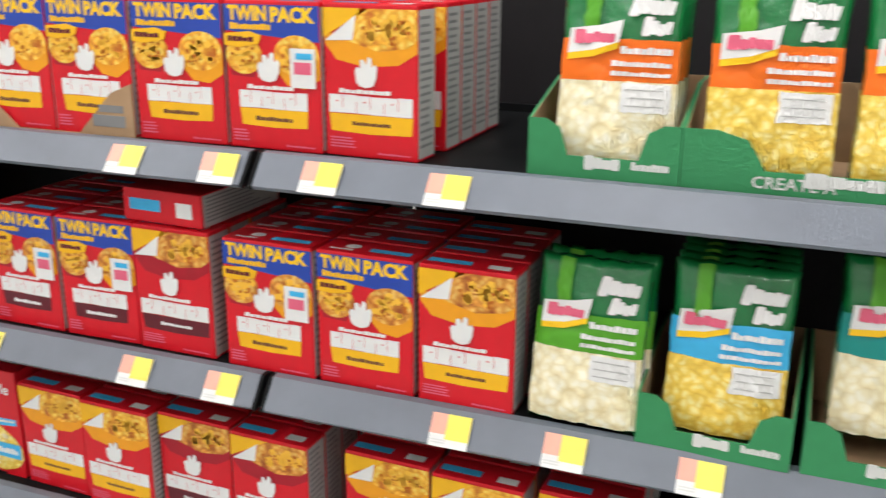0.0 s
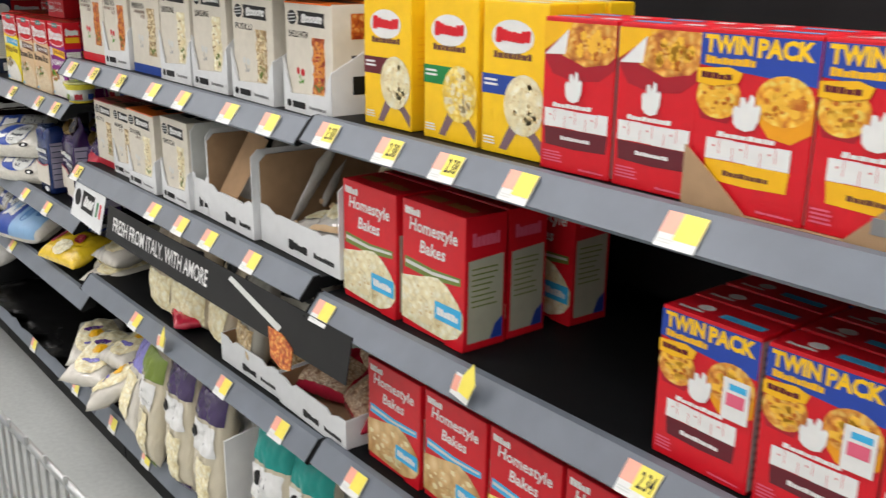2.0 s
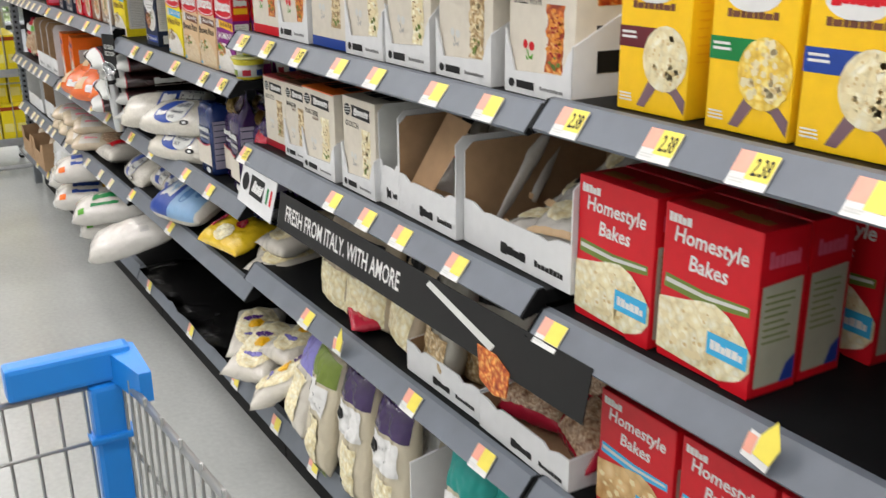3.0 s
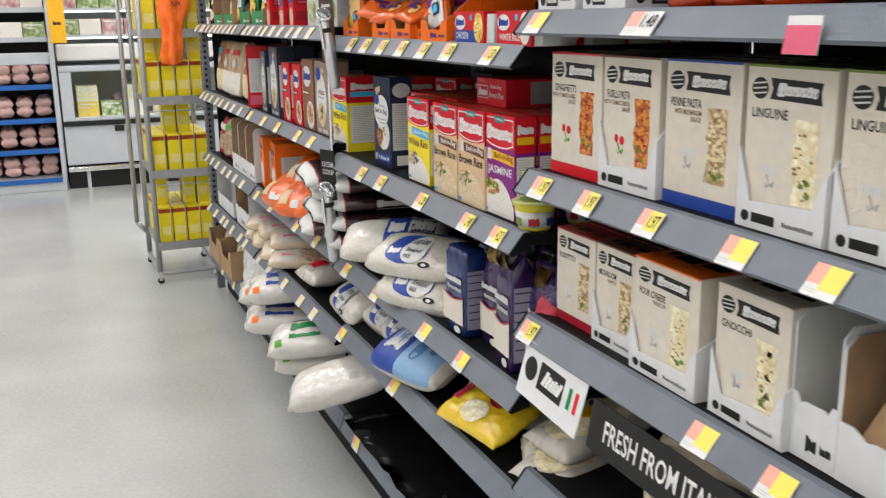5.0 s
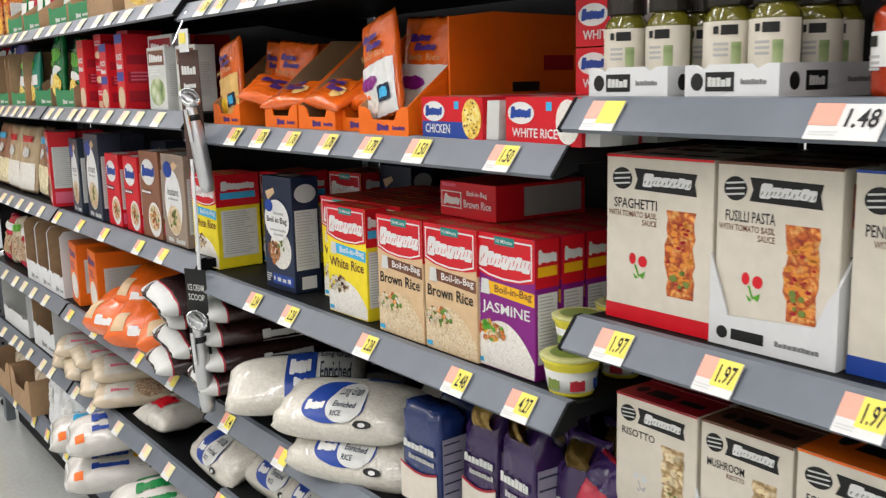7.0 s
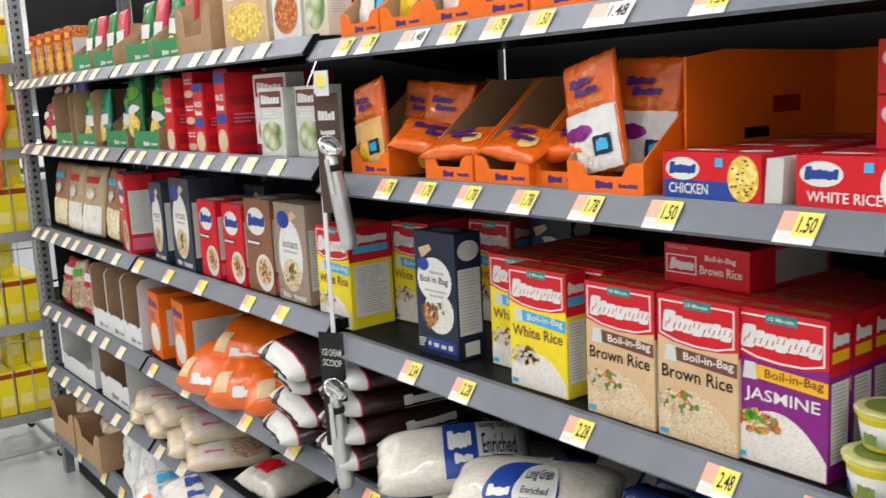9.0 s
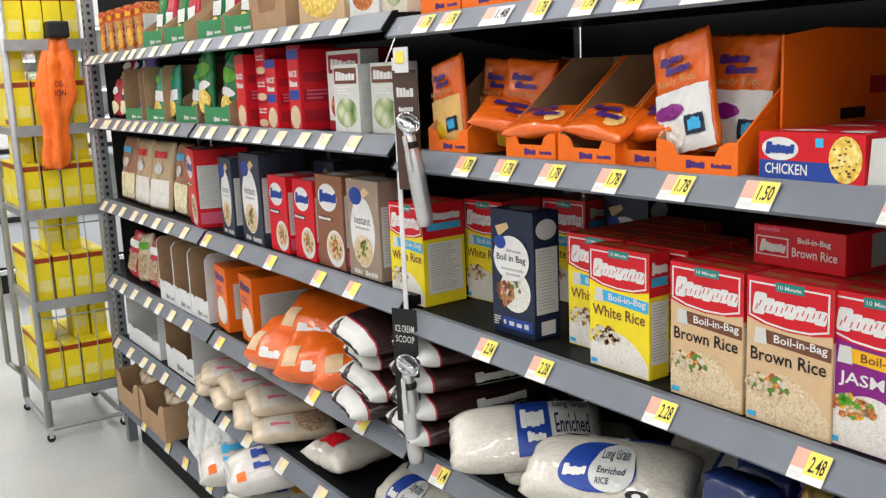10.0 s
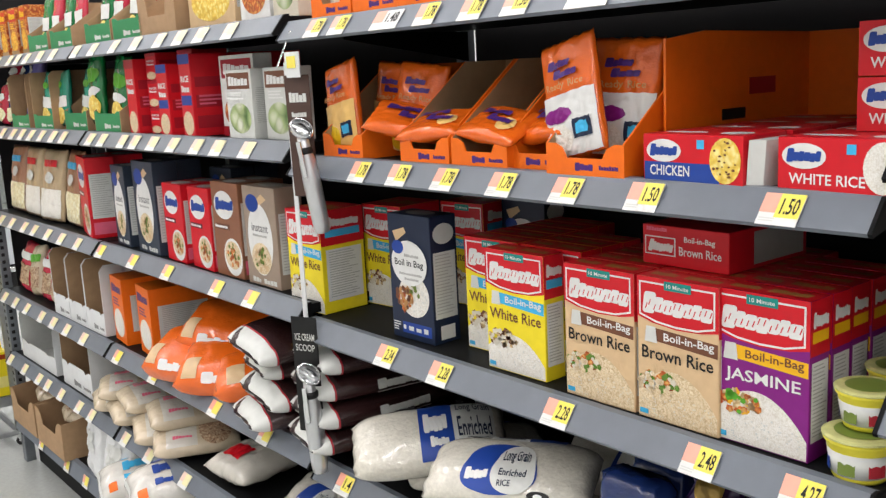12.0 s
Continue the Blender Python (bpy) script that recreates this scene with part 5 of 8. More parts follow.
for x0 in (-2.455, -2.29):
    shelve("it_green", lambda: italian_box("LINGUINE", [], None, CREAMPASTA, True, 0.155, trim=OLIVE), x0, x0 + 0.155, ZC[1], 0.06, 0.895, 4, -1)
shelve("it_green2", lambda: italian_box("FUSILLI", [], None, MUSHROOM, True, 0.165, 0.12, 0.19, trim=LEAF), -2.11, -1.945, ZC[1], 0.12, 0.893, 2, -2)
shelve("it_orange", lambda: italian_box("SHELLS WITH", [], None, REDPASTA, True, 0.16, 0.12, 0.188, trim=ORANGE), -1.91, -1.75, ZC[1], 0.12, 0.893, 2, -2)

shelve("it_r1", lambda: italian_box("RISOTTO", [], DEEPRED, MUSHROOM, False, 0.132, 0.06, 0.172, trim=DEEPRED), -2.955, -2.823, ZC[2], 0.06, 0.905, 4, 0)
shelve("it_r2", lambda: italian_box("MUSHROOM", ["RISOTTO"], None, MUSHROOM, True, 0.125, 0.06, 0.174, trim=BROWN), -2.815, -2.69, ZC[2], 0.06, 0.902, 4, 0)
shelve("it_r3", lambda: italian_box("FOUR CHEESE", ["GNOCCHI"], None, CREAMPASTA, True, 0.165, 0.13, 0.184, trim=ORANGE), -2.675, -2.51, ZC[2], 0.13, 0.885, 2, -1)
shelve("it_r4", lambda: italian_box("GNOCCHI", [], None, CREAMPASTA, True, 0.145, 0.12, 0.19), -2.48, -2.335, ZC[2], 0.12, 0.888, 2, -1)


def white_tray(w=0.15):
    return tray_thing("white_pasta_tray", "white card display tray, nearly empty", w, 0.3, 0.085, 0.19, WHITECARD, PALEGREY, 0.1, BLACK, steep=True)


wt2 = lambda: tray_thing("white_pasta_tray", "white card display tray with brown inside", 0.295, 0.3, 0.075, 0.17, WHITECARD, CARD, 0.1, BLACK, steep=True)
put("wtray", lambda: white_tray(0.075), pose(-2.292, 1.045, ZC[2] + 0.001, 0, 0, -1))
put("wtray1", lambda: tray_thing("white_pasta_tray", "white card display tray with brown inside, nearly empty", 0.205, 0.3, 0.075, 0.18, WHITECARD, CARD, 0.1, BLACK, steep=True), pose(-2.142, 1.04, ZC[2] + 0.001, 0, 0, -2))
put("wtray2", wt2, pose(-1.883, 1.045, ZC[2] + 0.001, 0, 0, -2))


def gnocchi_bag(seed):
    return bag("gnocchi_pack", "glossy white pasta pack with black name plate", 0.12, 0.19, 0.05, GLOSSFILM, seed, [
        ("food_window", -0.7, -0.7, 0.3, -0.1, CREAMPASTA, True), ("name_plate", -0.3, 0.35, 0.75, 0.68, BLACK, False), ("round_mark", -0.8, 0.35, -0.4, 0.68, BLACK, True), ("tan_band", -0.92, -0.95, 0.92, -0.86, TAN, False), ("garnish_mark", 0.3, -0.2, 0.6, 0.0, ORANGE, True)], "pasta pack", "pasta packs")


put("gn", lambda: gnocchi_bag(3.3), pose(-2.09, 0.96, ZC[2] + 0.012, -35, 0, -8))
put("gn", None, pose(-1.94, 0.915, ZC[2] + 0.03, -80, 0, -25))
put("gn", None, pose(-1.83, 0.93, ZC[2] + 0.045, -70, 0, 18))
put("gn", None, pose(-1.83, 1.0, ZC[2] + 0.085, -60, 0, -10))
for k, (x, y, z, rx, rz) in enumerate(((-2.25, 0.97, 0.02, -30, 4), (-2.24, 1.03, 0.05, -30, -5), (-2.08, 1.03, 0.05, -32, 6), (-1.9, 0.99, 0.06, -64, -14), (-1.85, 1.06, 0.1, -55, 6))):
    put("gn", None, pose(x, y, ZC[2] + z, rx, 0, rz))
flap = thing("cardboard_flap", "brown cardboard flap folded out of a display tray", "cardboard")
part("flap", prism([(-2.235, 0.9, 0.965), (-2.165, 0.9, 0.955), (-2.12, 0.965, 1.095), (-2.2, 0.965, 1.105)], (0.003, 0, 0.003)), CARD, flap)


# jars on the top shelf
def ring_patch(r, a0, a1, z0, z1, n=10):
    bm = bmesh.new()
    pr = None
    for i in range(n + 1):
        a = radians(a0 + (a1 - a0) * i / n)
        c = [bm.verts.new((r * math.cos(a), r * math.sin(a), z)) for z in (z0, z1)]
        if pr:
            bm.faces.new((pr[0], c[0], c[1], pr[1]))
        pr = c
    return bm


def jar(body, lid, label_m, h=0.117, r=0.027, red=False):
    root = thing("sauce_jar", "glass jar of red pasta sauce with white label" if red else "glass jar of green pesto with cream label", "jar", "sauce jars")
    part("glass_body", lathe([(r * 0.88, 0), (r * 0.97, 0.004), (r, 0.01), (r, h * 0.68), (r * 0.95, h * 0.735), (r * 0.8, h * 0.785), (r * 0.76, h * 0.8), (r * 0.76, h * 0.86)], 28), body, root, "", True)
    part("lid", lathe([(r * 0.84, h * 0.82), (r * 0.89, h * 0.83), (r * 0.89, h * 0.985), (r * 0.83, h)], 28), lid, root, "dark metal lid", False)
    lo, hi = (0.2, 0.68) if not red else (0.27, 0.56)
    lb = part("label", ring_patch(r + 0.0008, -178 if not red else -160, -2 if not red else -44, h * lo, h * hi, 24), label_m, root, "printed paper label", True)
    part("name_plate", ring_patch(r + 0.0014, -95 if not red else -140, -58 if not red else -118, h * (hi - 0.125), h * (hi - 0.035)), BLACK, lb)
    part("round_mark", ring_patch(r + 0.0014, -113 if not red else -155, -100 if not red else -143, h * (hi - 0.115), h * (hi - 0.045), 4), BLACK, lb)
    part("picture", ring_patch(r + 0.0014, -72 if not red else -92, -50 if not red else -66, h * (lo + 0.05), h * (hi - 0.19), 6), BLACK if red else GREENS, lb)
    for k in range(3):
        part("print_line", ring_patch(r + 0.0014, -112 if not red else -150, -78 if not red else -112, h * (hi - 0.22 - 0.05 * k), h * (hi - 0.195 - 0.05 * k), 4), GREY, lb)
    return root


PESTO = material("pesto_glass", (0.13, 0.115, 0.012), 0.12, 0, 0.25, 60, 0, 0.6)
SAUCE = material("sauce_glass", (0.33, 0.03, 0.006), 0.14, 0, 0.3, 60, 0, 0.2)
DARKLID = material("dark_lid", (0.03, 0.025, 0.02), 0.35, 0.4, 0.1, 30)
for x0, x1 in ((-2.973, -2.855), (-2.824, -2.71)):
    tr = put(("jtray", x0), lambda: tray_thing("jar_tray", "low white card tray holding jars", x1 - x0, 0.2, 0.037, 0.037, WHITECARD, None, 0.0, None), pose((x0 + x1) / 2, 0.975, ZC[0] + 0.001))
    for face, wd, dp in (("front", x1 - x0, 0.206), ("right", x1 - x0 + 0.006, 0.2)):
        fm = face_map(face, wd, dp, 0.037)
        k = 1 if face == "front" else 0.62
        art("round_mark", E(0.12, 0.5, 0.075 * k, 0.26), BLACK, tr.children[1], fm, 1)
        art("name_plate", R(0.22, 0.22, 0.22 + 0.33 * k, 0.78), BLACK, tr.children[1], fm, 1)
        art("plate_mark", bars(0.25, 0.36, 0.19 + 0.33 * k, 0.64, 5, 3), PALEGREY, tr.children[1], fm, 2)
        art("small_print", bars(0.62, 0.42, 0.9, 0.58, 10), LINE, tr.children[1], fm, 1)
for x, y, r in ((-2.946, 0.907, 6), (-2.882, 0.91, -6), (-2.796, 0.907, 10), (-2.738, 0.909, -4), (-2.742, 0.992, 5), (-2.94, 0.975, 0), (-2.885, 0.97, 20), (-2.795, 0.972, 0), (-2.8, 1.035, 0), (-2.745, 1.04, 0)):
    put("pesto", lambda: jar(PESTO, DARKLID, CREAM), pose(x, y, ZC[0] + 0.0045, 0, 0, r + 14))
for x, y in ((-2.583, 0.912), (-2.49, 0.917), (-2.395, 0.915), (-2.57, 1.01), (-2.475, 1.01)):
    put("sauce", lambda: jar(SAUCE, DARKLID, WHITE, 0.112, 0.043, True), pose(x, y, ZC[0] + 0.001, 0, 0, JIT.uniform(-4, 4)))

# signs on the third shelf edge
sg = thing("hanging_brand_sign", "white plastic shelf sign with black plate", "sign")
part("plate", box(-0.105, -0.001, -0.05, 0.105, 0.001, 0.05), WHITECARD, sg)
fms = lambda u, v, o: Vector(((u - 0.5) * 0.21, -0.0012 - o, (v - 0.5) * 0.1))
art("round_mark", E(0.16, 0.55, 0.1, 0.22), BLACK, sg, fms, 1)
pl = art("name_plate", R(0.3, 0.3, 0.7, 0.8), BLACK, sg, fms, 1)
art("word_mark", bars(0.36, 0.42, 0.65, 0.7, 6, 6, 0.2), WHITE, pl, fms, 2)
art("flag", R(0.78, 0.35, 0.83, 0.72), GREEN, sg, fms, 1)
art("flag", R(0.88, 0.35, 0.93, 0.72), RED, sg, fms, 1)
sg.matrix_basis = pose(-2.826, 0.822, 0.838, -14, 3, 0)
bn = thing("hanging_banner", "black shelf banner with white lettering and a fork picture", "sign")
part("banner", box(-0.54, -0.001, -0.042, 0.54, 0.001, 0.04), BLACK, bn)
fmb = lambda u, v, o: Vector(((u - 0.5) * 1.08, -0.0012 - o, (v - 0.5) * 0.082))
text("FRESH FROM ITALY. WITH AMORE", 0.04, 0.28, 0.52, 0.72, WHITE, bn, fmb, 2)
art("fork_picture", [(0.6, 0.78), (0.61, 0.9), (0.8, 0.4), (0.79, 0.25)], PALEGREY, bn, fmb, 1)
fk = part("fork_cutout", prism([(0.28, -0.0012, -0.02), (0.33, -0.0012, -0.02), (0.37, -0.0012, -0.035), (0.372, -0.0012, -0.075), (0.34, -0.0012, -0.082), (0.3, -0.0012, -0.07)], (0, -0.002, 0)), REDPASTA, bn, "orange pasta picture on the fork")
bn.matrix_basis = pose(-2.155, 0.823, 0.826, -10, 0, 0)

# fourth shelf: packs behind the banner
Z4 = ZC[3]


def noodle_bag(film, pic, seed, nm="pasta_bag", lb="clear bag of dry pasta", w=0.16, h=0.22, d=0.07, plate=BLACK):
    return bag(nm, lb, w, h, d, film, seed, [("food_window", -0.88, -0.9, 0.88, -0.12, pic, False), ("name_plate", -0.55, 0.5, 0.6, 0.68, plate, False), ("round_mark", -0.3, 0.04, 0.36, 0.36, PALEGREY, True)], "pasta bag", "pasta bags")


put("nb1", lambda: noodle_bag(FILM_BEIGE, CREAMPASTA, 7.1), pose(-2.6, 0.915, Z4 + 0.004, -12, 0, -5))
put("nb1", None, pose(-2.46, 0.92, Z4 + 0.004, -14, 0, 10))
put("nb1", None, pose(-2.33, 0.93, Z4 + 0.006, -22, 0, -15))
put("nbr", lambda: bag("red_pasta_pack", "red pasta pack lying down", 0.09, 0.2, 0.04, FILM_RED, 2.2, [("band", -0.8, -0.2, 0.8, 0.4, ORANGE, False)], "pasta pack"), pose(-2.4, 0.9, Z4 + 0.02, -85, 0, 70))
t4 = lambda: tray_thing("white_bag_tray", "white card tray holding bags of pasta", 0.25, 0.3, 0.062, 0.075, WHITECARD, CARD, 0.0, BLACK)
put("t4", t4, pose(-2.1, 1.04, Z4 + 0.001, 0, 0, 0))
put("t4", None, pose(-1.83, 1.03, Z4 + 0.001, 0, 0, -2))
for k, (x, r) in enumerate(((-2.16, -20), (-2.05, 15), (-2.1, 0))):
    put("nb2", lambda: noodle_bag(material("greyish_film", (0.42, 0.4, 0.34), 0.25, 0, 0.15, 25, 0.3, 0.3), MUSHROOM, 8.3), pose(x, 0.925 + 0.05 * k, Z4 + 0.006, -10, 0, r))
for k, (x, y, r, t) in enumerate(((-1.89, 0.93, -70, 15), (-1.77, 0.925, -60, -20), (-1.83, 1.03, -40, 5))):
    put("nb3", lambda: noodle_bag(FILM_RED, BEANS, 9.4, "red_pasta_bag", "glossy red bag of pasta", 0.14, 0.2, 0.07, FILM_RED), pose(x, y, Z4 + 0.03 + 0.03 * (k == 2), r, 0, t))

# base deck of the italian bay


def tall_pasta(top, seed, lb):
    r = bag("tall_pasta_bag", lb, 0.135, 0.3, 0.08, material("ivory_film", (0.62, 0.56, 0.42), 0.28, 0, 0.1, 25, 0.2, 0.3), seed, [
        ("gathered_top", -0.95, 0.55, 0.95, 0.96, top, False), ("white_panel", -0.75, 0.02, 0.75, 0.5, WHITE, False), ("food_window", -0.2, -0.85, 0.6, -0.1, CREAMPASTA, False),
        ("round_mark", -0.6, 0.2, -0.25, 0.42, BLACK, True), ("name_plate", -0.15, 0.17, 0.65, 0.42, BLACK, False), ("bottom_band", -0.93, -0.98, 0.93, -0.88, top, False)], "pasta bag", "tall pasta bags")
    return r


for k, (x, y, top, key) in enumerate(((-2.4, 0.85, FILM_PURPLE, "p"), (-2.24, 0.85, FILM_PURPLE, "p"), (-2.4, 0.95, FILM_PURPLE, "p"), (-2.24, 0.95, FILM_PURPLE, "p"), (-1.97, 0.86, TEAL, "t"), (-1.84, 0.87, TEAL, "t"), (-1.97, 0.96, TEAL, "t"), (-1.84, 0.97, TEAL, "t"))):
    put(("tallp", key), lambda: tall_pasta(top, 3.0 + k, "tall ivory pasta bag with %s gathered top" % ("purple" if key == "p" else "teal")), pose(x, y, BASE + 0.004, -6, 0, JIT.uniform(-6, 6)))
put("tallg", lambda: tall_pasta(OLIVE, 11.0, "tall ivory pasta bag with green top"), pose(-2.57, 0.84, BASE + 0.004, -8, 6, -8))
tw = thing("white_side_tray", "white card tray wall between pasta bags", "display tray")
part("side_wall", prism([(-2.125, 0.83, BASE + 0.001), (-2.125, 1.1, BASE + 0.001), (-2.125, 1.1, 0.5), (-2.125, 0.83, 0.46)], (0.004, 0, 0)), WHITECARD, tw)
part("front_wall", prism([(-2.121, 0.83, BASE + 0.001), (-1.78, 0.83, BASE + 0.001), (-1.78, 0.83, BASE + 0.06), (-2.121, 0.83, BASE + 0.06)], (0, 0.003, 0)), WHITECARD, tw)
put("lilac", lambda: bag("lilac_pasta_bag", "ivory pasta bag with lilac gathered top", 0.15, 0.28, 0.08, FILM_CLEAR, 13.0, [("lilac_top", -0.95, 0.1, 0.95, 0.95, FILM_LILAC, False), ("food_window", -0.6, -0.8, 0.6, 0.0, CREAMPASTA, False)], "pasta bag"), pose(-2.72, 0.84, BASE + 0.03, -25, 0, -12))


def pillow_pasta(seed):
    return bag("macaroni_bag", "clear macaroni bag with purple and yellow print", 0.15, 0.24, 0.065, FILM_CLEAR, seed, [
        ("food_window", -0.85, -0.85, 0.85, 0.85, CREAMPASTA, True), ("purple_band", -0.6, 0.16, 0.2, 0.36, VIOLET, True), ("yellow_disc", -0.3, -0.2, 0.35, 0.12, GOLD, True), ("lilac_lettering", -0.4, -0.5, 0.45, -0.38, FILM_LILAC, True)], "pasta bag", "macaroni bags")


for x, y, z, rx, ry, rz in ((-2.98, 0.8, BASE + 0.06, -75, 0, 35), (-2.88, 0.8, BASE + 0.05, -60, 0, -35), (-2.93, 0.87, BASE + 0.12, -80, 0, 10), (-3.12, 0.88, BASE + 0.05, -80, 0, 60)):
    put("maca", lambda: pillow_pasta(5.5), pose(x, y, z, rx, ry, rz))
for x, y, z, rx, rz in ((-2.96, 0.87, 0.575, -82, 20), (-3.08, 0.9, 0.58, -84, -25), (-2.99, 0.9, 0.63, -80, 5)):
    put("maca", None, pose(x, y, z, rx, 0, rz))
put("yelbag", lambda: bag("yellow_pasta_bag", "crumpled yellow pasta bag with red corner", 0.15, 0.26, 0.055, FILM_YELLOW, 6.6, [("red_corner", -0.9, -0.97, 0.3, -0.62, FILM_RED, False), ("pale_picture", 0.0, -0.3, 0.8, 0.4, CREAMPASTA, True), ("red_mark", -0.5, 0.1, 0.0, 0.5, DEEPRED, True)], "pasta bag"), lie((-3.4, 0.9, 0.59), (1, 0.1, 0.06), (0, -0.4, 0.9)))

# ---- rice bay ----
ZD = [1.677, 1.412, 1.07, 0.755, 0.53]
shelve("rice_deep", lambda: rice_box("white", 0.122, 0.115, 0.222), -4.325, -4.203, ZD[2], 0.115, 0.888, 1, 4)
put("rice_deep", None, pose(-4.165, 1.08, ZD[2] + 0.001, 0, 0, 6))
put("rice_deep", None, pose(-4.04, 1.2, ZD[2] + 0.001, 0, 0, 6))
shelve("navy", navy_box, -3.965, -3.843, ZD[2], 0.064, 0.9, 1, 2)
shelve("navy", None, -3.97, -3.848, ZD[2], 0.064, 1.2, 1, 2)
shelve(("rice", "white"), lambda: rice_box("white"), -3.796, -3.662, ZD[2], 0.046, 0.946, 5, 2)
shelve(("rice", "white"), None, -3.68, -3.546, ZD[2], 0.046, 0.89, 1, 1)
shelve(("rice", "white"), None, -3.655, -3.521, ZD[2], 0.046, 0.95, 3, 1)
shelve(("rice", "brown"), lambda: rice_box("brown"), -3.492, -3.358, ZD[2], 0.046, 0.881, 6, 0)
shelve(("rice", "brown"), None, -3.352, -3.218, ZD[2], 0.046, 0.881, 6, 0)
shelve(("rice", "jasmine"), lambda: rice_box("jasmine"), -3.228, -3.094, ZD[2], 0.046, 0.887, 5, 0)
put("lyingrice", rice_box_lying, pose(-3.318, 1.04, ZD[2] + 0.2085, 0, 0, -1))


def rice_cup():
    root = thing("rice_cup", "yellow and white rice cup with printed lid", "rice cup", "rice cups")
    part("cup", lathe([(0.034, 0), (0.036, 0.004), (0.044, 0.05), (0.048, 0.054), (0.048, 0.058)], 22), ink("cup_yellow", 0.75, 0.66, 0.05), root, "", True)
    part("sleeve", lathe([(0.0372, 0.008), (0.0432, 0.042)], 22), PALEGREY, root, "white printed sleeve", True)
    for k in range(6):
        part("label_band", ring_patch(0.0402 + 0.0004, -170 + k * 58, -136 + k * 58, 0.012, 0.036, 5), (ROYAL, OLIVE, DEEPRED)[k % 3], root)
    part("lid_print", lathe([(0.03, 0.0645), (0.034, 0.0648)], 22), OLIVE, root, "dark green printed lid centre")
    part("lid", lathe([(0.048, 0.0585), (0.05, 0.0595), (0.05, 0.062), (0.046, 0.064)], 22), material("lid_film", (0.6, 0.6, 0.25), 0.25, 0, 0.2, 50), root, "printed foil lid")
    return root


for x, y, z in ((-3.035, 0.9, 0), (-3.035, 0.915, 0.066), (-3.045, 1.01, 0), (-3.045, 1.01, 0.066)):
    put("cup", rice_cup, pose(x, y, ZD[2] + 0.001 + z * 0.9, 0, 0, JIT.uniform(-30, 30)) @ Matrix.Scale(0.88, 4))


# ready rice trays, first and second shelf of the rice bay
def ready_pouch(seed, colour=None, w=0.13, h=0.172, flat=False):
    dims = (w, h, 0.03 if not flat else 0.03, seed, 0.42)
    if flat:
        # a gold oval painted on as the highlight of the glossy film
        pt = [("foil_glint", 0.2, -0.6, 0.75, 0.1, ink("pouch_gold", 0.8, 0.5, 0.16), True)]
    else:
        pt = [("pale_fade", -0.93, -0.95, 0.93, 0.08, ink("pouch_gold", 0.8, 0.5, 0.16) if colour is GOLD else WHITE, False), ("rice_picture", -0.85, -0.93, 0.1, -0.42, FILM_YELLOW if colour is GOLD else WHITERICE, True)]
        if colour is not GOLD:
            pt.append(("colour_swoosh", -0.92, -0.4, 0.2, -0.14, colour or PURPLE, True))
    root = bag("ready_rice_pouch", "orange and white ready rice pouch%s" % (", flopped over its tray" if flat else ""), w, h, dims[2], FILM_ORANGE, seed, pt, "rice pouch", "ready rice pouches", 0.42)
    if flat:
        bag_art("word_mark", strokes(-0.62, 0.1, 0.3, 0.45, 5, 4, 0.2), VIOLET, root, dims)
        bag_art("word_mark", strokes(-0.2, -0.28, 0.55, 0.05, 5, 6, 0.2), VIOLET, root, dims)
    else:
        bag_art("word_mark", strokes(-0.5, 0.5, 0.3, 0.66, 5, 4, 0.3), VIOLET, root, dims)
        bag_art("word_mark", strokes(-0.3, 0.33, 0.5, 0.48, 4, 6, 0.3), VIOLET, root, dims)
        bg = bag_patch("time_badge", 0.18, -0.72, 0.78, -0.4, NAVY, root, dims, 4)
        bag_patch("badge_mark", 0.28, -0.66, 0.68, -0.46, SKY, bg, dims, 6)
        bag_text("Ready Rice", -0.6, 0.12, 0.72, 0.28, ink("script_tan", 0.62, 0.3, 0.1), root, dims, False, 0.007)
    return root


def ub_tray(w=0.15, hb=0.165):
    r = tray_thing("orange_rice_tray", "bright orange card display tray with notched front", w, 0.26, 0.046, hb, ORANGE, CARD, 0.45, VIOLET)
    return r


zz = ZD[1]
for key, x, w, y in (("w", -4.052, 0.128, 1.0), ("w", -3.801, 0.128, 1.0), ("w", -3.66, 0.128, 1.0), ("w", -3.55, 0.128, 1.014), ("v", -3.425, 0.14, 0.99)):
    put(("ubt", key), lambda: ub_tray(w, 0.17), pose(x, y, zz + 0.001, 0, 0, 0))
put("rp1", lambda: ready_pouch(1.1, GOLD, 0.122), pose(-4.082, 0.9, zz + 0.012, -4, -11, -4))
put("rp1", None, pose(-4.05, 0.985, zz + 0.006, -4, 7, 4))
put("rp1", None, pose(-3.945, 0.955, zz + 0.004, -9, 7, 12))
put("rp2", lambda: ready_pouch(2.2, PURPLE, 0.118), pose(-3.455, 0.885, zz + 0.026, -4, -13, -5))
put("rp2", None, pose(-3.428, 0.945, zz + 0.02, -5, 2, 8))
for x, y, rz, ry, rx in ((-3.9, 0.89, 30, 12, -58), (-3.8, 0.868, 6, -4, -66), (-3.655, 0.868, -6, 5, -64), (-3.555, 0.89, -14, -9, -56)):
    put("rp3", lambda: ready_pouch(3.9, TAN, 0.155, 0.09, True), pose(x, y, zz + 0.046, rx, ry, rz))
pnl = thing("orange_case_side", "large orange card case side standing on the shelf", "cardboard case")
part("panel", prism([(-3.342, 0.93, zz + 0.001), (-3.342, 1.3, zz + 0.001), (-3.342, 1.3, zz + 0.19), (-3.342, 1.02, zz + 0.195), (-3.342, 0.93, zz + 0.185)], (0.004, 0, 0)), ORANGE, pnl)
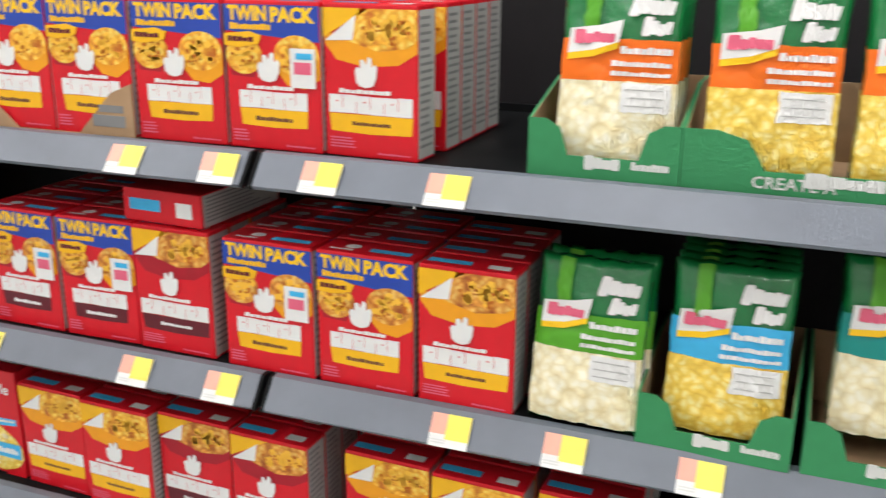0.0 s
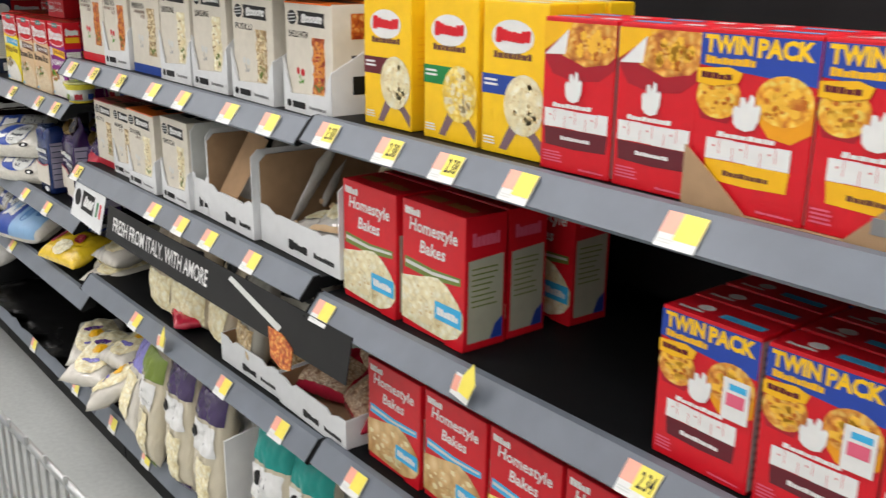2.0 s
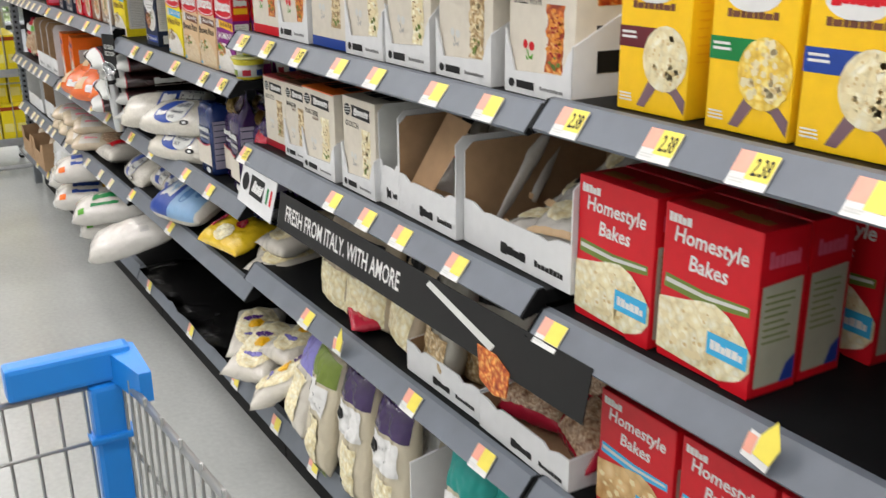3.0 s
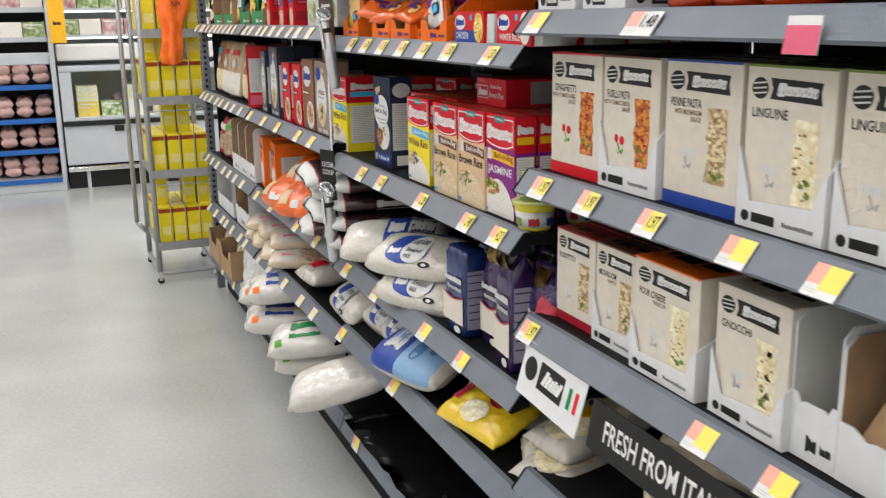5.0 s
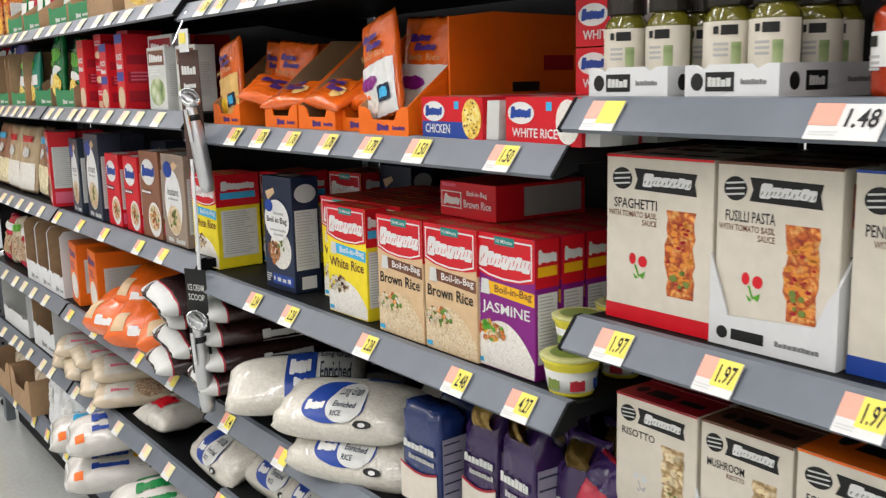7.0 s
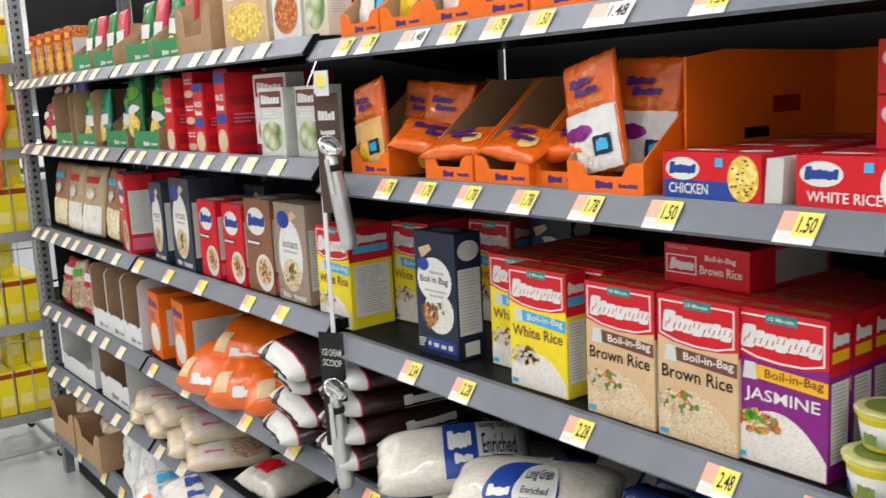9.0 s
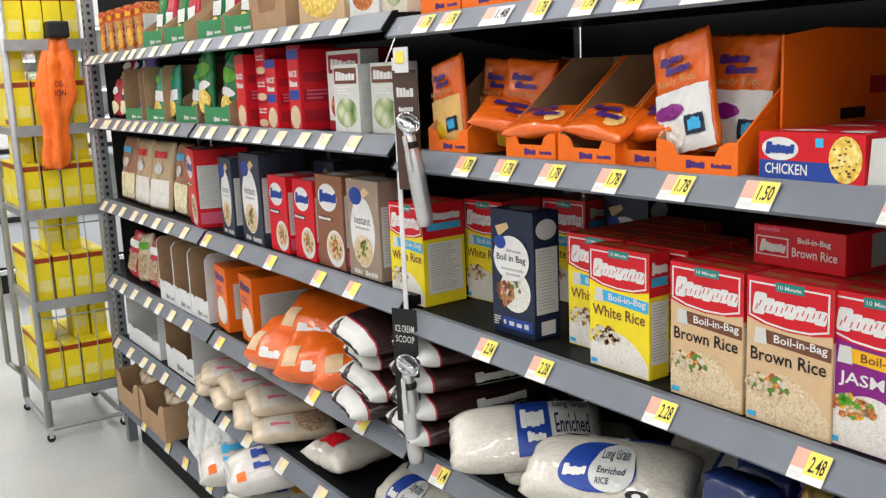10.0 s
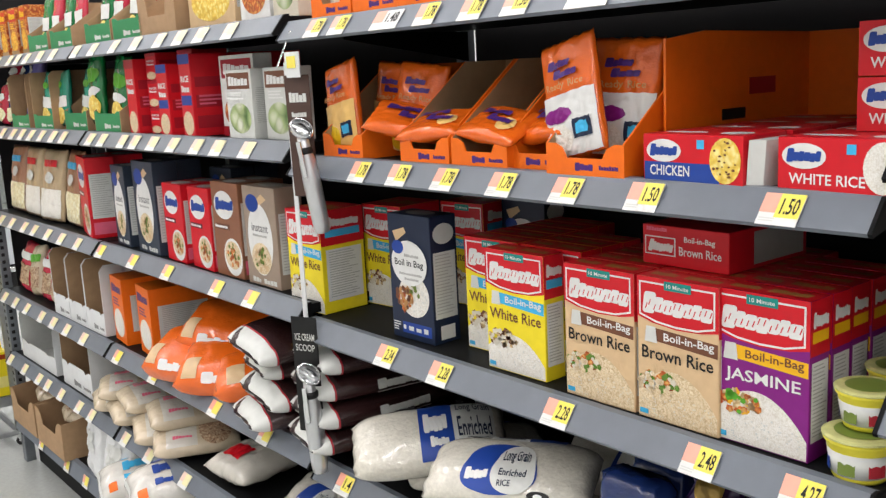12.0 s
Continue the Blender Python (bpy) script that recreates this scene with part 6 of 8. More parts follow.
part("hole", box(-3.3379, 1.06, zz + 0.066, -3.3374, 1.12, zz + 0.082), BLACK, pnl)
part("print_mark", box(-3.3379, 1.13, zz + 0.1, -3.3374, 1.2, zz + 0.125), DEEPRED, pnl)
part("back_panel", box(-3.338, 1.298, zz + 0.001, -3.13, 1.302, zz + 0.19), ORANGE, pnl)


def cup_pack(kind):
    w, d, h = 0.188, 0.09, 0.062
    root = thing("rice_cup_pack", "red twin-cup rice pack, %s" % ("chicken flavour" if kind == "CHICKEN" else "white rice"), "rice cup pack", "rice cup packs")
    part("sleeve", prism([(-w / 2 + 0.004, -d / 2, 0), (w / 2 - 0.03, -d / 2, 0), (w / 2 - 0.03, d / 2, 0), (-w / 2 + 0.004, d / 2, 0)], (0, 0, h)), RED, root)
    part("cup", prism([(w / 2 - 0.0298, -d / 2 + 0.006, 0.001), (w / 2 - 0.01, -d / 2 + 0.012, 0.001), (w / 2 - 0.006, 0, 0.001), (w / 2 - 0.01, d / 2 - 0.012, 0.001), (w / 2 - 0.0298, d / 2 - 0.006, 0.001)], (0.004, 0, h - 0.006)), PALEGREY, root, "grey plastic cup")
    fm, ft = face_map("front", w, d, h), face_map("top", w, d, h)
    if kind == "CHICKEN":
        bd = art("blue_band", R(0.03, 0.0, 0.66, 0.42), ROYAL, root, fm, 1)
        text("CHICKEN", 0.08, 0.14, 0.42, 0.36, WHITE, bd, fm, 2)
        art("rice_picture", E(0.705, 0.5, 0.122, 0.46), NOODLES, root, fm, 2)
        art("rice_piece", crumbs(0.705, 0.5, 0.1, 0.38, 22, 0.014, 4, 2.0), BROWN, root, fm, 3)
    else:
        text("WHITE RICE", 0.1, 0.14, 0.6, 0.34, WHITE, root, fm, 2)
        art("rice_picture", E(0.705, 0.5, 0.122, 0.46), WHITERICE, root, fm, 2)
    art("round_mark", E(0.2, 0.66, 0.15, 0.24), WHITE, root, fm, 2)
    art("word_mark", strokes(0.08, 0.54, 0.31, 0.8, 6, 11, 0.05), ROYAL, root, fm, 3)
    art("blue_tag", R(0.48, 0.72, 0.54, 0.9), SKY, root, fm, 2)
    art("top_oval", [E(0.25, 0.4, 0.18, 0.12), E(0.66, 0.4, 0.12, 0.2)], WHITE, root, ft, 1)
    return root


put(("cp", "c"), lambda: cup_pack("CHICKEN"), pose(-3.232, 0.905, zz + 0.001, 0, 0, -2))
put(("cp", "w"), lambda: cup_pack("WHITE"), pose(-3.095 + 0.06, 0.905, zz + 0.001, 0, 0, -3))
for k in range(3):
    put(("cp", "w" if k else "c"), None, pose(-3.225, 0.998 + k * 0.093, zz + 0.001, 0, 0, 0))
    put(("cp", "w"), None, pose(-3.03, 0.998 + k * 0.093, zz + 0.001, 0, 0, 0))
for k in range(2):
    put(("cp", "w"), None, pose(-2.985, 0.99, zz + 0.064 + k * 0.064, 0, 0, -2))
# top shelf: more orange trays
for k, x in enumerate((-4.06, -3.92, -3.785, -3.65, -3.51)):
    put(("ubt", "w"), None, pose(x, 1.0, ZD[0] + 0.001, 0, 0, 0))
    put("rp1" if k % 2 else "rp2", None, pose(x, 0.91, ZD[0] + 0.02, -10, JIT.uniform(-8, 8), 0))
    put("rp3", None, pose(x + 0.01, 0.97, ZD[0] + 0.02, -6, 0, 0))
for x in (-3.4, -3.33):
    put("redp", lambda: plain_box(RED, 0.062, 0.12, 0.16, "narrow red rice box", WHITE, None, ROYAL, "narrow_rice_box"), pose(x, 0.95, ZD[0] + 0.001))


# rice sacks: filled tubes of film, flat and puckered at both ends


def sack_point(a, v, dims, lift=0.0):
    """A point of a sack's skin: angle a round it from the label side, v from -1 to 1 along it."""
    w, h, d, seed = dims
    e = abs(v)
    half_d = d / 2 * max(0.0, 1 - e ** 4.5) ** 0.5 + 0.0025
    half_w = w / 2 * (1.0 - 0.2 * e ** 5)
    c, s = math.cos(a), math.sin(a)
    n = 1 + 0.1 * noise.noise(Vector((c * 1.2 + seed, s * 1.2, v * 2.2))) + 0.05 * noise.noise(Vector((c * 3.5, s * 3.5 + seed, v * 6)))
    n += 0.09 * e ** 6 * math.sin(11 * a + 4 * noise.noise(Vector((a, v * 3, seed))))
    x = half_w * abs(s) ** 0.72 * (1 if s > 0 else -1)
    y = half_d * n * abs(c) ** 0.72 * (1 if c > 0 else -1) * (1.0 if c > 0 else 0.72)
    z = h * (v + 1) / 2 + 0.02 * h * e ** 4 * noise.noise(Vector((a * 2.0, seed, v)))
    r = math.hypot(x, y) or 1.0
    k = 1 + lift / r
    return Vector((x * k, -y * k, z))


def sack_mesh(dims, na=44, nv=40):
    bm = bmesh.new()
    rows = []
    for j in range(nv + 1):
        t = -1 + 2 * j / nv
        v = math.copysign(abs(t) ** 0.75, t)
        rows.append([bm.verts.new(sack_point(6.28319 * i / na, v, dims)) for i in range(na)])
    for p, q in zip(rows, rows[1:]):
        for i in range(na):
            bm.faces.new((p[i], q[i], q[(i + 1) % na], p[(i + 1) % na]))
    bm.faces.new(rows[0])
    bm.faces.new(rows[-1][::-1])
    bmesh.ops.recalc_face_normals(bm, faces=bm.faces)
    return bm


def sack_patch(name, a0, a1, v0, v1, mat, parent, dims, layer=1, oval=False, n=22):
    bm = bmesh.new()
    g = []
    for j in range(n + 1):
        row = []
        for i in range(n + 1):
            p, q = -1 + 2 * i / n, -1 + 2 * j / n
            if oval:
                r, k = math.hypot(p, q), max(abs(p), abs(q))
                p, q = (p * k / r, q * k / r) if r else (p, q)
            row.append(bm.verts.new(sack_point(a0 + (a1 - a0) * (p + 1) / 2, v0 + (v1 - v0) * (q + 1) / 2, dims, 0.0009 + 0.0007 * layer)))
        g.append(row)
    for j in range(n):
        for i in range(n):
            bm.faces.new((g[j][i], g[j][i + 1], g[j + 1][i + 1], g[j + 1][i]))
    return part(name, bm, mat, parent, "", True)


def sack_print(name, polys, a0, a1, v0, v1, mat, parent, dims, layer=4):
    """Flat shapes (0 to 1 along and up) bent onto the skin, reading along the sack."""
    bm = bmesh.new()
    for p in polys:
        bm.faces.new([bm.verts.new(sack_point(a1 + (a0 - a1) * y, v0 + (v1 - v0) * x, dims, 0.0009 + 0.0007 * layer)) for x, y in p])
    return tagged(part(name, bm, mat, parent), kind="stuff")


def sack_text(words, a0, a1, v0, v1, mat, parent, dims, layer=4):
    co, faces = letters(words)
    return sack_print("lettering", [[tuple(co[i]) for i in f] for f in faces], a0, a1, v0, v1, mat, parent, dims, layer)


def rice_sack(style, seed, w=0.152, h=0.3, d=0.08):
    root = thing("rice_sack", "clear glossy sack of white rice with blue label", "rice sack", "rice sacks")
    dims = (w, h, d, seed)
    part("sack", sack_mesh(dims), RICEFILM, root, "", True)
    if style == "band":
        lb = sack_patch("blue_label", -0.75, 1.05, -0.12, 0.32, ROYAL, root, dims, 2)
        sack_print("label_mark", strokes(0.05, 0.52, 0.9, 0.8, 5, 3), -0.6, 0.9, -0.08, 0.28, WHITE, lb, dims)
        sack_print("label_mark", strokes(0.25, 0.24, 0.9, 0.46, 5, 5), -0.6, 0.9, -0.08, 0.28, WHITE, lb, dims)
        pn = sack_patch("clear_panel", -0.75, 1.05, 0.32, 0.86, PALEGREY, root, dims, 1)
        for k, wd in enumerate(("Long Grain", "Enriched", "RICE")):
            sack_text(wd, -0.6 + 0.5 * k, -0.2 + 0.5 * k, 0.38, 0.82 if k < 2 else 0.58, NAVY, pn, dims)
        sack_patch("stamp", -1.25, -0.9, -0.42, -0.1, BLACK, root, dims, 2, True)
        sack_patch("stamp_inside", -1.2, -0.95, -0.37, -0.15, PALEGREY, root, dims, 4, True)
        sack_print("small_print", bars(0, 0, 1, 1, 7, 3), -1.2, -0.95, 0.0, 0.5, NAVY, root, dims, 2)
    else:
        lb = sack_patch("blue_oval", -0.35, 1.0, -0.5, 0.42, ROYAL, root, dims, 2, True)
        sack_patch("white_inside", -0.28, 0.93, -0.12, 0.4, PALEGREY, lb, dims, 4, True)
        sack_print("label_mark", strokes(0.05, 0.2, 0.95, 0.8, 5, 3), 0.1, 0.6, -0.45, -0.14, WHITE, lb, dims, 4)
        for k, wd in enumerate(("Long Grain", "Enriched", "RICE")):
            sack_text(wd, -0.1 + 0.3 * k, 0.08 + 0.3 * k, -0.02, 0.3 if k < 2 else 0.14, NAVY, lb, dims, 6)
        sack_patch("stamp", 0.75, 1.1, 0.34, 0.6, BLACK, root, dims, 4, True)
        sack_patch("stamp_inside", 0.83, 1.02, 0.42, 0.52, WHITE, root, dims, 6, True)
        sack_patch("blue_corner", -1.15, -0.6, 0.18, 0.62, ROYAL, root, dims, 2)
        sack_patch("pale_corner", -1.15, -0.6, -0.3, 0.18, PALEGREY, root, dims, 1)
        sack_print("small_print", [*bars(0, 0.55, 1, 0.9, 6, 3), *bars(0.1, 0.1, 0.95, 0.4, 7, 5)], -1.1, -0.65, -0.26, 0.14, NAVY, root, dims, 3)
        sack_patch("stamp", -1.2, -0.85, -0.66, -0.36, BLACK, root, dims, 2, True)
    return root


Z3d = ZD[3]
for st, base, along, up in (
        ("band", (-4.0, 0.81, Z3d + 0.09), (0.58, 0.8, 0.06), (0.25, -0.4, 0.88)),
        ("oval", (-3.79, 0.84, Z3d + 0.105), (0.88, 0.46, 0.05), (0.1, -0.35, 0.93)),
        ("oval", (-3.76, 0.855, Z3d + 0.038), (0.92, 0.4, 0.0), (0.1, -0.4, 0.9)),
        ("band", (-3.72, 1.12, Z3d + 0.07), (0.95, 0.1, 0.05), (0.1, -0.6, 0.8)),
        ("oval", (-3.96, 0.9, Z3d + 0.04), (0.4, 0.9, 0.0), (0.2, -0.1, 1))):
    put(("sack", st), lambda: rice_sack(st, 4.4), lie(base, along, up))


def brown_sack(seed):
    dims = (0.19, 0.38, 0.066, seed)
    root = thing("dark_rice_sack", "dark brown rice sack with white and pink end, stacked", "rice sack", "dark rice sacks")
    part("sack", sack_mesh(dims), FILM_DARK, root, "", True)
    for k, (v0, v1, m) in enumerate(((-0.999, -0.8, PALEGREY), (-0.8, -0.78, DEEPRED))):
        sack_patch("end_print", -3.1, 3.1, v0, v1, m, root, dims, 1 + k, False, 32)
    sack_print("pale_lettering", strokes(0, 0.2, 1, 1, 8, 7, 0.0), 1.2, 1.75, -0.3, 0.34, PALEGREY, root, dims, 2)
    sack_print("underline", [R(0, 0, 1, 0.08)], 1.2, 1.85, -0.3, 0.36, PALEGREY, root, dims, 2)
    return root


for k in range(4):
    put("dsack", lambda: brown_sack(2.9), lie((-4.215 + 0.012 * (k % 2), 0.815 + 0.008 * k, 0.81 + 0.057 * k), (0.2 - 0.06 * (k % 2), 1, 0.02), (0.05, -0.06, 1)))
for k in range(4):
    put("dsack", None, lie((-4.43 + 0.035 * (k % 2), 0.79 + 0.02 * (k % 3), 0.808 + 0.056 * k), (0.2 - 0.16 * (k % 2), 1, 0.05), (0.2 * (k % 2), -0.2, 1)))


def brick_bag(film, lb, pinched):
    """Block-shaped film bag: rounded square body, folded flat or gathered at the top."""
    w, d, h = (0.108, 0.062, 0.2) if not pinched else (0.088, 0.06, 0.185)
    root = thing("brick_rice_bag", lb, "rice bag", "brick rice bags")
    bm = bmesh.new()
    n, prev = 32, None
    rows = [(0.0, 0.9, 0.86), (0.01, 1, 1), (0.2, 1, 1.04), (0.4, 1, 1.05), (0.6, 0.99, 1.04), (0.8, 0.98, 1.0), (0.92, 0.97, 0.95), (1.0, 0.9, 0.82)]
    if pinched:
        rows = rows[:6] + [(0.88, 0.96, 0.85), (0.95, 0.9, 0.5), (1.0, 0.86, 0.2), (1.06, 0.92, 0.1), (1.14, 1.0, 0.06)]
    for f, kx, ky in rows:
        ring = []
        for i in range(n):
            a = 6.28319 * i / n
            c, s = math.cos(a), math.sin(a)
            p = 0.32
            x, y = abs(c) ** p * (1 if c > 0 else -1), abs(s) ** p * (1 if s > 0 else -1)
            nz = 0.0028 * noise.noise(Vector((x * 3, y * 3, f * 9 + w * 50))) * (2.2 if f > 0.82 else 1)
            ring.append(bm.verts.new((x * w / 2 * kx + nz, y * d / 2 * ky + nz * 1.5, f * h + (0.006 * noise.noise(Vector((x * 4, y * 2, 7.0))) if f > 0.9 else 0))))
        if prev:
            for i in range(n):
                bm.faces.new((prev[i], prev[(i + 1) % n], ring[(i + 1) % n], ring[i]))
        else:
            bm.faces.new(ring[::-1])
        prev = ring
    bm.faces.new(prev)
    part("body", bm, film, root, "", True)
    film_rice = material("rice_behind_film", (0.7, 0.64, 0.54), 0.25, 0, 0.06, 60, 0.1, 0.3)
    fm = lambda u, v, o: Vector(((u - 0.5) * w * 0.97, -d / 2 * 1.06 - 0.0016 - o, v * h))
    fr = lambda u, v, o: Vector((w / 2 + 0.0026 + o, (u - 0.5) * d, v * h))
    arc = [(0.02 + 0.96 * i / 10, 0.46 - 0.05 * math.sin(3.1416 * i / 10)) for i in range(11)]
    art("rice_window", [(0.02, 0.14), (0.98, 0.14)] + arc[::-1], film_rice, root, fm, 1)
    art("red_line", arc + [(u, v + 0.022) for u, v in arc[::-1]], DEEPRED, root, fm, 2)
    art("word_mark", bars(0.12, 0.62, 0.92, 0.69, 8, 5, 0.1), PALEGREY, root, fm, 2)
    art("word_mark", bars(0.25, 0.53, 0.92, 0.575, 8, 8, 0.1), GREY, root, fm, 2)
    art("foot_mark", E(0.7, 0.07, 0.16, 0.04), PALEGREY, root, fm, 2)
    sp = art("grey_side_panel", R(0.08, 0.1, 0.92, 0.78), ink("lilac_grey", 0.33, 0.31, 0.4), root, fr, 1)
    art("print_line", lines(0.12, 0.14, 0.88, 0.74, 7, 3, 0.16), NAVY, sp, fr, 2)
    if pinched:
        tb = bmesh.new()
        g = [[tb.verts.new(((i / 6 - 0.5) * 0.045 + 0.003 * noise.noise(Vector((i, j, 1.0))), -0.012 - 0.016 * math.sin(3 * j / 5) + 0.006 * noise.noise(Vector((i * 1.3, j * 1.1, 4.0))), h * 1.1 - 0.042 * j / 5)) for i in range(7)] for j in range(6)]
        for j in range(5):
            for i in range(6):
                tb.faces.new((g[j][i], g[j][i + 1], g[j + 1][i + 1], g[j + 1][i]))
        bmesh.ops.solidify(tb, geom=tb.faces[:], thickness=0.002)
        part("gold_fold", tb, GOLDFOIL, root, "crumpled gold folded top", True)
    return root


GOLDFOIL = material("gold_foil", (0.42, 0.27, 0.06), 0.3, 0.3, 0.3, 60, 0.5)
put("bb1", lambda: brick_bag(FILM_BLUE, "blue brick-shaped rice bag standing upright", False), pose(-3.382, 0.912, Z3d + 0.002, 0, 0, 2))
put("bb1", None, pose(-3.385, 0.99, Z3d + 0.002, 0, 0, -2))
for k, (x, y, r) in enumerate(((-3.262, 0.945, 3), (-3.132, 0.912, -4), (-3.045, 0.945, 6), (-3.26, 1.02, 0), (-3.14, 1.0, 0), (-3.04, 1.02, 0))):
    put("bb2", lambda: brick_bag(FILM_PURPLE, "purple brick-shaped rice bag with gold folded top", True), pose(x, y, Z3d + 0.002, 0, 0, r) @ Matrix.Diagonal((1, 1, 1 + 0.12 * (k in (0, 1)), 1)))
put("bbr", lambda: bag("red_rice_pouch", "crumpled red and purple rice pouch", 0.1, 0.12, 0.05, FILM_RED, 3.2, [("purple_half", -0.9, 0.1, 0.9, 0.9, FILM_PURPLE, False)], "rice pouch"), pose(-3.0, 0.9, Z3d + 0.135, -25, 12, -10) @ Matrix.Scale(0.8, 4))

# fourth shelf: sacks lying along the edge
Z4d = ZD[4]
for k, x in enumerate((-4.49, -4.2, -3.96)):
    put(("sack", "oval"), None, lie((x, 0.955 + 0.02 * (k % 2), (0.505 if x < -4.21 else Z4d) + 0.05 + (0.03 if k == 2 else 0)), (1, -0.06 + 0.1 * (k % 2), 0.02), (-0.1, -0.5, 0.85)))
put(("sack", "band"), None, lie((-4.05, 1.15, Z4d + 0.05), (1, 0.05, 0), (0, -0.4, 0.9)))


def picture_sack(seed):
    dims = (0.19, 0.32, 0.09, seed)
    root = thing("pale_blue_rice_sack", "white rice sack with blue picture label", "rice sack")
    part("sack", sack_mesh(dims), FILM_CLEAR, root, "", True)
    sack_patch("pale_blue_panel", -1.5, 1.5, -0.1, 0.9, ink("pale_blue", 0.22, 0.38, 0.58), root, dims, 1)
    sack_patch("dark_blue_label", -1.45, 1.45, -0.82, -0.02, ROYAL, root, dims, 2)
    sack_patch("pale_swirl", -1.1, 0.3, -0.7, -0.2, ink("pale_blue", 0.22, 0.38, 0.58), root, dims, 3, True)
    sack_print("white_mark", strokes(0, 0.1, 1, 0.9, 5, 9), -0.7, 0.5, -0.62, -0.14, WHITE, root, dims, 5)
    sack_print("panel_ring", [E(0.3, 0.4, 0.2, 0.2), E(0.75, 0.6, 0.15, 0.18)], -0.8, 0.8, 0.1, 0.8, ink("mid_blue", 0.08, 0.2, 0.42), root, dims, 3)
    return root


put("bluesack", lambda: picture_sack(7.7), lie((-3.82, 0.88, Z4d + 0.06), (1, 0.2, 0.06), (-0.1, -0.45, 0.9)))
put(("sack", "band"), None, lie((-3.5, 1.02, Z4d + 0.058), (1, 0.1, 0), (0, -0.3, 1)))

# base deck: large sacks hanging over the edge


def big_sack(seed, c):
    dims = (0.185, 0.33, 0.105, seed)
    root = thing("large_rice_sack", "large glossy white sack of rice sagging over the shelf edge", "rice sack", "large rice sacks")
    part("sack", sack_mesh(dims), GLOSSFILM, root, "", True)
    sack_patch("end_seam", -3.1, 3.1, -0.995, -0.955, PALEGREY, root, dims, 1, False, 36)
    sack_print("small_print", lines(0.1, 0.1, 0.9, 0.9, 4, 3), 0.3, 0.8, 0.3, 0.6, GREY, root, dims, 2)
    if c is not PALEGREY:
        for k in range(3):
            sack_print("word_mark", strokes(0.05, 0.1, 0.95, 0.9, 6, 4 + k), -0.8 + 0.5 * k, -0.4 + 0.5 * k, -0.55, 0.2, c, root, dims, 2)
        sack_patch("colour_panel", -0.9, 0.2, 0.25, 0.5, GOLD if c is not GREEN else LEAF, root, dims, 2)
        sack_patch("dark_edge", -0.9, 0.9, 0.52, 0.58, NAVY, root, dims, 2)
        sack_patch("corner_print", 0.5, 1.0, -0.82, -0.66, ORANGE if c is not GREEN else LEAF, root, dims, 2)
    return root


for k, (base, along, up, c) in enumerate((
        ((-4.25, 0.69, 0.3), (0.42, 0.85, 0.3), (0.1, -0.3, 0.9), PALEGREY),
        ((-4.66, 0.72, 0.34), (0.4, 0.9, 0.1), (0.05, -0.35, 0.9), GREEN),
        ((-5.08, 0.73, 0.42), (0.3, 0.95, 0.08), (0.1, -0.3, 0.9), ROYAL),
        ((-5.1, 0.72, 0.3), (0.3, 0.95, 0.0), (0.1, -0.3, 0.9), ROYAL),
        ((-4.68, 0.74, 0.27), (0.3, 0.95, 0.0), (0, -0.3, 0.9), GREEN),
        ((-5.42, 0.76, 0.32), (0.3, 0.95, 0.05), (0.1, -0.3, 0.9), SKY))):
    put(("bsack", c.name), lambda: big_sack(1.5 + k, c), lie(base, along, up))
blk = thing("black_liner", "crumpled black plastic liner on the base deck", "plastic sheet")
bm = bmesh.new()
g = [[bm.verts.new((-4.15 + 1.05 * i / 20, 0.83 + 0.4 * j / 8, BASE + 0.012 + 0.02 * noise.noise(Vector((i * 0.7, j * 0.9, 1.0))))) for i in range(21)] for j in range(9)]
for j in range(8):
    for i in range(20):
        bm.faces.new((g[j][i], g[j][i + 1], g[j + 1][i + 1], g[j + 1][i]))
bmesh.ops.solidify(bm, geom=bm.faces[:], thickness=0.003)
part("sheet", bm, material("black_plastic", (0.012, 0.012, 0.012), 0.25, 0, 0.2, 20), blk, "", True)

# ---- hanging scoops on a clip strip at the bay joint ----


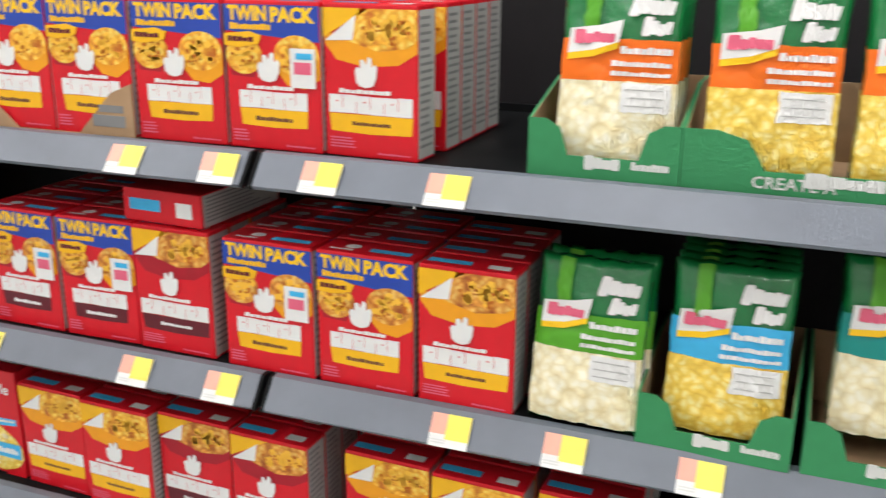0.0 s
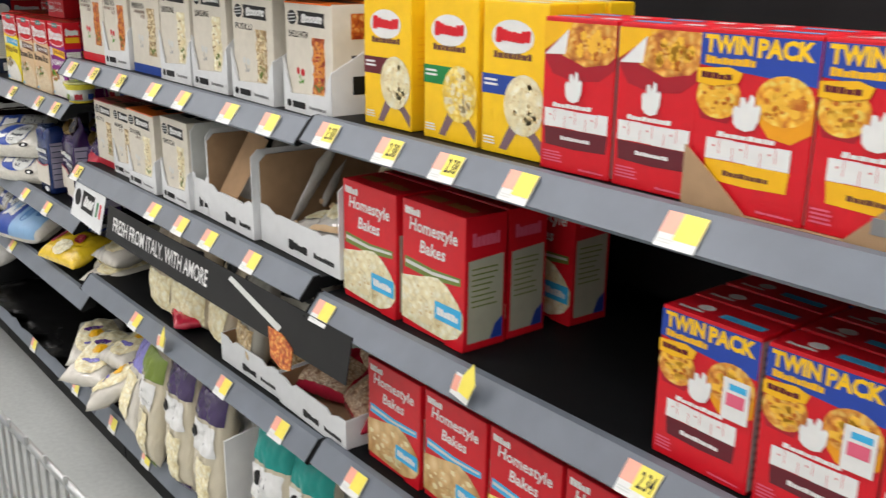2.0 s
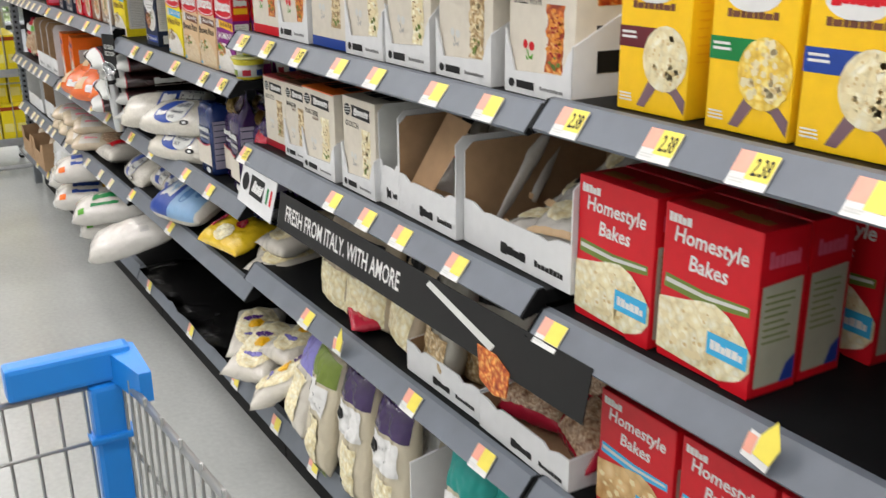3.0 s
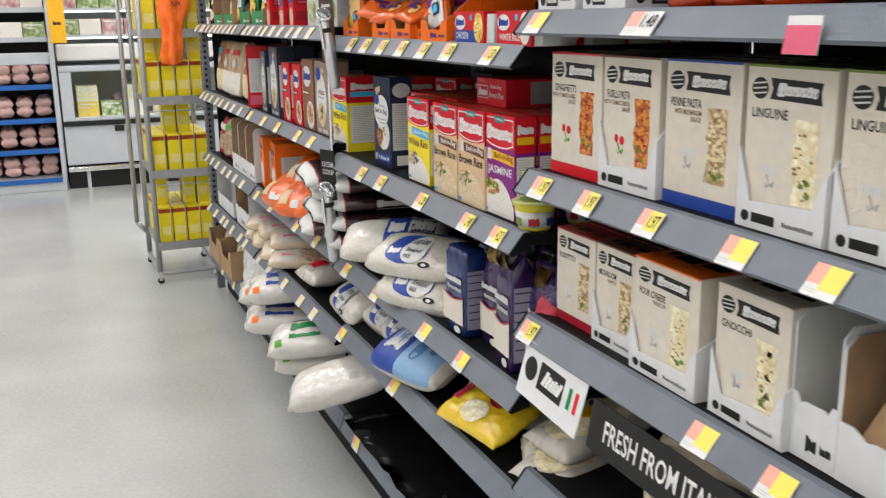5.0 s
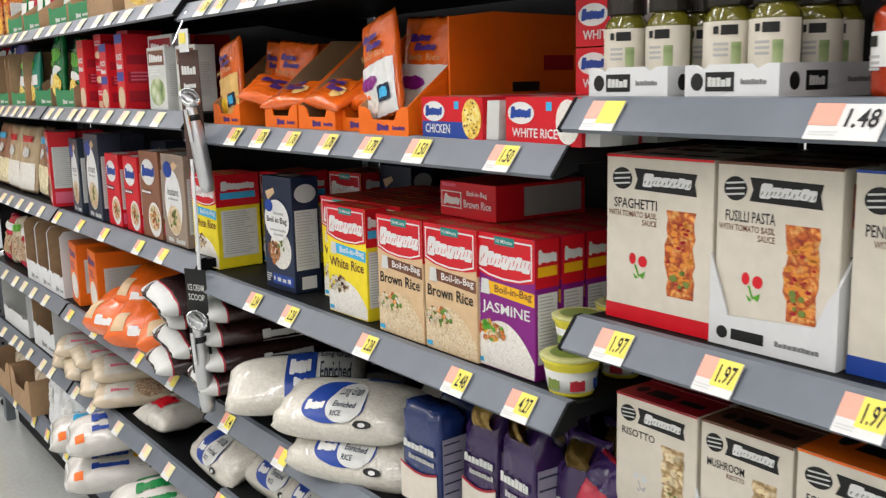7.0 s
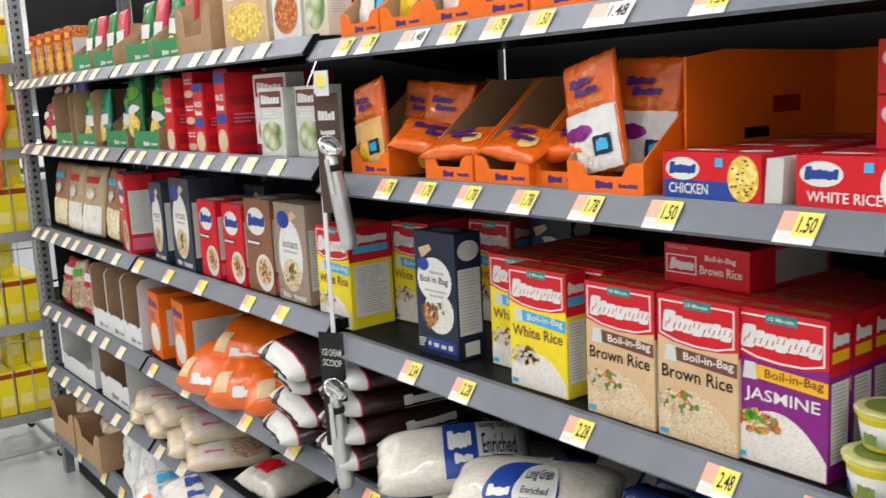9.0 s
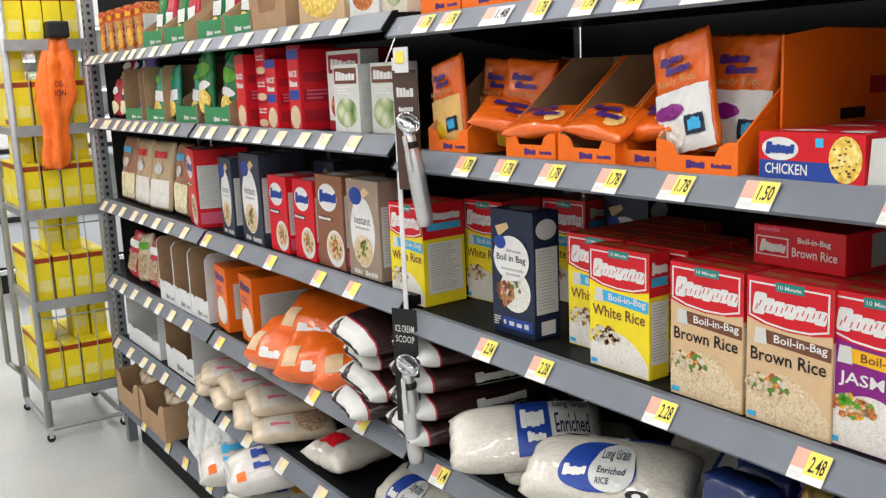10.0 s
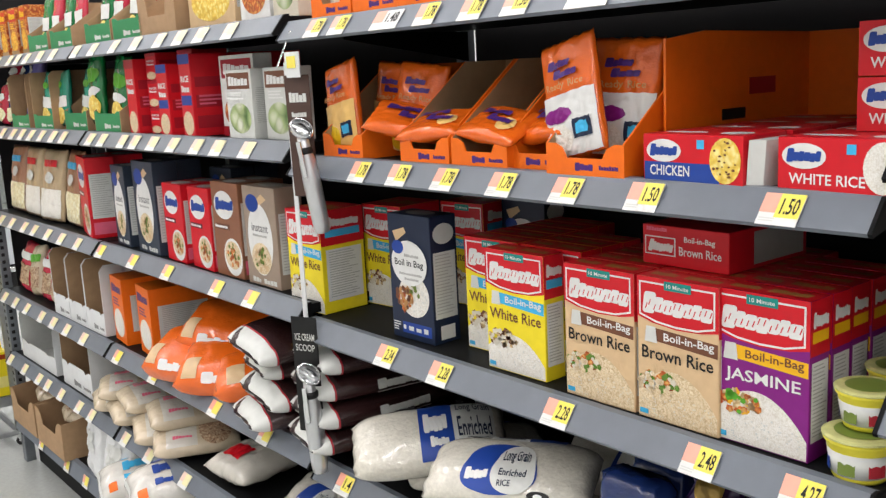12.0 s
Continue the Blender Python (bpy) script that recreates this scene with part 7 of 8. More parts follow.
def scoop(card_m, words, lean):
    root = thing("ice_cream_scoop", "chrome ice cream scoop on a printed hanging card", "kitchen tool", "ice cream scoops")
    cd = part("hang_card", box(-0.024, 0.02, -0.11, 0.024, 0.0215, 0.1, 0.001), card_m, root, "printed backing card")
    fm = lambda u, v, o: Vector(((u - 0.5) * 0.048, 0.0198 - o, -0.11 + v * 0.21))
    for k, wd in enumerate(words):
        text(wd, 0.12, 0.8 - k * 0.09, 0.88, 0.86 - k * 0.09, PALEGREY, cd, fm, 1)
    if not words:
        art("print_block", [*bars(0.15, 0.78, 0.85, 0.86, 5, 3), *bars(0.2, 0.66, 0.8, 0.7, 7, 4), *bars(0.3, 0.59, 0.7, 0.63, 5, 5)], PALEGREY, cd, fm, 1)
    tilt = Matrix.Rotation(radians(lean), 4, "Y") @ Matrix.Translation((0.012, 0, 0))
    pieces = [part("handle", lathe([(0.005, -0.175), (0.0125, -0.173), (0.0145, -0.16), (0.0158, -0.09), (0.0145, -0.05), (0.0105, -0.026), (0.0095, 0.0)], 12), SATIN, root, "", True)]
    bm = bmesh.new()
    bmesh.ops.create_uvsphere(bm, u_segments=20, v_segments=12, radius=0.02, matrix=Matrix.Translation((0.004, -0.004, 0.008)) @ Matrix.Rotation(0.7, 4, "Y") @ Matrix.Diagonal((1.15, 0.8, 0.85, 1)))
    bmesh.ops.bisect_plane(bm, geom=bm.verts[:] + bm.edges[:] + bm.faces[:], plane_co=(0.006, -0.01, 0.012), plane_no=(0.5, -0.75, 0.4), clear_outer=True)
    bmesh.ops.solidify(bm, geom=bm.faces[:], thickness=0.0016)
    pieces.append(part("bowl", bm, CHROME, root, "hollow chrome bowl", True))
    pieces.append(part("sweep_blade", tube((-0.012, -0.012, 0.02), (0.02, -0.014, 0.0), 0.0022, 6), SATIN, root))
    pieces.append(part("collar", lathe([(0.0115, -0.036), (0.0135, -0.034), (0.0135, -0.026), (0.0105, -0.024)], 20), BLACK, root, "dark collar ring", True))
    pieces.append(part("lever", box(-0.004, -0.02, -0.075, 0.004, -0.0155, -0.012, 0.001), CHROME, root))
    for o in pieces:
        o.data.transform(tilt)
    return root


CX, CY = -4.15, 0.8
put("scoop1", lambda: scoop(material("scoop_card_brown", (0.07, 0.035, 0.025), 0.5), (), -8), pose(CX + 0.04, CY, 1.462, 2, 0, 30) @ Matrix.Scale(1.12, 4))
put("scoop2", lambda: scoop(BLACK, ("ICE CREAM", "SCOOP"), -3), pose(CX - 0.01, CY, 0.965, 4, 2, 30) @ Matrix.Scale(1.22, 4))
cs = thing("clip_strip", "white plastic clip strip hanging from the shelf edge", "clip strip")
part("strip", box(CX - 0.05, CY + 0.038, 0.98, CX - 0.034, CY + 0.04, 1.6), WHITECARD, cs)
part("hook", tube((CX - 0.02, CY + 0.006, 1.59), (CX - 0.02, FRONT - 0.02, 1.66), 0.002), CHROME, cs)
part("tag_card", box(CX + 0.01, CY + 0.006, 1.57, CX + 0.062, CY + 0.008, 1.618), WHITECARD, cs)
part("yellow_tag", box(CX + 0.02, CY + 0.004, 1.588, CX + 0.05, CY + 0.0055, 1.61), ink("label_yellow", 0.9, 0.75, 0.05), cs)

# ---- last two bays ----
ZE = [1.692, 1.438, 1.098, 0.772, 0.5]
# top shelf
for k in range(5):
    put("stick", lambda: plain_box(REDPASTA, 0.075, 0.07, 0.17, "tall reddish snack box in brown tray", RED, CHEDDAR, YELLOW, "tall_snack_box", CARD), pose(-6.58 + k * 0.125, 0.94, ZE[0] + 0.001, 0, 0, JIT.uniform(-4, 4)))


def green_tray():
    return tray_thing("green_packet_tray", "green card tray holding seasoning packets", 0.2, 0.22, 0.06, 0.15, TRAYGREEN, CARD, 0.1, PALEGREY, sides=CARD)


def packet(c, seed):
    return bag("rice_packet", "small printed rice packet in a tray", 0.085, 0.17, 0.025, c, seed, [("white_panel", -0.8, -0.3, 0.8, 0.2, WHITE, False), ("food_picture", -0.8, -0.9, 0.8, -0.35, NOODLES, True)], "packet", "rice packets", 0.42)


for x in (-5.85, -5.62, -5.3, -5.08):
    put("gt", green_tray, pose(x, 0.99, ZE[0] + 0.001))
    for dx in (-0.05, 0.05):
        put(("pk", dx > 0), lambda: packet(FILM_GREEN if dx < 0 else FILM_RED, 1 + dx), pose(x + dx, 0.925, ZE[0] + 0.012, -8, JIT.uniform(-5, 5), 0))
put("cbox", lambda: tray_thing("brown_case", "opened brown cardboard case", 0.22, 0.3, 0.12, 0.2, CARD, CARD, 0.6), pose(-4.88, 1.03, ZE[0] + 0.001))
put("pbrown", lambda: plain_box(TAN, 0.22, 0.06, 0.2, "tan pasta and rice mix box with picture", BROWN, NOODLES, WHITE), pose(-4.62, 0.93, ZE[0] + 0.001, 0, 0, 2))
put("pwhite", lambda: plain_box(WHITE, 0.13, 0.06, 0.2, "white rice mix box with red picture", RED, REDPASTA, BLACK), pose(-4.41, 0.93, ZE[0] + 0.001))
put("pbeige", lambda: plain_box(BEIGE, 0.1, 0.06, 0.2, "pale rice mix box with green picture", PALEGREY, GREENS, OLIVE), pose(-4.28, 0.93, ZE[0] + 0.001))
# second shelf
for k, (x, c) in enumerate(((-6.5, FILM_RED), (-6.38, FILM_BLUE), (-6.27, FILM_LILAC), (-6.44, FILM_YELLOW))):
    put(("snack", k), lambda: bag("snack_bag", "small bright printed snack bag", 0.11, 0.16, 0.05, c, 3.0 + k, [("white_mark", -0.6, 0.1, 0.6, 0.5, WHITE, True), ("picture", -0.8, -0.85, 0.8, -0.2, CREAMPASTA, True)], "bag"), pose(x, 0.92 + 0.05 * (k == 3), ZE[1] + 0.004 + 0.01 * (k == 3), -10, 0, JIT.uniform(-8, 8)))
for k in range(3):
    put(("snack", k), None, pose(-6.47 + 0.11 * k, 0.95, ZE[1] + 0.1, -20, 4 * k, 10 - 12 * k))
for x in (-6.12, -5.86):
    put("cbox2", lambda: tray_thing("brown_green_case", "opened brown case with a green printed front", 0.2, 0.26, 0.05, 0.19, TRAYGREEN, CARD, 0.1, PALEGREY, steep=True, sides=CARD), pose(x, 1.0, ZE[1] + 0.001))
FILM_TEAL = material("teal_film", (0.02, 0.3, 0.2), 0.25, 0, 0.15, 22, 0.7, 0.35)
for k, (x, y, r) in enumerate(((-5.9, 0.9, 3), (-5.74, 0.9, -6), (-5.6, 0.93, 5))):
    put("tealp", lambda: bag("rice_packet", "teal and white rice packet in an open case", 0.1, 0.18, 0.03, FILM_TEAL, 2.4, [("white_panel", -0.9, -0.35, 0.9, 0.05, WHITE, False), ("food_picture", -0.85, -0.92, 0.85, -0.35, NOODLES, True), ("leaf_mark", -0.6, 0.35, 0.4, 0.6, LEAF, True)], "packet", "rice packets", 0.42), pose(x, y, ZE[1] + 0.012, -7, r, 0))
put("gt", None, pose(-5.6, 1.0, ZE[1] + 0.001))
for x, y, z, r in ((-5.42, 0.9, 0.02, -6), (-5.27, 0.91, 0.0, 7)):
    put("tallp", lambda: bag("tall_rice_packet", "tall bright green rice packet with orange picture", 0.11, 0.215, 0.035, FILM_GREEN, 5.2, [("leaf_band", -0.9, 0.1, 0.9, 0.5, LEAF, True), ("white_panel", -0.9, -0.3, 0.9, -0.02, WHITE, True), ("food_picture", -0.88, -0.93, 0.88, -0.25, NOODLES, True)], "packet", "rice packets", 0.42), pose(x, y, ZE[1] + 0.008 + z, -5, r, 0))
put("gt", None, pose(-5.3, 0.99, ZE[1] + 0.001))


def mix_box(c, h):
    root = carton("rice_mix_box", 0.075, 0.1, h, RED, "red rice and beans mix box with cream bowl picture", "rice box", "rice mix boxes")
    fm, fr = face_map("front", 0.075, 0.1, h), face_map("right", 0.075, 0.1, h)
    text("RICE", 0.15, 0.66, 0.85, 0.74, WHITE, root, fm, 2, bold=0.04)
    art("word_mark", bars(0.15, 0.54, 0.85, 0.62, 5, 4), WHITE, root, fm, 2)
    art("top_band", R(0.0, 0.88, 1.0, 1.0), DEEPRED if not c else ROYAL, root, fm, 1)
    if c:
        art("blue_band", R(0.05, 0.38, 0.95, 0.5), ROYAL, root, fm, 1)
    art("bowl_picture", E(0.5, 0.16, 0.44, 0.15), BROWNRICE, root, fm, 1)
    art("side_block", [R(0.1, 0.1, 0.9, 0.25), R(0.1, 0.35, 0.9, 0.5), R(0.1, 0.6, 0.9, 0.72)], DEEPRED, root, fr, 1)
    art("side_print", lines(0.18, 0.36, 0.82, 0.5, 3, 2), PINK, root, fr, 2)
    return root


for x, c, h in ((-5.09, 0, 0.2), (-4.88, 1, 0.18), (-4.74, 1, 0.2)):
    for k in range(3):
        put(("mixbox", c, h), lambda: mix_box(c, h), pose(x, 0.925 + k * 0.104, ZE[1] + 0.001, 0, 0, -4))
for k in range(6):
    put("mixlow", lambda: mix_box(0, 0.07), pose(-5.0 + 0.04 * (k > 2), 0.95 - 0.02 * (k > 2), ZE[1] + 0.001 + 0.0715 * (k % 3), 0, 0, -2) if k < 3 else pose(-4.81, 0.96, ZE[1] + 0.001 + 0.0715 * (k % 3), 0, 0, 3))
put("zat", lambda: plain_box(WHITE, 0.17, 0.05, 0.19, "white rice mix box with dark red title panel", DEEPRED, REDPASTA, WHITE, "rice_mix_box", DEEPRED), pose(-4.57, 0.95, ZE[1] + 0.001, 0, 0, 0))
for k, x in enumerate((-4.47, -4.33)):
    put("zat2", lambda: plain_box(PALEGREY, 0.12, 0.05, 0.155, "pale grey rice mix box with herb picture", BROWN, GREENS, WHITE, "rice_mix_box"), pose(x, 0.9 + 0.02 * k, ZE[1] + 0.001))
# third shelf
put("bagb", lambda: noodle_bag(material("brown_bag_film", (0.35, 0.17, 0.1), 0.3, 0, 0.2, 25, 0.2), CREAMPASTA, 3.1, "soup_mix_bag", "printed bag of rice mix standing upright", 0.2, 0.26, 0.045, SKY), pose(-6.5, 0.93, ZE[2] + 0.004, -8, 0, 0))
put("bagc", lambda: noodle_bag(material("cream_bag_film", (0.5, 0.37, 0.22), 0.3, 0, 0.15, 25, 0.2), WHITERICE, 4.1, "soup_mix_bag", "cream bag of rice with red print", 0.2, 0.26, 0.045, RED), pose(-6.27, 0.92, ZE[2] + 0.004, -8, 0, 0))
put("bagc", None, pose(-6.05, 0.915, ZE[2] + 0.004, -10, 0, 5))
put("bagb", None, pose(-5.85, 0.93, ZE[2] + 0.004, -8, 0, -5))
shelve(("inst", "big"), lambda: instant_box(RED, 0.2, 0.09, 0.255), -5.7, -5.5, ZE[2], 0.09, 0.885, 2, -12)
shelve("navy_tall", lambda: oval_box(ink("slate", 0.03, 0.042, 0.065), 0.125, 0.07, 0.24, "dark slate instant rice box with tall white oval"), -5.37, -5.245, ZE[2], 0.07, 0.89, 2, -4)
shelve("navy_tall2", lambda: oval_box(ink("slate", 0.03, 0.042, 0.065), 0.17, 0.07, 0.262, "wide slate instant rice box with tall white oval"), -5.19, -5.02, ZE[2], 0.07, 0.885, 2, -3)
shelve(("inst", "r"), lambda: instant_box(RED), -4.985, -4.857, ZE[2], 0.06, 0.886, 2, -2)
shelve(("inst", "r"), None, -4.825, -4.697, ZE[2], 0.06, 0.886, 2, -2)
shelve("navy_tall", None, -4.96, -4.835, ZE[2], 0.07, 1.02, 2, 0)
shelve(("inst", "b"), lambda: instant_box(material("print_mid_brown", (0.25, 0.1, 0.05), 0.4, 0, 0.07, 60), 0.14, 0.06, 0.232, None, VEGGIES, None, "brown"), -4.683, -4.543, ZE[2], 0.06, 0.886, 2, 0)
shelve("instg", lambda: oval_box(material("print_taupe", (0.32, 0.24, 0.18), 0.4, 0, 0.07, 60), 0.15, 0.07, 0.232, "taupe instant brown rice box with white oval"), -4.52, -4.37, ZE[2], 0.07, 0.886, 1, 0)
# fourth shelf
for k, x in enumerate((-6.5, -6.36, -6.22, -6.12)):
    put(("bn", k % 2), lambda: bag("bean_bag", "small bag of dry beans with printed band", 0.13, 0.2, 0.06, (FILM_RED, FILM_BEIGE)[k % 2], 5.0 + k, [("window", -0.8, -0.7, 0.8, 0.1, BEANS, False), ("band", -0.85, 0.3, 0.85, 0.6, (WHITE, LEAF)[k % 2], False)], "bean bag", "bean bags"), pose(x, 0.92, ZE[3] + 0.004, -12, JIT.uniform(-10, 10), 0))
for k, x in enumerate((-5.95, -5.78, -5.61)):
    put("wc", lambda: tray_thing("white_bean_case", "white case with brown inside and round marks", 0.16, 0.28, 0.075, 0.235, WHITECARD, CARD, 0.0, LINE, steep=True), pose(x, 1.02, ZE[3] + 0.001))
for k, x in enumerate((-5.42, -5.21)):
    put("ob", lambda: plain_box(ORANGE, 0.13, 0.2, 0.21, "orange parboiled rice box", ORANGE, WHITERICE, VIOLET, "orange_rice_box"), pose(x, 0.99, ZE[3] + 0.001, 0, 0, -6))


def orange_sack(seed):
    dims = (0.19, 0.31, 0.1, seed)
    root = thing("orange_rice_sack", "glossy orange rice sack lying in a heap", "rice sack", "orange rice sacks")
    part("sack", sack_mesh(dims), FILM_ORANGE, root, "", True)
    sack_patch("pale_panel", 0.1, 0.9, -0.8, -0.5, TAN, root, dims, 2)
    sack_print("word_mark", strokes(0, 0, 1, 1, 5, 4), 0.65, 1.15, -0.4, 0.4, WHITE, root, dims, 2)
    return root


for base, along, up in (((-5.05, 0.86, 0.83), (0.9, 0.3, 0.0), (0.1, -0.45, 0.88)), ((-4.86, 0.845, 0.825), (0.75, 0.6, 0.02), (0.2, -0.4, 0.88)), ((-4.98, 0.93, 0.905), (0.85, 0.4, -0.05), (0.2, -0.45, 0.88)), ((-4.7, 0.86, 0.82), (0.5, 0.85, 0.0), (0.1, -0.3, 0.9))):
    put("os", lambda: orange_sack(6.1), lie(base, along, up))
# fifth shelf
put("gcase", lambda: tray_thing("grey_white_case", "empty white case with grey inside", 0.42, 0.35, 0.07, 0.19, WHITECARD, PALEGREY, 0.0, steep=True), pose(-6.35, 1.06, ZE[4] + 0.001))
put("wc2", lambda: tray_thing("white_bean_case", "white case half full with brown dividers", 0.3, 0.35, 0.09, 0.21, WHITECARD, CARD, 0.0, LINE, steep=True), pose(-5.9, 1.06, ZE[4] + 0.001))


def beige_sack(seed):
    dims = (0.17, 0.25, 0.066, seed)
    root = thing("bean_sack", "beige sack of dry beans with red print", "bean sack", "bean sacks")
    part("sack", sack_mesh(dims), FILM_BEIGE, root, "", True)
    sack_patch("window", -1.2, 1.2, 0.05, 0.8, BEANS, root, dims, 1, True)
    sack_patch("pale_panel", -1.1, 1.1, -0.7, 0.0, FILM_CLEAR, root, dims, 1)
    sack_print("red_print", bars(0, 0.1, 1, 0.9, 6, 3), -0.6, -0.1, -0.6, -0.1, PINK, root, dims, 3)
    sack_print("red_print", bars(0, 0.1, 1, 0.9, 6, 5), 0.3, 0.55, -0.55, -0.1, PINK, root, dims, 3)
    return root


for base, along, up in (((-5.62, 0.84, 0.04), (0.3, 0.95, 0), (0, -0.2, 1)), ((-5.44, 0.83, 0.045), (0.2, 0.97, 0), (0.1, -0.25, 1)), ((-5.55, 0.84, 0.1), (0.4, 0.9, 0), (0, -0.2, 1)), ((-5.25, 0.83, 0.04), (0.35, 0.93, 0), (0.1, -0.25, 1)), ((-5.36, 0.84, 0.1), (0.15, 0.98, 0), (0.1, -0.2, 1)), ((-5.1, 0.83, 0.04), (0.4, 0.9, 0), (0, -0.25, 1)), ((-5.17, 0.85, 0.1), (0.3, 0.95, 0), (0.1, -0.2, 1))):
    put("bs", lambda: beige_sack(8.8), lie((base[0], base[1], ZE[4] + base[2]), along, up))
put("redsk", lambda: bag("red_print_sack", "milky bean sack with red corner print", 0.2, 0.28, 0.08, FILM_CLEAR, 9.1, [("red_print", -0.6, -0.7, 0.2, -0.3, RED, False)], "bean sack"), pose(-4.74, 0.87, ZE[4] + 0.045, -86, 0, 5))
# base deck, far end
for k, x in enumerate((-6.45, -6.12)):
    put("bcase", lambda: tray_thing("brown_bean_case", "brown cardboard case of bean bags", 0.3, 0.35, 0.14, 0.16, CARD, CARD, 0.4), pose(x, 1.0, BASE + 0.001))
    for dx in (-0.07, 0.06):
        put(("bn", 1), None, pose(x + dx, 0.9, BASE + 0.1, -60, 0, dx * 200))
put("wbag", lambda: bag("tall_flour_bag", "white paper bag standing upright", 0.18, 0.26, 0.1, WHITECARD, 1.9, [("grey_panel", -0.5, -0.2, 0.5, 0.4, PALEGREY, False)], "bag", "", 0.35), pose(-5.72, 0.88, BASE + 0.004, -6, 0, -8))
put("wbag", None, pose(-5.5, 0.86, BASE + 0.004, -12, 0, 8))

# ---- wheeled rack of yellow boxes beyond the shelf end ----
RX0, RX1, RY0, RY1 = -7.45, -6.915, 0.585, 0.91
rack = thing("wheeled_rack", "grey steel wheeled stock rack loaded with yellow boxes", "stock rack")
for x in (RX0, RX1):
    for y in (RY0, RY1):
        part("post", tube((x, y, 0.07), (x, y, 2.1), 0.016, 10), RACKSTEEL, rack, "", True)
        w = part("caster", tube((x - 0.009, y, 0.018), (x + 0.009, y, 0.018), 0.018, 12), BLACK, rack)
        part("fork", box(x - 0.013, y - 0.01, 0.018, x + 0.013, y + 0.01, 0.075, 0.003), CHROME, w)
RZ = (0.235, 0.645, 1.05, 1.41, 1.77)
for z in RZ:
    s = part("rack_shelf", box(RX0, RY0, z - 0.035, RX1, RY1, z - 0.003, 0.004), RACKSTEEL, rack)
    part("shelf_lip", box(RX1 + 0.0165, RY0, z - 0.04, RX1 + 0.021, RY1, z + 0.006), RACKSTEEL, s)
    part("wire_rail", tube((RX1, RY0, z + 0.36 - 0.03), (RX1, RY1, z + 0.36 - 0.03), 0.004, 6), WIRE, s)
for k in range(3):
    y = RY0 + (k + 1) * (RY1 - RY0) / 4
    part("front_wire", tube((RX1 + 0.002, y, 0.2), (RX1 + 0.002, y, 1.8), 0.0025, 6), WIRE, rack)
part("bottom_bar", tube((RX1, RY0, 0.06), (RX1, RY1, 0.06), 0.014, 8), RACKSTEEL, rack)
part("side_bar", tube((RX0, RY1, 0.06), (RX1, RY1, 0.06), 0.014, 8), RACKSTEEL, rack)
part("side_bar", tube((RX0, RY0, 0.06), (RX1, RY0, 0.06), 0.014, 8), RACKSTEEL, rack)
bm = add_tube(bmesh.new(), (RX0, RY0 - 0.01, 0.2), (RX0, RY0 - 0.06, 0.26), 0.014)
add_tube(bm, (RX0, RY0 - 0.06, 0.26), (RX0, RY0 - 0.06, 2.0), 0.014)
part("push_handle", bm, RACKSTEEL, rack, "", True)


def yellow_carton():
    root = carton("yellow_grocery_box", 0.16, 0.072, 0.2, LEMON, "bright yellow grocery box with dark red band", "box", "yellow boxes on the rack")
    for f in ("left", "right", "front"):
        fm = face_map(f, 0.16, 0.072, 0.2)
        art("red_band", R(0, 0.84, 1, 0.95), ink("brick_red", 0.35, 0.05, 0.01), root, fm, 1)
        art("pale_panel", R(0.15, 0.2, 0.85, 0.45), ink("pale_yellow", 0.85, 0.75, 0.25), root, fm, 1)
    return root


for z in RZ:
    for j in range(4):
        for i in range(3):
            put("ybox", yellow_carton, pose(RX1 - 0.095 - i * 0.17, RY0 + 0.055 + j * 0.078, z - 0.0005 + 0.0, 0, 0, JIT.uniform(-2, 2)))
    for j in range(4):
        if (j + int(z * 10)) % 3:
            put("ybox", None, pose(RX1 - 0.2, RY0 + 0.055 + j * 0.078, z + 0.2, 0, 0, JIT.uniform(-3, 3)))

# orange hanging cloth
cl = thing("hanging_orange_bag", "crumpled orange plastic bag hanging from a dark clip", "plastic bag")
bm = bmesh.new()
rings = []
keys = [(0.035, 1.78), (0.045, 1.74), (0.066, 1.66), (0.07, 1.58), (0.062, 1.5), (0.05, 1.42), (0.04, 1.36), (0.046, 1.3), (0.05, 1.25), (0.035, 1.22)]
prof = [(a[0] + (b[0] - a[0]) * k / 3, a[1] + (b[1] - a[1]) * k / 3) for a, b in zip(keys, keys[1:]) for k in range(3)]
for r, z in prof:
    row = []
    for i in range(36):
        th = 6.28319 * i / 36
        k = 1 + 0.3 * math.cos(5 * th + z * 9) + 0.4 * noise.noise(Vector((math.cos(th) * 1.5, math.sin(th) * 1.5, z * 11))) + 0.12 * noise.noise(Vector((i * 1.3, z * 30, 7)))
        row.append(bm.verts.new((0.5 * r * math.cos(th) * k - 6.9, r * math.sin(th) * k + 0.8 - (1.78 - z) * 0.12, z + 0.02 * noise.noise(Vector((i * 0.6, z * 3, 2))))))
    rings.append(row)
for a, b in zip(rings, rings[1:]):
    for i in range(36):
        bm.faces.new((a[i], a[(i + 1) % 36], b[(i + 1) % 36], b[i]))
bm.faces.new(rings[0][::-1])
bm.faces.new(rings[-1])
part("bag_body", bm, material("hanging_orange", (0.95, 0.17, 0.012), 0.32, 0, 0.25, 30, 0.8, 0.2), cl, "", True)
part("clip", box(-6.945, 0.755, 1.78, -6.86, 0.845, 1.85, 0.01), BLACK, cl, "dark clip")
fmo = lambda u, v, o: Vector((-6.845 + o, 0.735 + u * 0.09, 1.52 + v * 0.1))
text("DO", 0.25, 0.55, 0.6, 0.8, MAROON, cl, fmo, 2)
text("ION", 0.2, 0.15, 0.7, 0.42, MAROON, cl, fmo, 2)

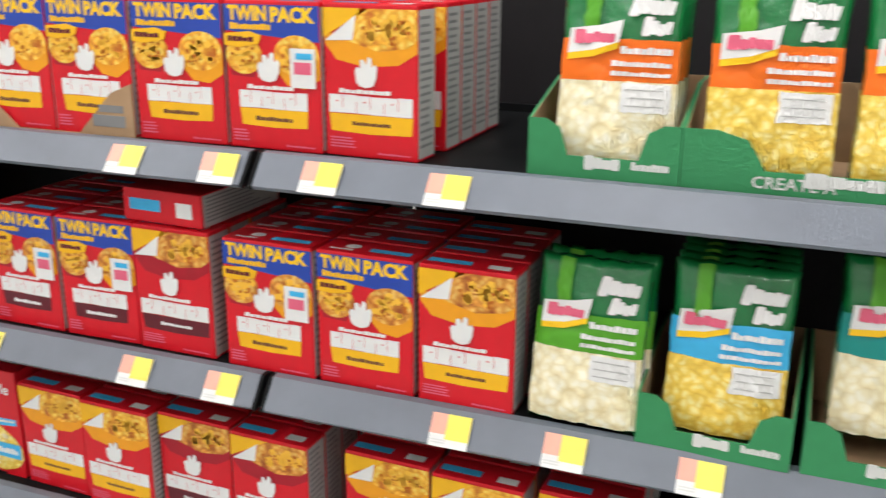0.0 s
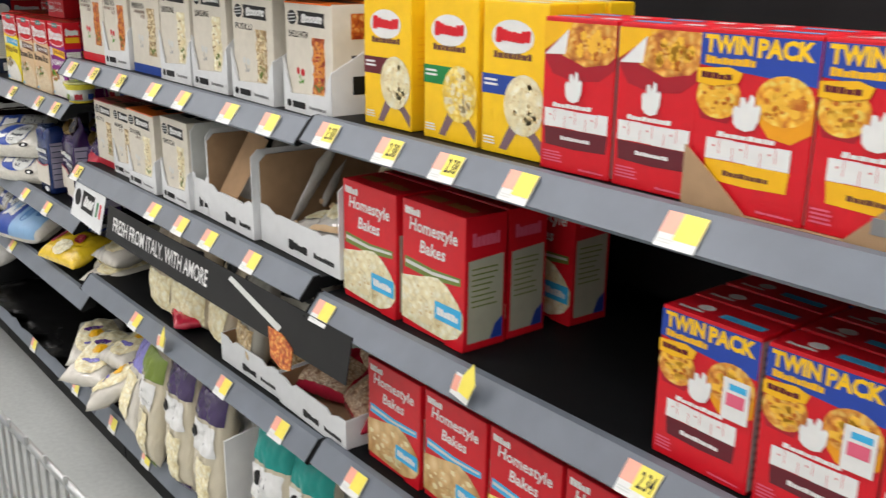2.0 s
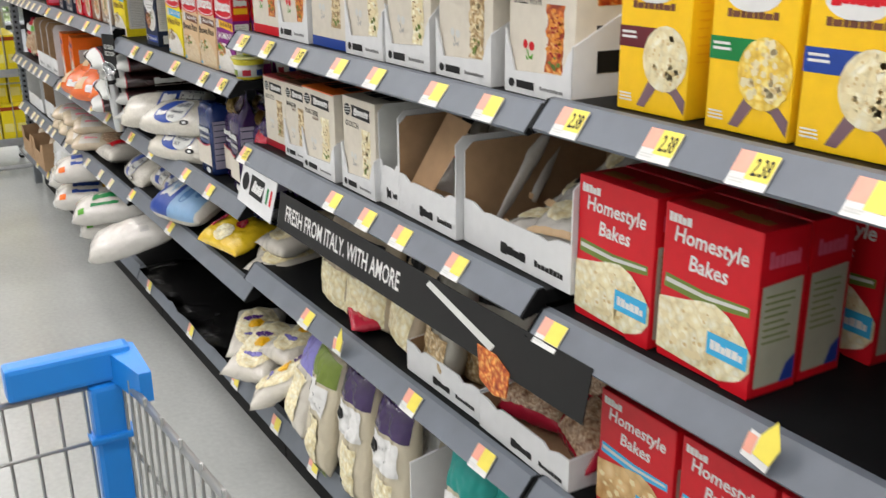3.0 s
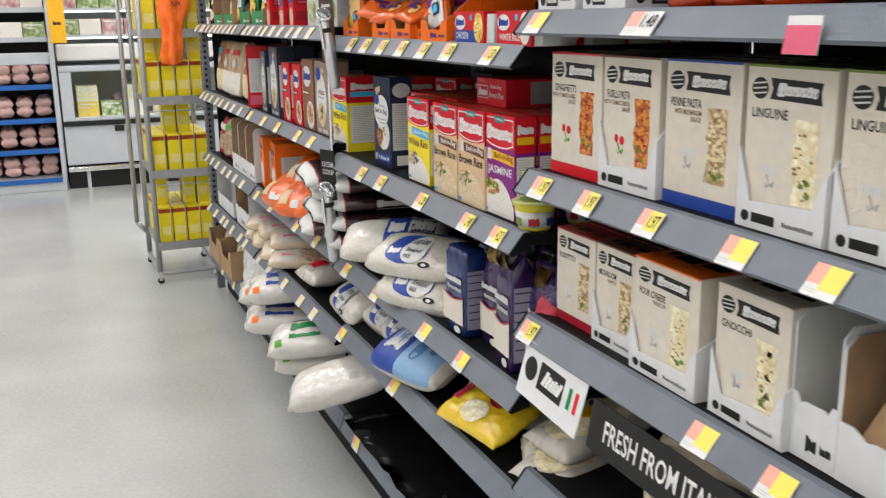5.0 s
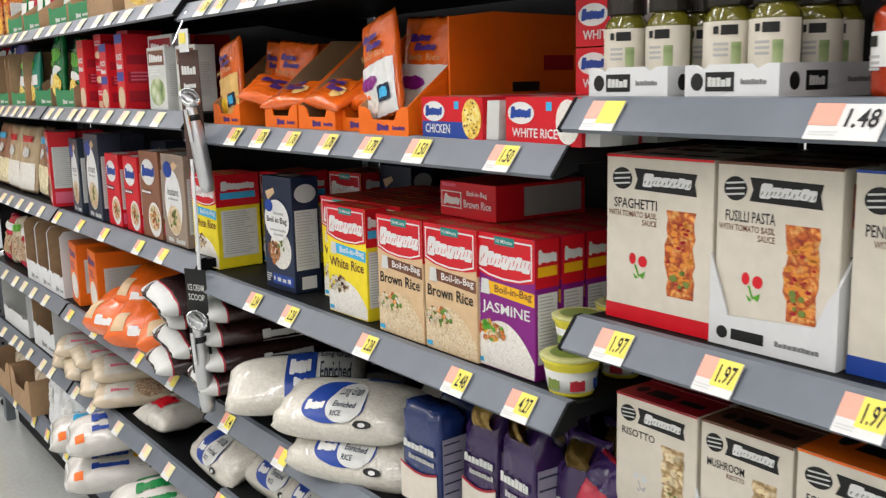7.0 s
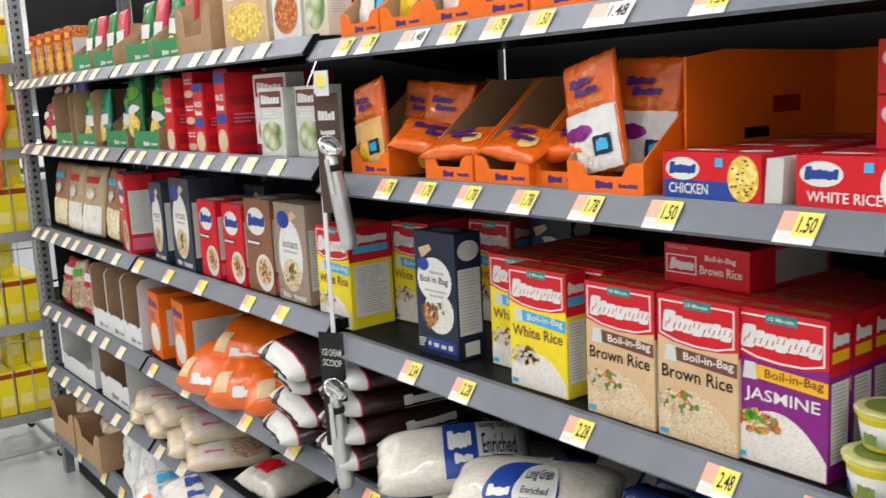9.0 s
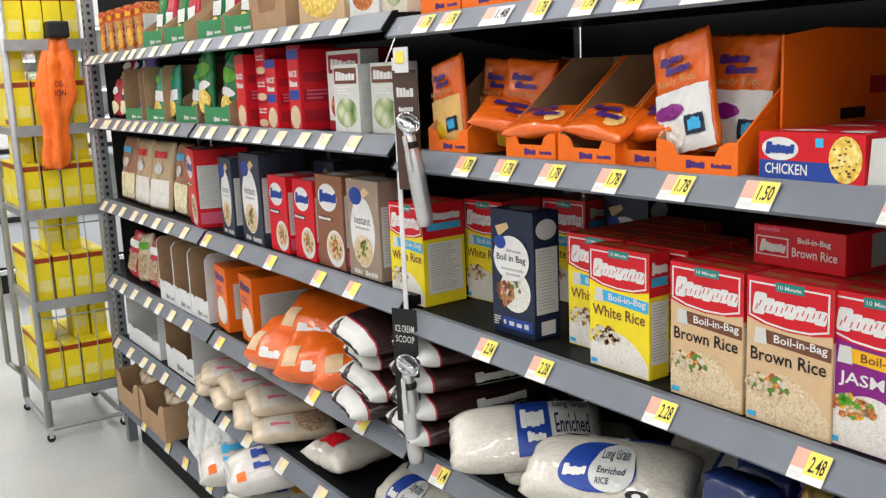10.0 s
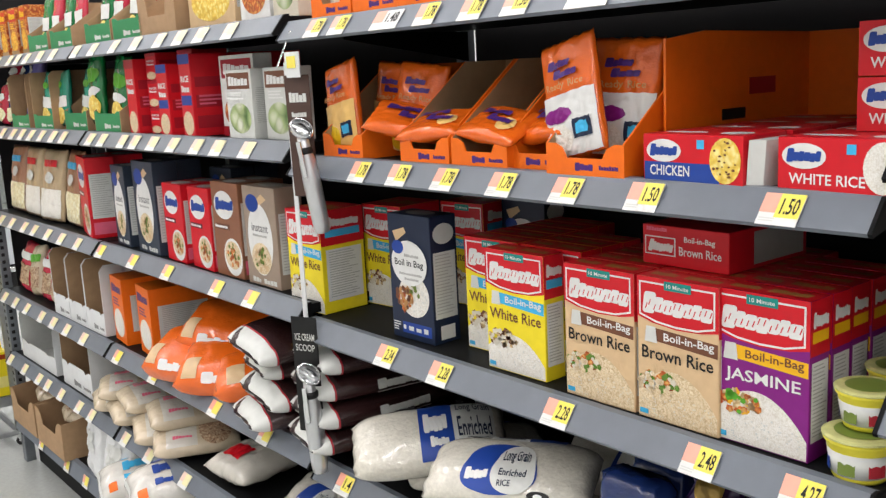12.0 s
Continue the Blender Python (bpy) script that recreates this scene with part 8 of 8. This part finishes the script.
# ---- chilled cases at the back ----
CXF = -10.45
SOFFIT = material("beige_soffit", (0.55, 0.45, 0.28), 0.5, 0, 0.1, 4)
CASE = material("case_grey", (0.5, 0.53, 0.56), 0.4, 0, 0.08, 10)
CASEDARK = material("case_interior", (0.03, 0.03, 0.035), 0.4, 0, 0.15, 10)
CASEBLUE = ink("case_blue", 0.02, 0.12, 0.4)
TUBE = emitter("case_lamp", (0.95, 1.0, 1.0), 5.0)
mc = thing("meat_case", "open chilled case with blue-edged shelves of packed meat", "chilled case")
Y0, Y1 = -4.0, 0.2
part("base", box(CXF - 1.0, Y0, 0.0, CXF, Y1, 0.085, 0.01), CASE, mc)
part("back", box(CXF - 1.0, Y0, 0.085, CXF - 0.95, Y1, 2.3), CASEDARK, mc)
part("side_panel", box(CXF - 0.95, Y1 - 0.03, 0.085, CXF, Y1, 2.3), CASE, mc)
part("canopy", box(CXF - 0.95, Y0, 2.3, CXF + 0.1, Y1, 2.5, 0.02), SOFFIT, mc)
for k, (z, xf) in enumerate(((0.09, 0.0), (0.345, -0.03), (0.61, -0.05), (0.9, -0.06), (1.3, -0.2), (1.55, -0.25), (1.8, -0.3), (2.05, -0.35))):
    s = part("case_shelf", box(CXF - 0.94, Y0, z, CXF + xf, Y1 - 0.031, z + 0.02), CASEDARK if k else CASE, mc)
    part("shelf_edge", box(CXF + xf + 0.001, Y0, z - 0.012, CXF + xf + 0.012, Y1 - 0.031, z + 0.03), CASEBLUE if k < 4 else CASE, s, "blue price edge" if k < 4 else "")
part("rail", box(CXF - 0.1, Y0, 1.1, CXF - 0.05, Y1 - 0.031, 1.2, 0.01), CASE, mc)
part("lamp_tube", box(CXF - 0.3, Y0, 2.27, CXF - 0.26, Y1 - 0.03, 2.295), TUBE, mc, "glowing case lamp")
PACKFILM = material("pack_film", (0.78, 0.5, 0.46), 0.2, 0, 0.2, 18, 0.2, 0.4)


def meat_pack(m, seed):
    return bag("meat_pack", "clear-wrapped tray of pink packed meat", 0.14, 0.2, 0.1, PACKFILM, seed, [("meat_window", -0.75, -0.75, 0.75, 0.75, m, True)], "meat pack", "meat packs")


for z in (0.11, 0.365, 0.63, 0.92):
    for k in range(10):
        for dz in range(2):
            put(("mp", k % 2), lambda: meat_pack(MEAT if k % 2 else COLDMEAT, 2.0 + k), pose(CXF - 0.2 + 0.02 * (k % 3), Y1 - 0.12 - k * 0.155, z + 0.055 + 0.075 * dz, -84, 0, 90 + JIT.uniform(-8, 8)))
for z, xs in ((1.32, -0.42), (1.57, -0.46), (1.82, -0.5), (2.07, -0.55)):
    for k in range(8):
        c = (COLDMEAT, GREENS, WHITERICE, COLDMEAT)[(k + int(z * 4)) % 4]
        put(("cm", c.name), lambda: plain_box(c, 0.18, 0.12, 0.135, "small chilled pack in the case", None, c, WHITE, "chilled_pack", None, "chilled packs"), pose(CXF + xs + 0.16, Y1 - 0.13 - k * 0.185, z + 0.001, 0, 0, 90))

dc = thing("deli_case", "white and grey chilled deli case with glass front", "chilled case")
D0, D1 = 0.225, 4.4
part("plinth", box(CXF - 0.9, D0, 0.0, CXF - 0.05, D1, 0.2, 0.01), BLACK, dc, "black plinth")
part("bumper", box(CXF - 0.045, D0, 0.155, CXF + 0.01, D1, 0.2, 0.01), CHROME, dc)
for k in range(5):
    part("plinth_leg", box(CXF - 0.045, D0 + 0.15 + k * 0.45, 0.0, CXF - 0.02, D0 + 0.18 + k * 0.45, 0.15), CASE, dc)
part("front_panel", box(CXF - 0.9, D0, 0.215, CXF, D1, 0.58, 0.012), CASE, dc)
part("panel_latch", box(CXF + 0.0005, D0 + 0.42, 0.5, CXF + 0.012, D0 + 0.5, 0.55, 0.003), BLACK, dc)
part("rub_strip", box(CXF + 0.0005, D0, 0.56, CXF + 0.02, D1, 0.6, 0.006), BLACK, dc)
part("sill", box(CXF - 0.12, D0, 0.602, CXF, D1, 0.63, 0.005), CASE, dc)
part("top_shelf", box(CXF - 0.9, D0, 1.03, CXF, D1, 1.08, 0.01), CASE, dc)
part("back", box(CXF - 0.95, D0, 0.582, CXF - 0.905, D1, 2.4), WHITE, dc)
part("well_floor", box(CXF - 0.9, D0, 0.585, CXF - 0.125, D1, 0.615), WHITE, dc)
part("end_panel", box(CXF - 0.9, D0, 0.616, CXF, D0 + 0.1, 1.029, 0.01), CASE, dc)
part("upper_tray", box(CXF - 0.5, D0, 1.12, CXF - 0.1, D1, 1.26, 0.02), WHITE, dc)
part("tray_support", box(CXF - 0.5, D0, 1.08, CXF - 0.4, D1, 1.12), CASE, dc)
gl = part("glass_front", box(CXF - 0.03, D0 + 0.11, 0.632, CXF - 0.024, D1, 1.028), glass("case_glass", (0.9, 0.95, 0.93)), dc, "clear glass front")
gl.visible_shadow = False
for k, (z, xf) in enumerate(((1.32, -0.2), (1.55, -0.25), (1.8, -0.3), (2.05, -0.35))):
    s = part("upper_shelf", box(CXF - 0.9, D0, z, CXF + xf, D1, z + 0.02), CASE, dc)
    part("shelf_lamp", box(CXF + xf - 0.05, D0, z - 0.015, CXF + xf - 0.02, D1, z - 0.002), TUBE, s, "glowing shelf lamp")
for k in range(8):
    for j, z in enumerate((1.341, 1.571, 1.821, 2.071)):
        c = (GREENS, COLDMEAT, WHITERICE, GREENS, COLDMEAT)[(k * 2 + j) % 5]
        put(("cm", c.name), lambda: plain_box(c, 0.18, 0.12, 0.135, "small chilled pack in the case", None, c, WHITE, "chilled_pack", None, "chilled packs"), pose(CXF - 0.29 - 0.05 * j, D0 + 0.12 + k * 0.19, z, 0, 0, 90))
for k, (y, m) in enumerate(((0.45, NOODLES), (0.45, CREAMPASTA), (0.85, WHITERICE), (1.1, CREAMPASTA), (0.65, GREENS), (0.85, CREAMPASTA), (1.05, NOODLES), (1.3, GREENS))):
    put(("dp", k), lambda: plain_box(m, 0.18, 0.15, 0.14, "deli pack behind the glass", None, m, WHITE, "deli_pack", None, "deli packs"), pose(CXF - 0.25, y, 0.616 + (0.141 if k in (1, 5, 6) else 0), 0, 0, 90))
for k in range(6):
    put(("mp", 0), None, pose(CXF - 0.35, 0.75 + 0.12 * k, 0.7 + 0.04 * (k % 2), -70, 0, 90))
ys = thing("yellow_hanging_sign", "yellow vertical hanging sign with dark marks", "sign")
part("board", box(CXF + 0.12, 0.19, 1.28, CXF + 0.125, 0.32, 1.78, 0.002), ink("sign_yellow", 0.85, 0.45, 0.02), ys)
fmy = lambda u, v, o: Vector((CXF + 0.1252 + o, 0.19 + u * 0.13, 1.28 + v * 0.5))
art("round_mark", E(0.5, 0.82, 0.3, 0.09), BLACK, ys, fmy, 1)
art("marks", bars(0.25, 0.3, 0.75, 0.36, 4), BLACK, ys, fmy, 1)
part("rod", tube((CXF + 0.122, 0.255, 1.78), (CXF + 0.122, 0.255, 4.6), 0.004), CHROME, ys)

# ---- shopping cart ----
cart = thing("shopping_cart", "wire shopping cart with blue plastic corner guards and handle", "shopping cart")
FX, BX, TZ, BZ = -1.8, -0.79, 0.96, 0.5
FY, NY = 0.262, -0.175


for side, y in (("right", FY), ("left", NY)):
    bm = add_tube(bmesh.new(), (FX, y, TZ - 0.03), (BX, y * 1.12, TZ + 0.02), 0.005, 6)
    add_tube(bm, (FX + 0.03, y, BZ), (BX, y * 1.12, BZ - 0.05), 0.004, 6)
    for k in range(1, 4):
        z = BZ + (TZ - BZ) * k / 4
        add_tube(bm, (FX + 0.005 * (4 - k), y, z), (BX, y * 1.12, z), 0.0025, 5)
    sd = part("side_basket", bm, WIRE, cart, "", True)
    for k in range(34):
        f = (k + 0.7) / 34.5
        yy = y * (1 + 0.12 * f)
        part("wire", tube((FX + (BX - FX) * f, yy - 0.003, BZ - 0.05 * f), (FX + (BX - FX) * f, yy - 0.003, TZ - 0.03 + 0.05 * f + (0.012 if k % 2 else 0)), 0.0022, 5), WIRE, sd)
bm = add_tube(bmesh.new(), (FX, FY, TZ - 0.035), (FX, NY, TZ - 0.035), 0.004, 6)
for k in range(1, 5):
    z = BZ + (TZ - 0.05 - BZ) * (k - 0.5) / 4
    add_tube(bm, (FX + 0.01, FY, z), (FX + 0.01, NY, z), 0.0025, 5)
fb = part("front_basket", bm, WIRE, cart, "", True)
for k in range(15):
    y = NY + (FY - NY) * (k + 0.5) / 15
    part("wire", tube((FX + 0.025, y, BZ), (FX, y, TZ - 0.035), 0.0022, 5), WIRE, fb)
part("corner_guard", box(FX - 0.013, FY - 0.125, TZ - 0.028, FX + 0.016, FY + 0.012, TZ + 0.012, 0.006), BLUEPLASTIC, cart, "blue plastic corner guard")
part("corner_guard", prism([(FX - 0.013, FY - 0.02, TZ - 0.028), (FX + 0.075, FY + 0.004, TZ - 0.035), (FX + 0.075, FY + 0.018, TZ - 0.035), (FX + 0.0, FY + 0.018, TZ - 0.028), (FX - 0.013, FY + 0.005, TZ - 0.028)], (0, 0, 0.036)), BLUEPLASTIC, cart, "blue plastic corner guard")
part("corner_guard", box(FX - 0.013, NY - 0.012, TZ - 0.028, FX + 0.016, NY + 0.125, TZ + 0.012, 0.006), BLUEPLASTIC, cart, "blue plastic corner guard")
for y in (FY - 0.02, NY + 0.02):
    pl = part("corner_post", box(FX - 0.006, y - 0.02, BZ - 0.02, FX + 0.02, y + 0.02, TZ - 0.03, 0.006), BLUEPLASTIC, cart, "blue plastic corner post")
    for z in (0.62, 0.74, 0.86):
        part("post_rib", box(FX - 0.002, y - 0.026, z, FX + 0.026, y + 0.026, z + 0.008, 0.002), BLUEPLASTIC, pl)
bm = bmesh.new()
for k in range(12):
    f = k / 11
    add_tube(bm, (FX + 0.03 + (BX - FX - 0.03) * f, NY * (1 + 0.12 * f), BZ - 0.05 * f), (FX + 0.03 + (BX - FX - 0.03) * f, FY * (1 + 0.12 * f), BZ - 0.05 * f), 0.0025, 5)
part("basket_floor", bm, WIRE, cart, "", True)
bm = bmesh.new()
for y in (FY * 1.05, NY * 1.05):
    add_tube(bm, (BX, y, TZ + 0.02), (BX + 0.08, y, 0.16), 0.012)
    add_tube(bm, (BX + 0.08, y, 0.16), (FX + 0.12, y * 0.85, 0.14), 0.012)
    add_tube(bm, (BX, y, BZ - 0.05), (BX + 0.03, y, BZ - 0.05), 0.008)
part("chassis", bm, CHROME, cart, "", True)
part("handle", tube((BX + 0.02, NY * 1.12, TZ + 0.035), (BX + 0.02, FY * 1.12, TZ + 0.035), 0.016, 12), BLUEPLASTIC, cart, "blue push handle", True)
for x in (BX + 0.06, FX + 0.14):
    for y in (FY * 0.9, NY * 0.9):
        wh = part("wheel", tube((x, y - 0.014, 0.062), (x, y + 0.014, 0.062), 0.062, 18), BLACK, cart, "", True)
        part("wheel_fork", box(x - 0.014, y - 0.02, 0.062, x + 0.014, y + 0.02, 0.15, 0.003), CHROME, wh)
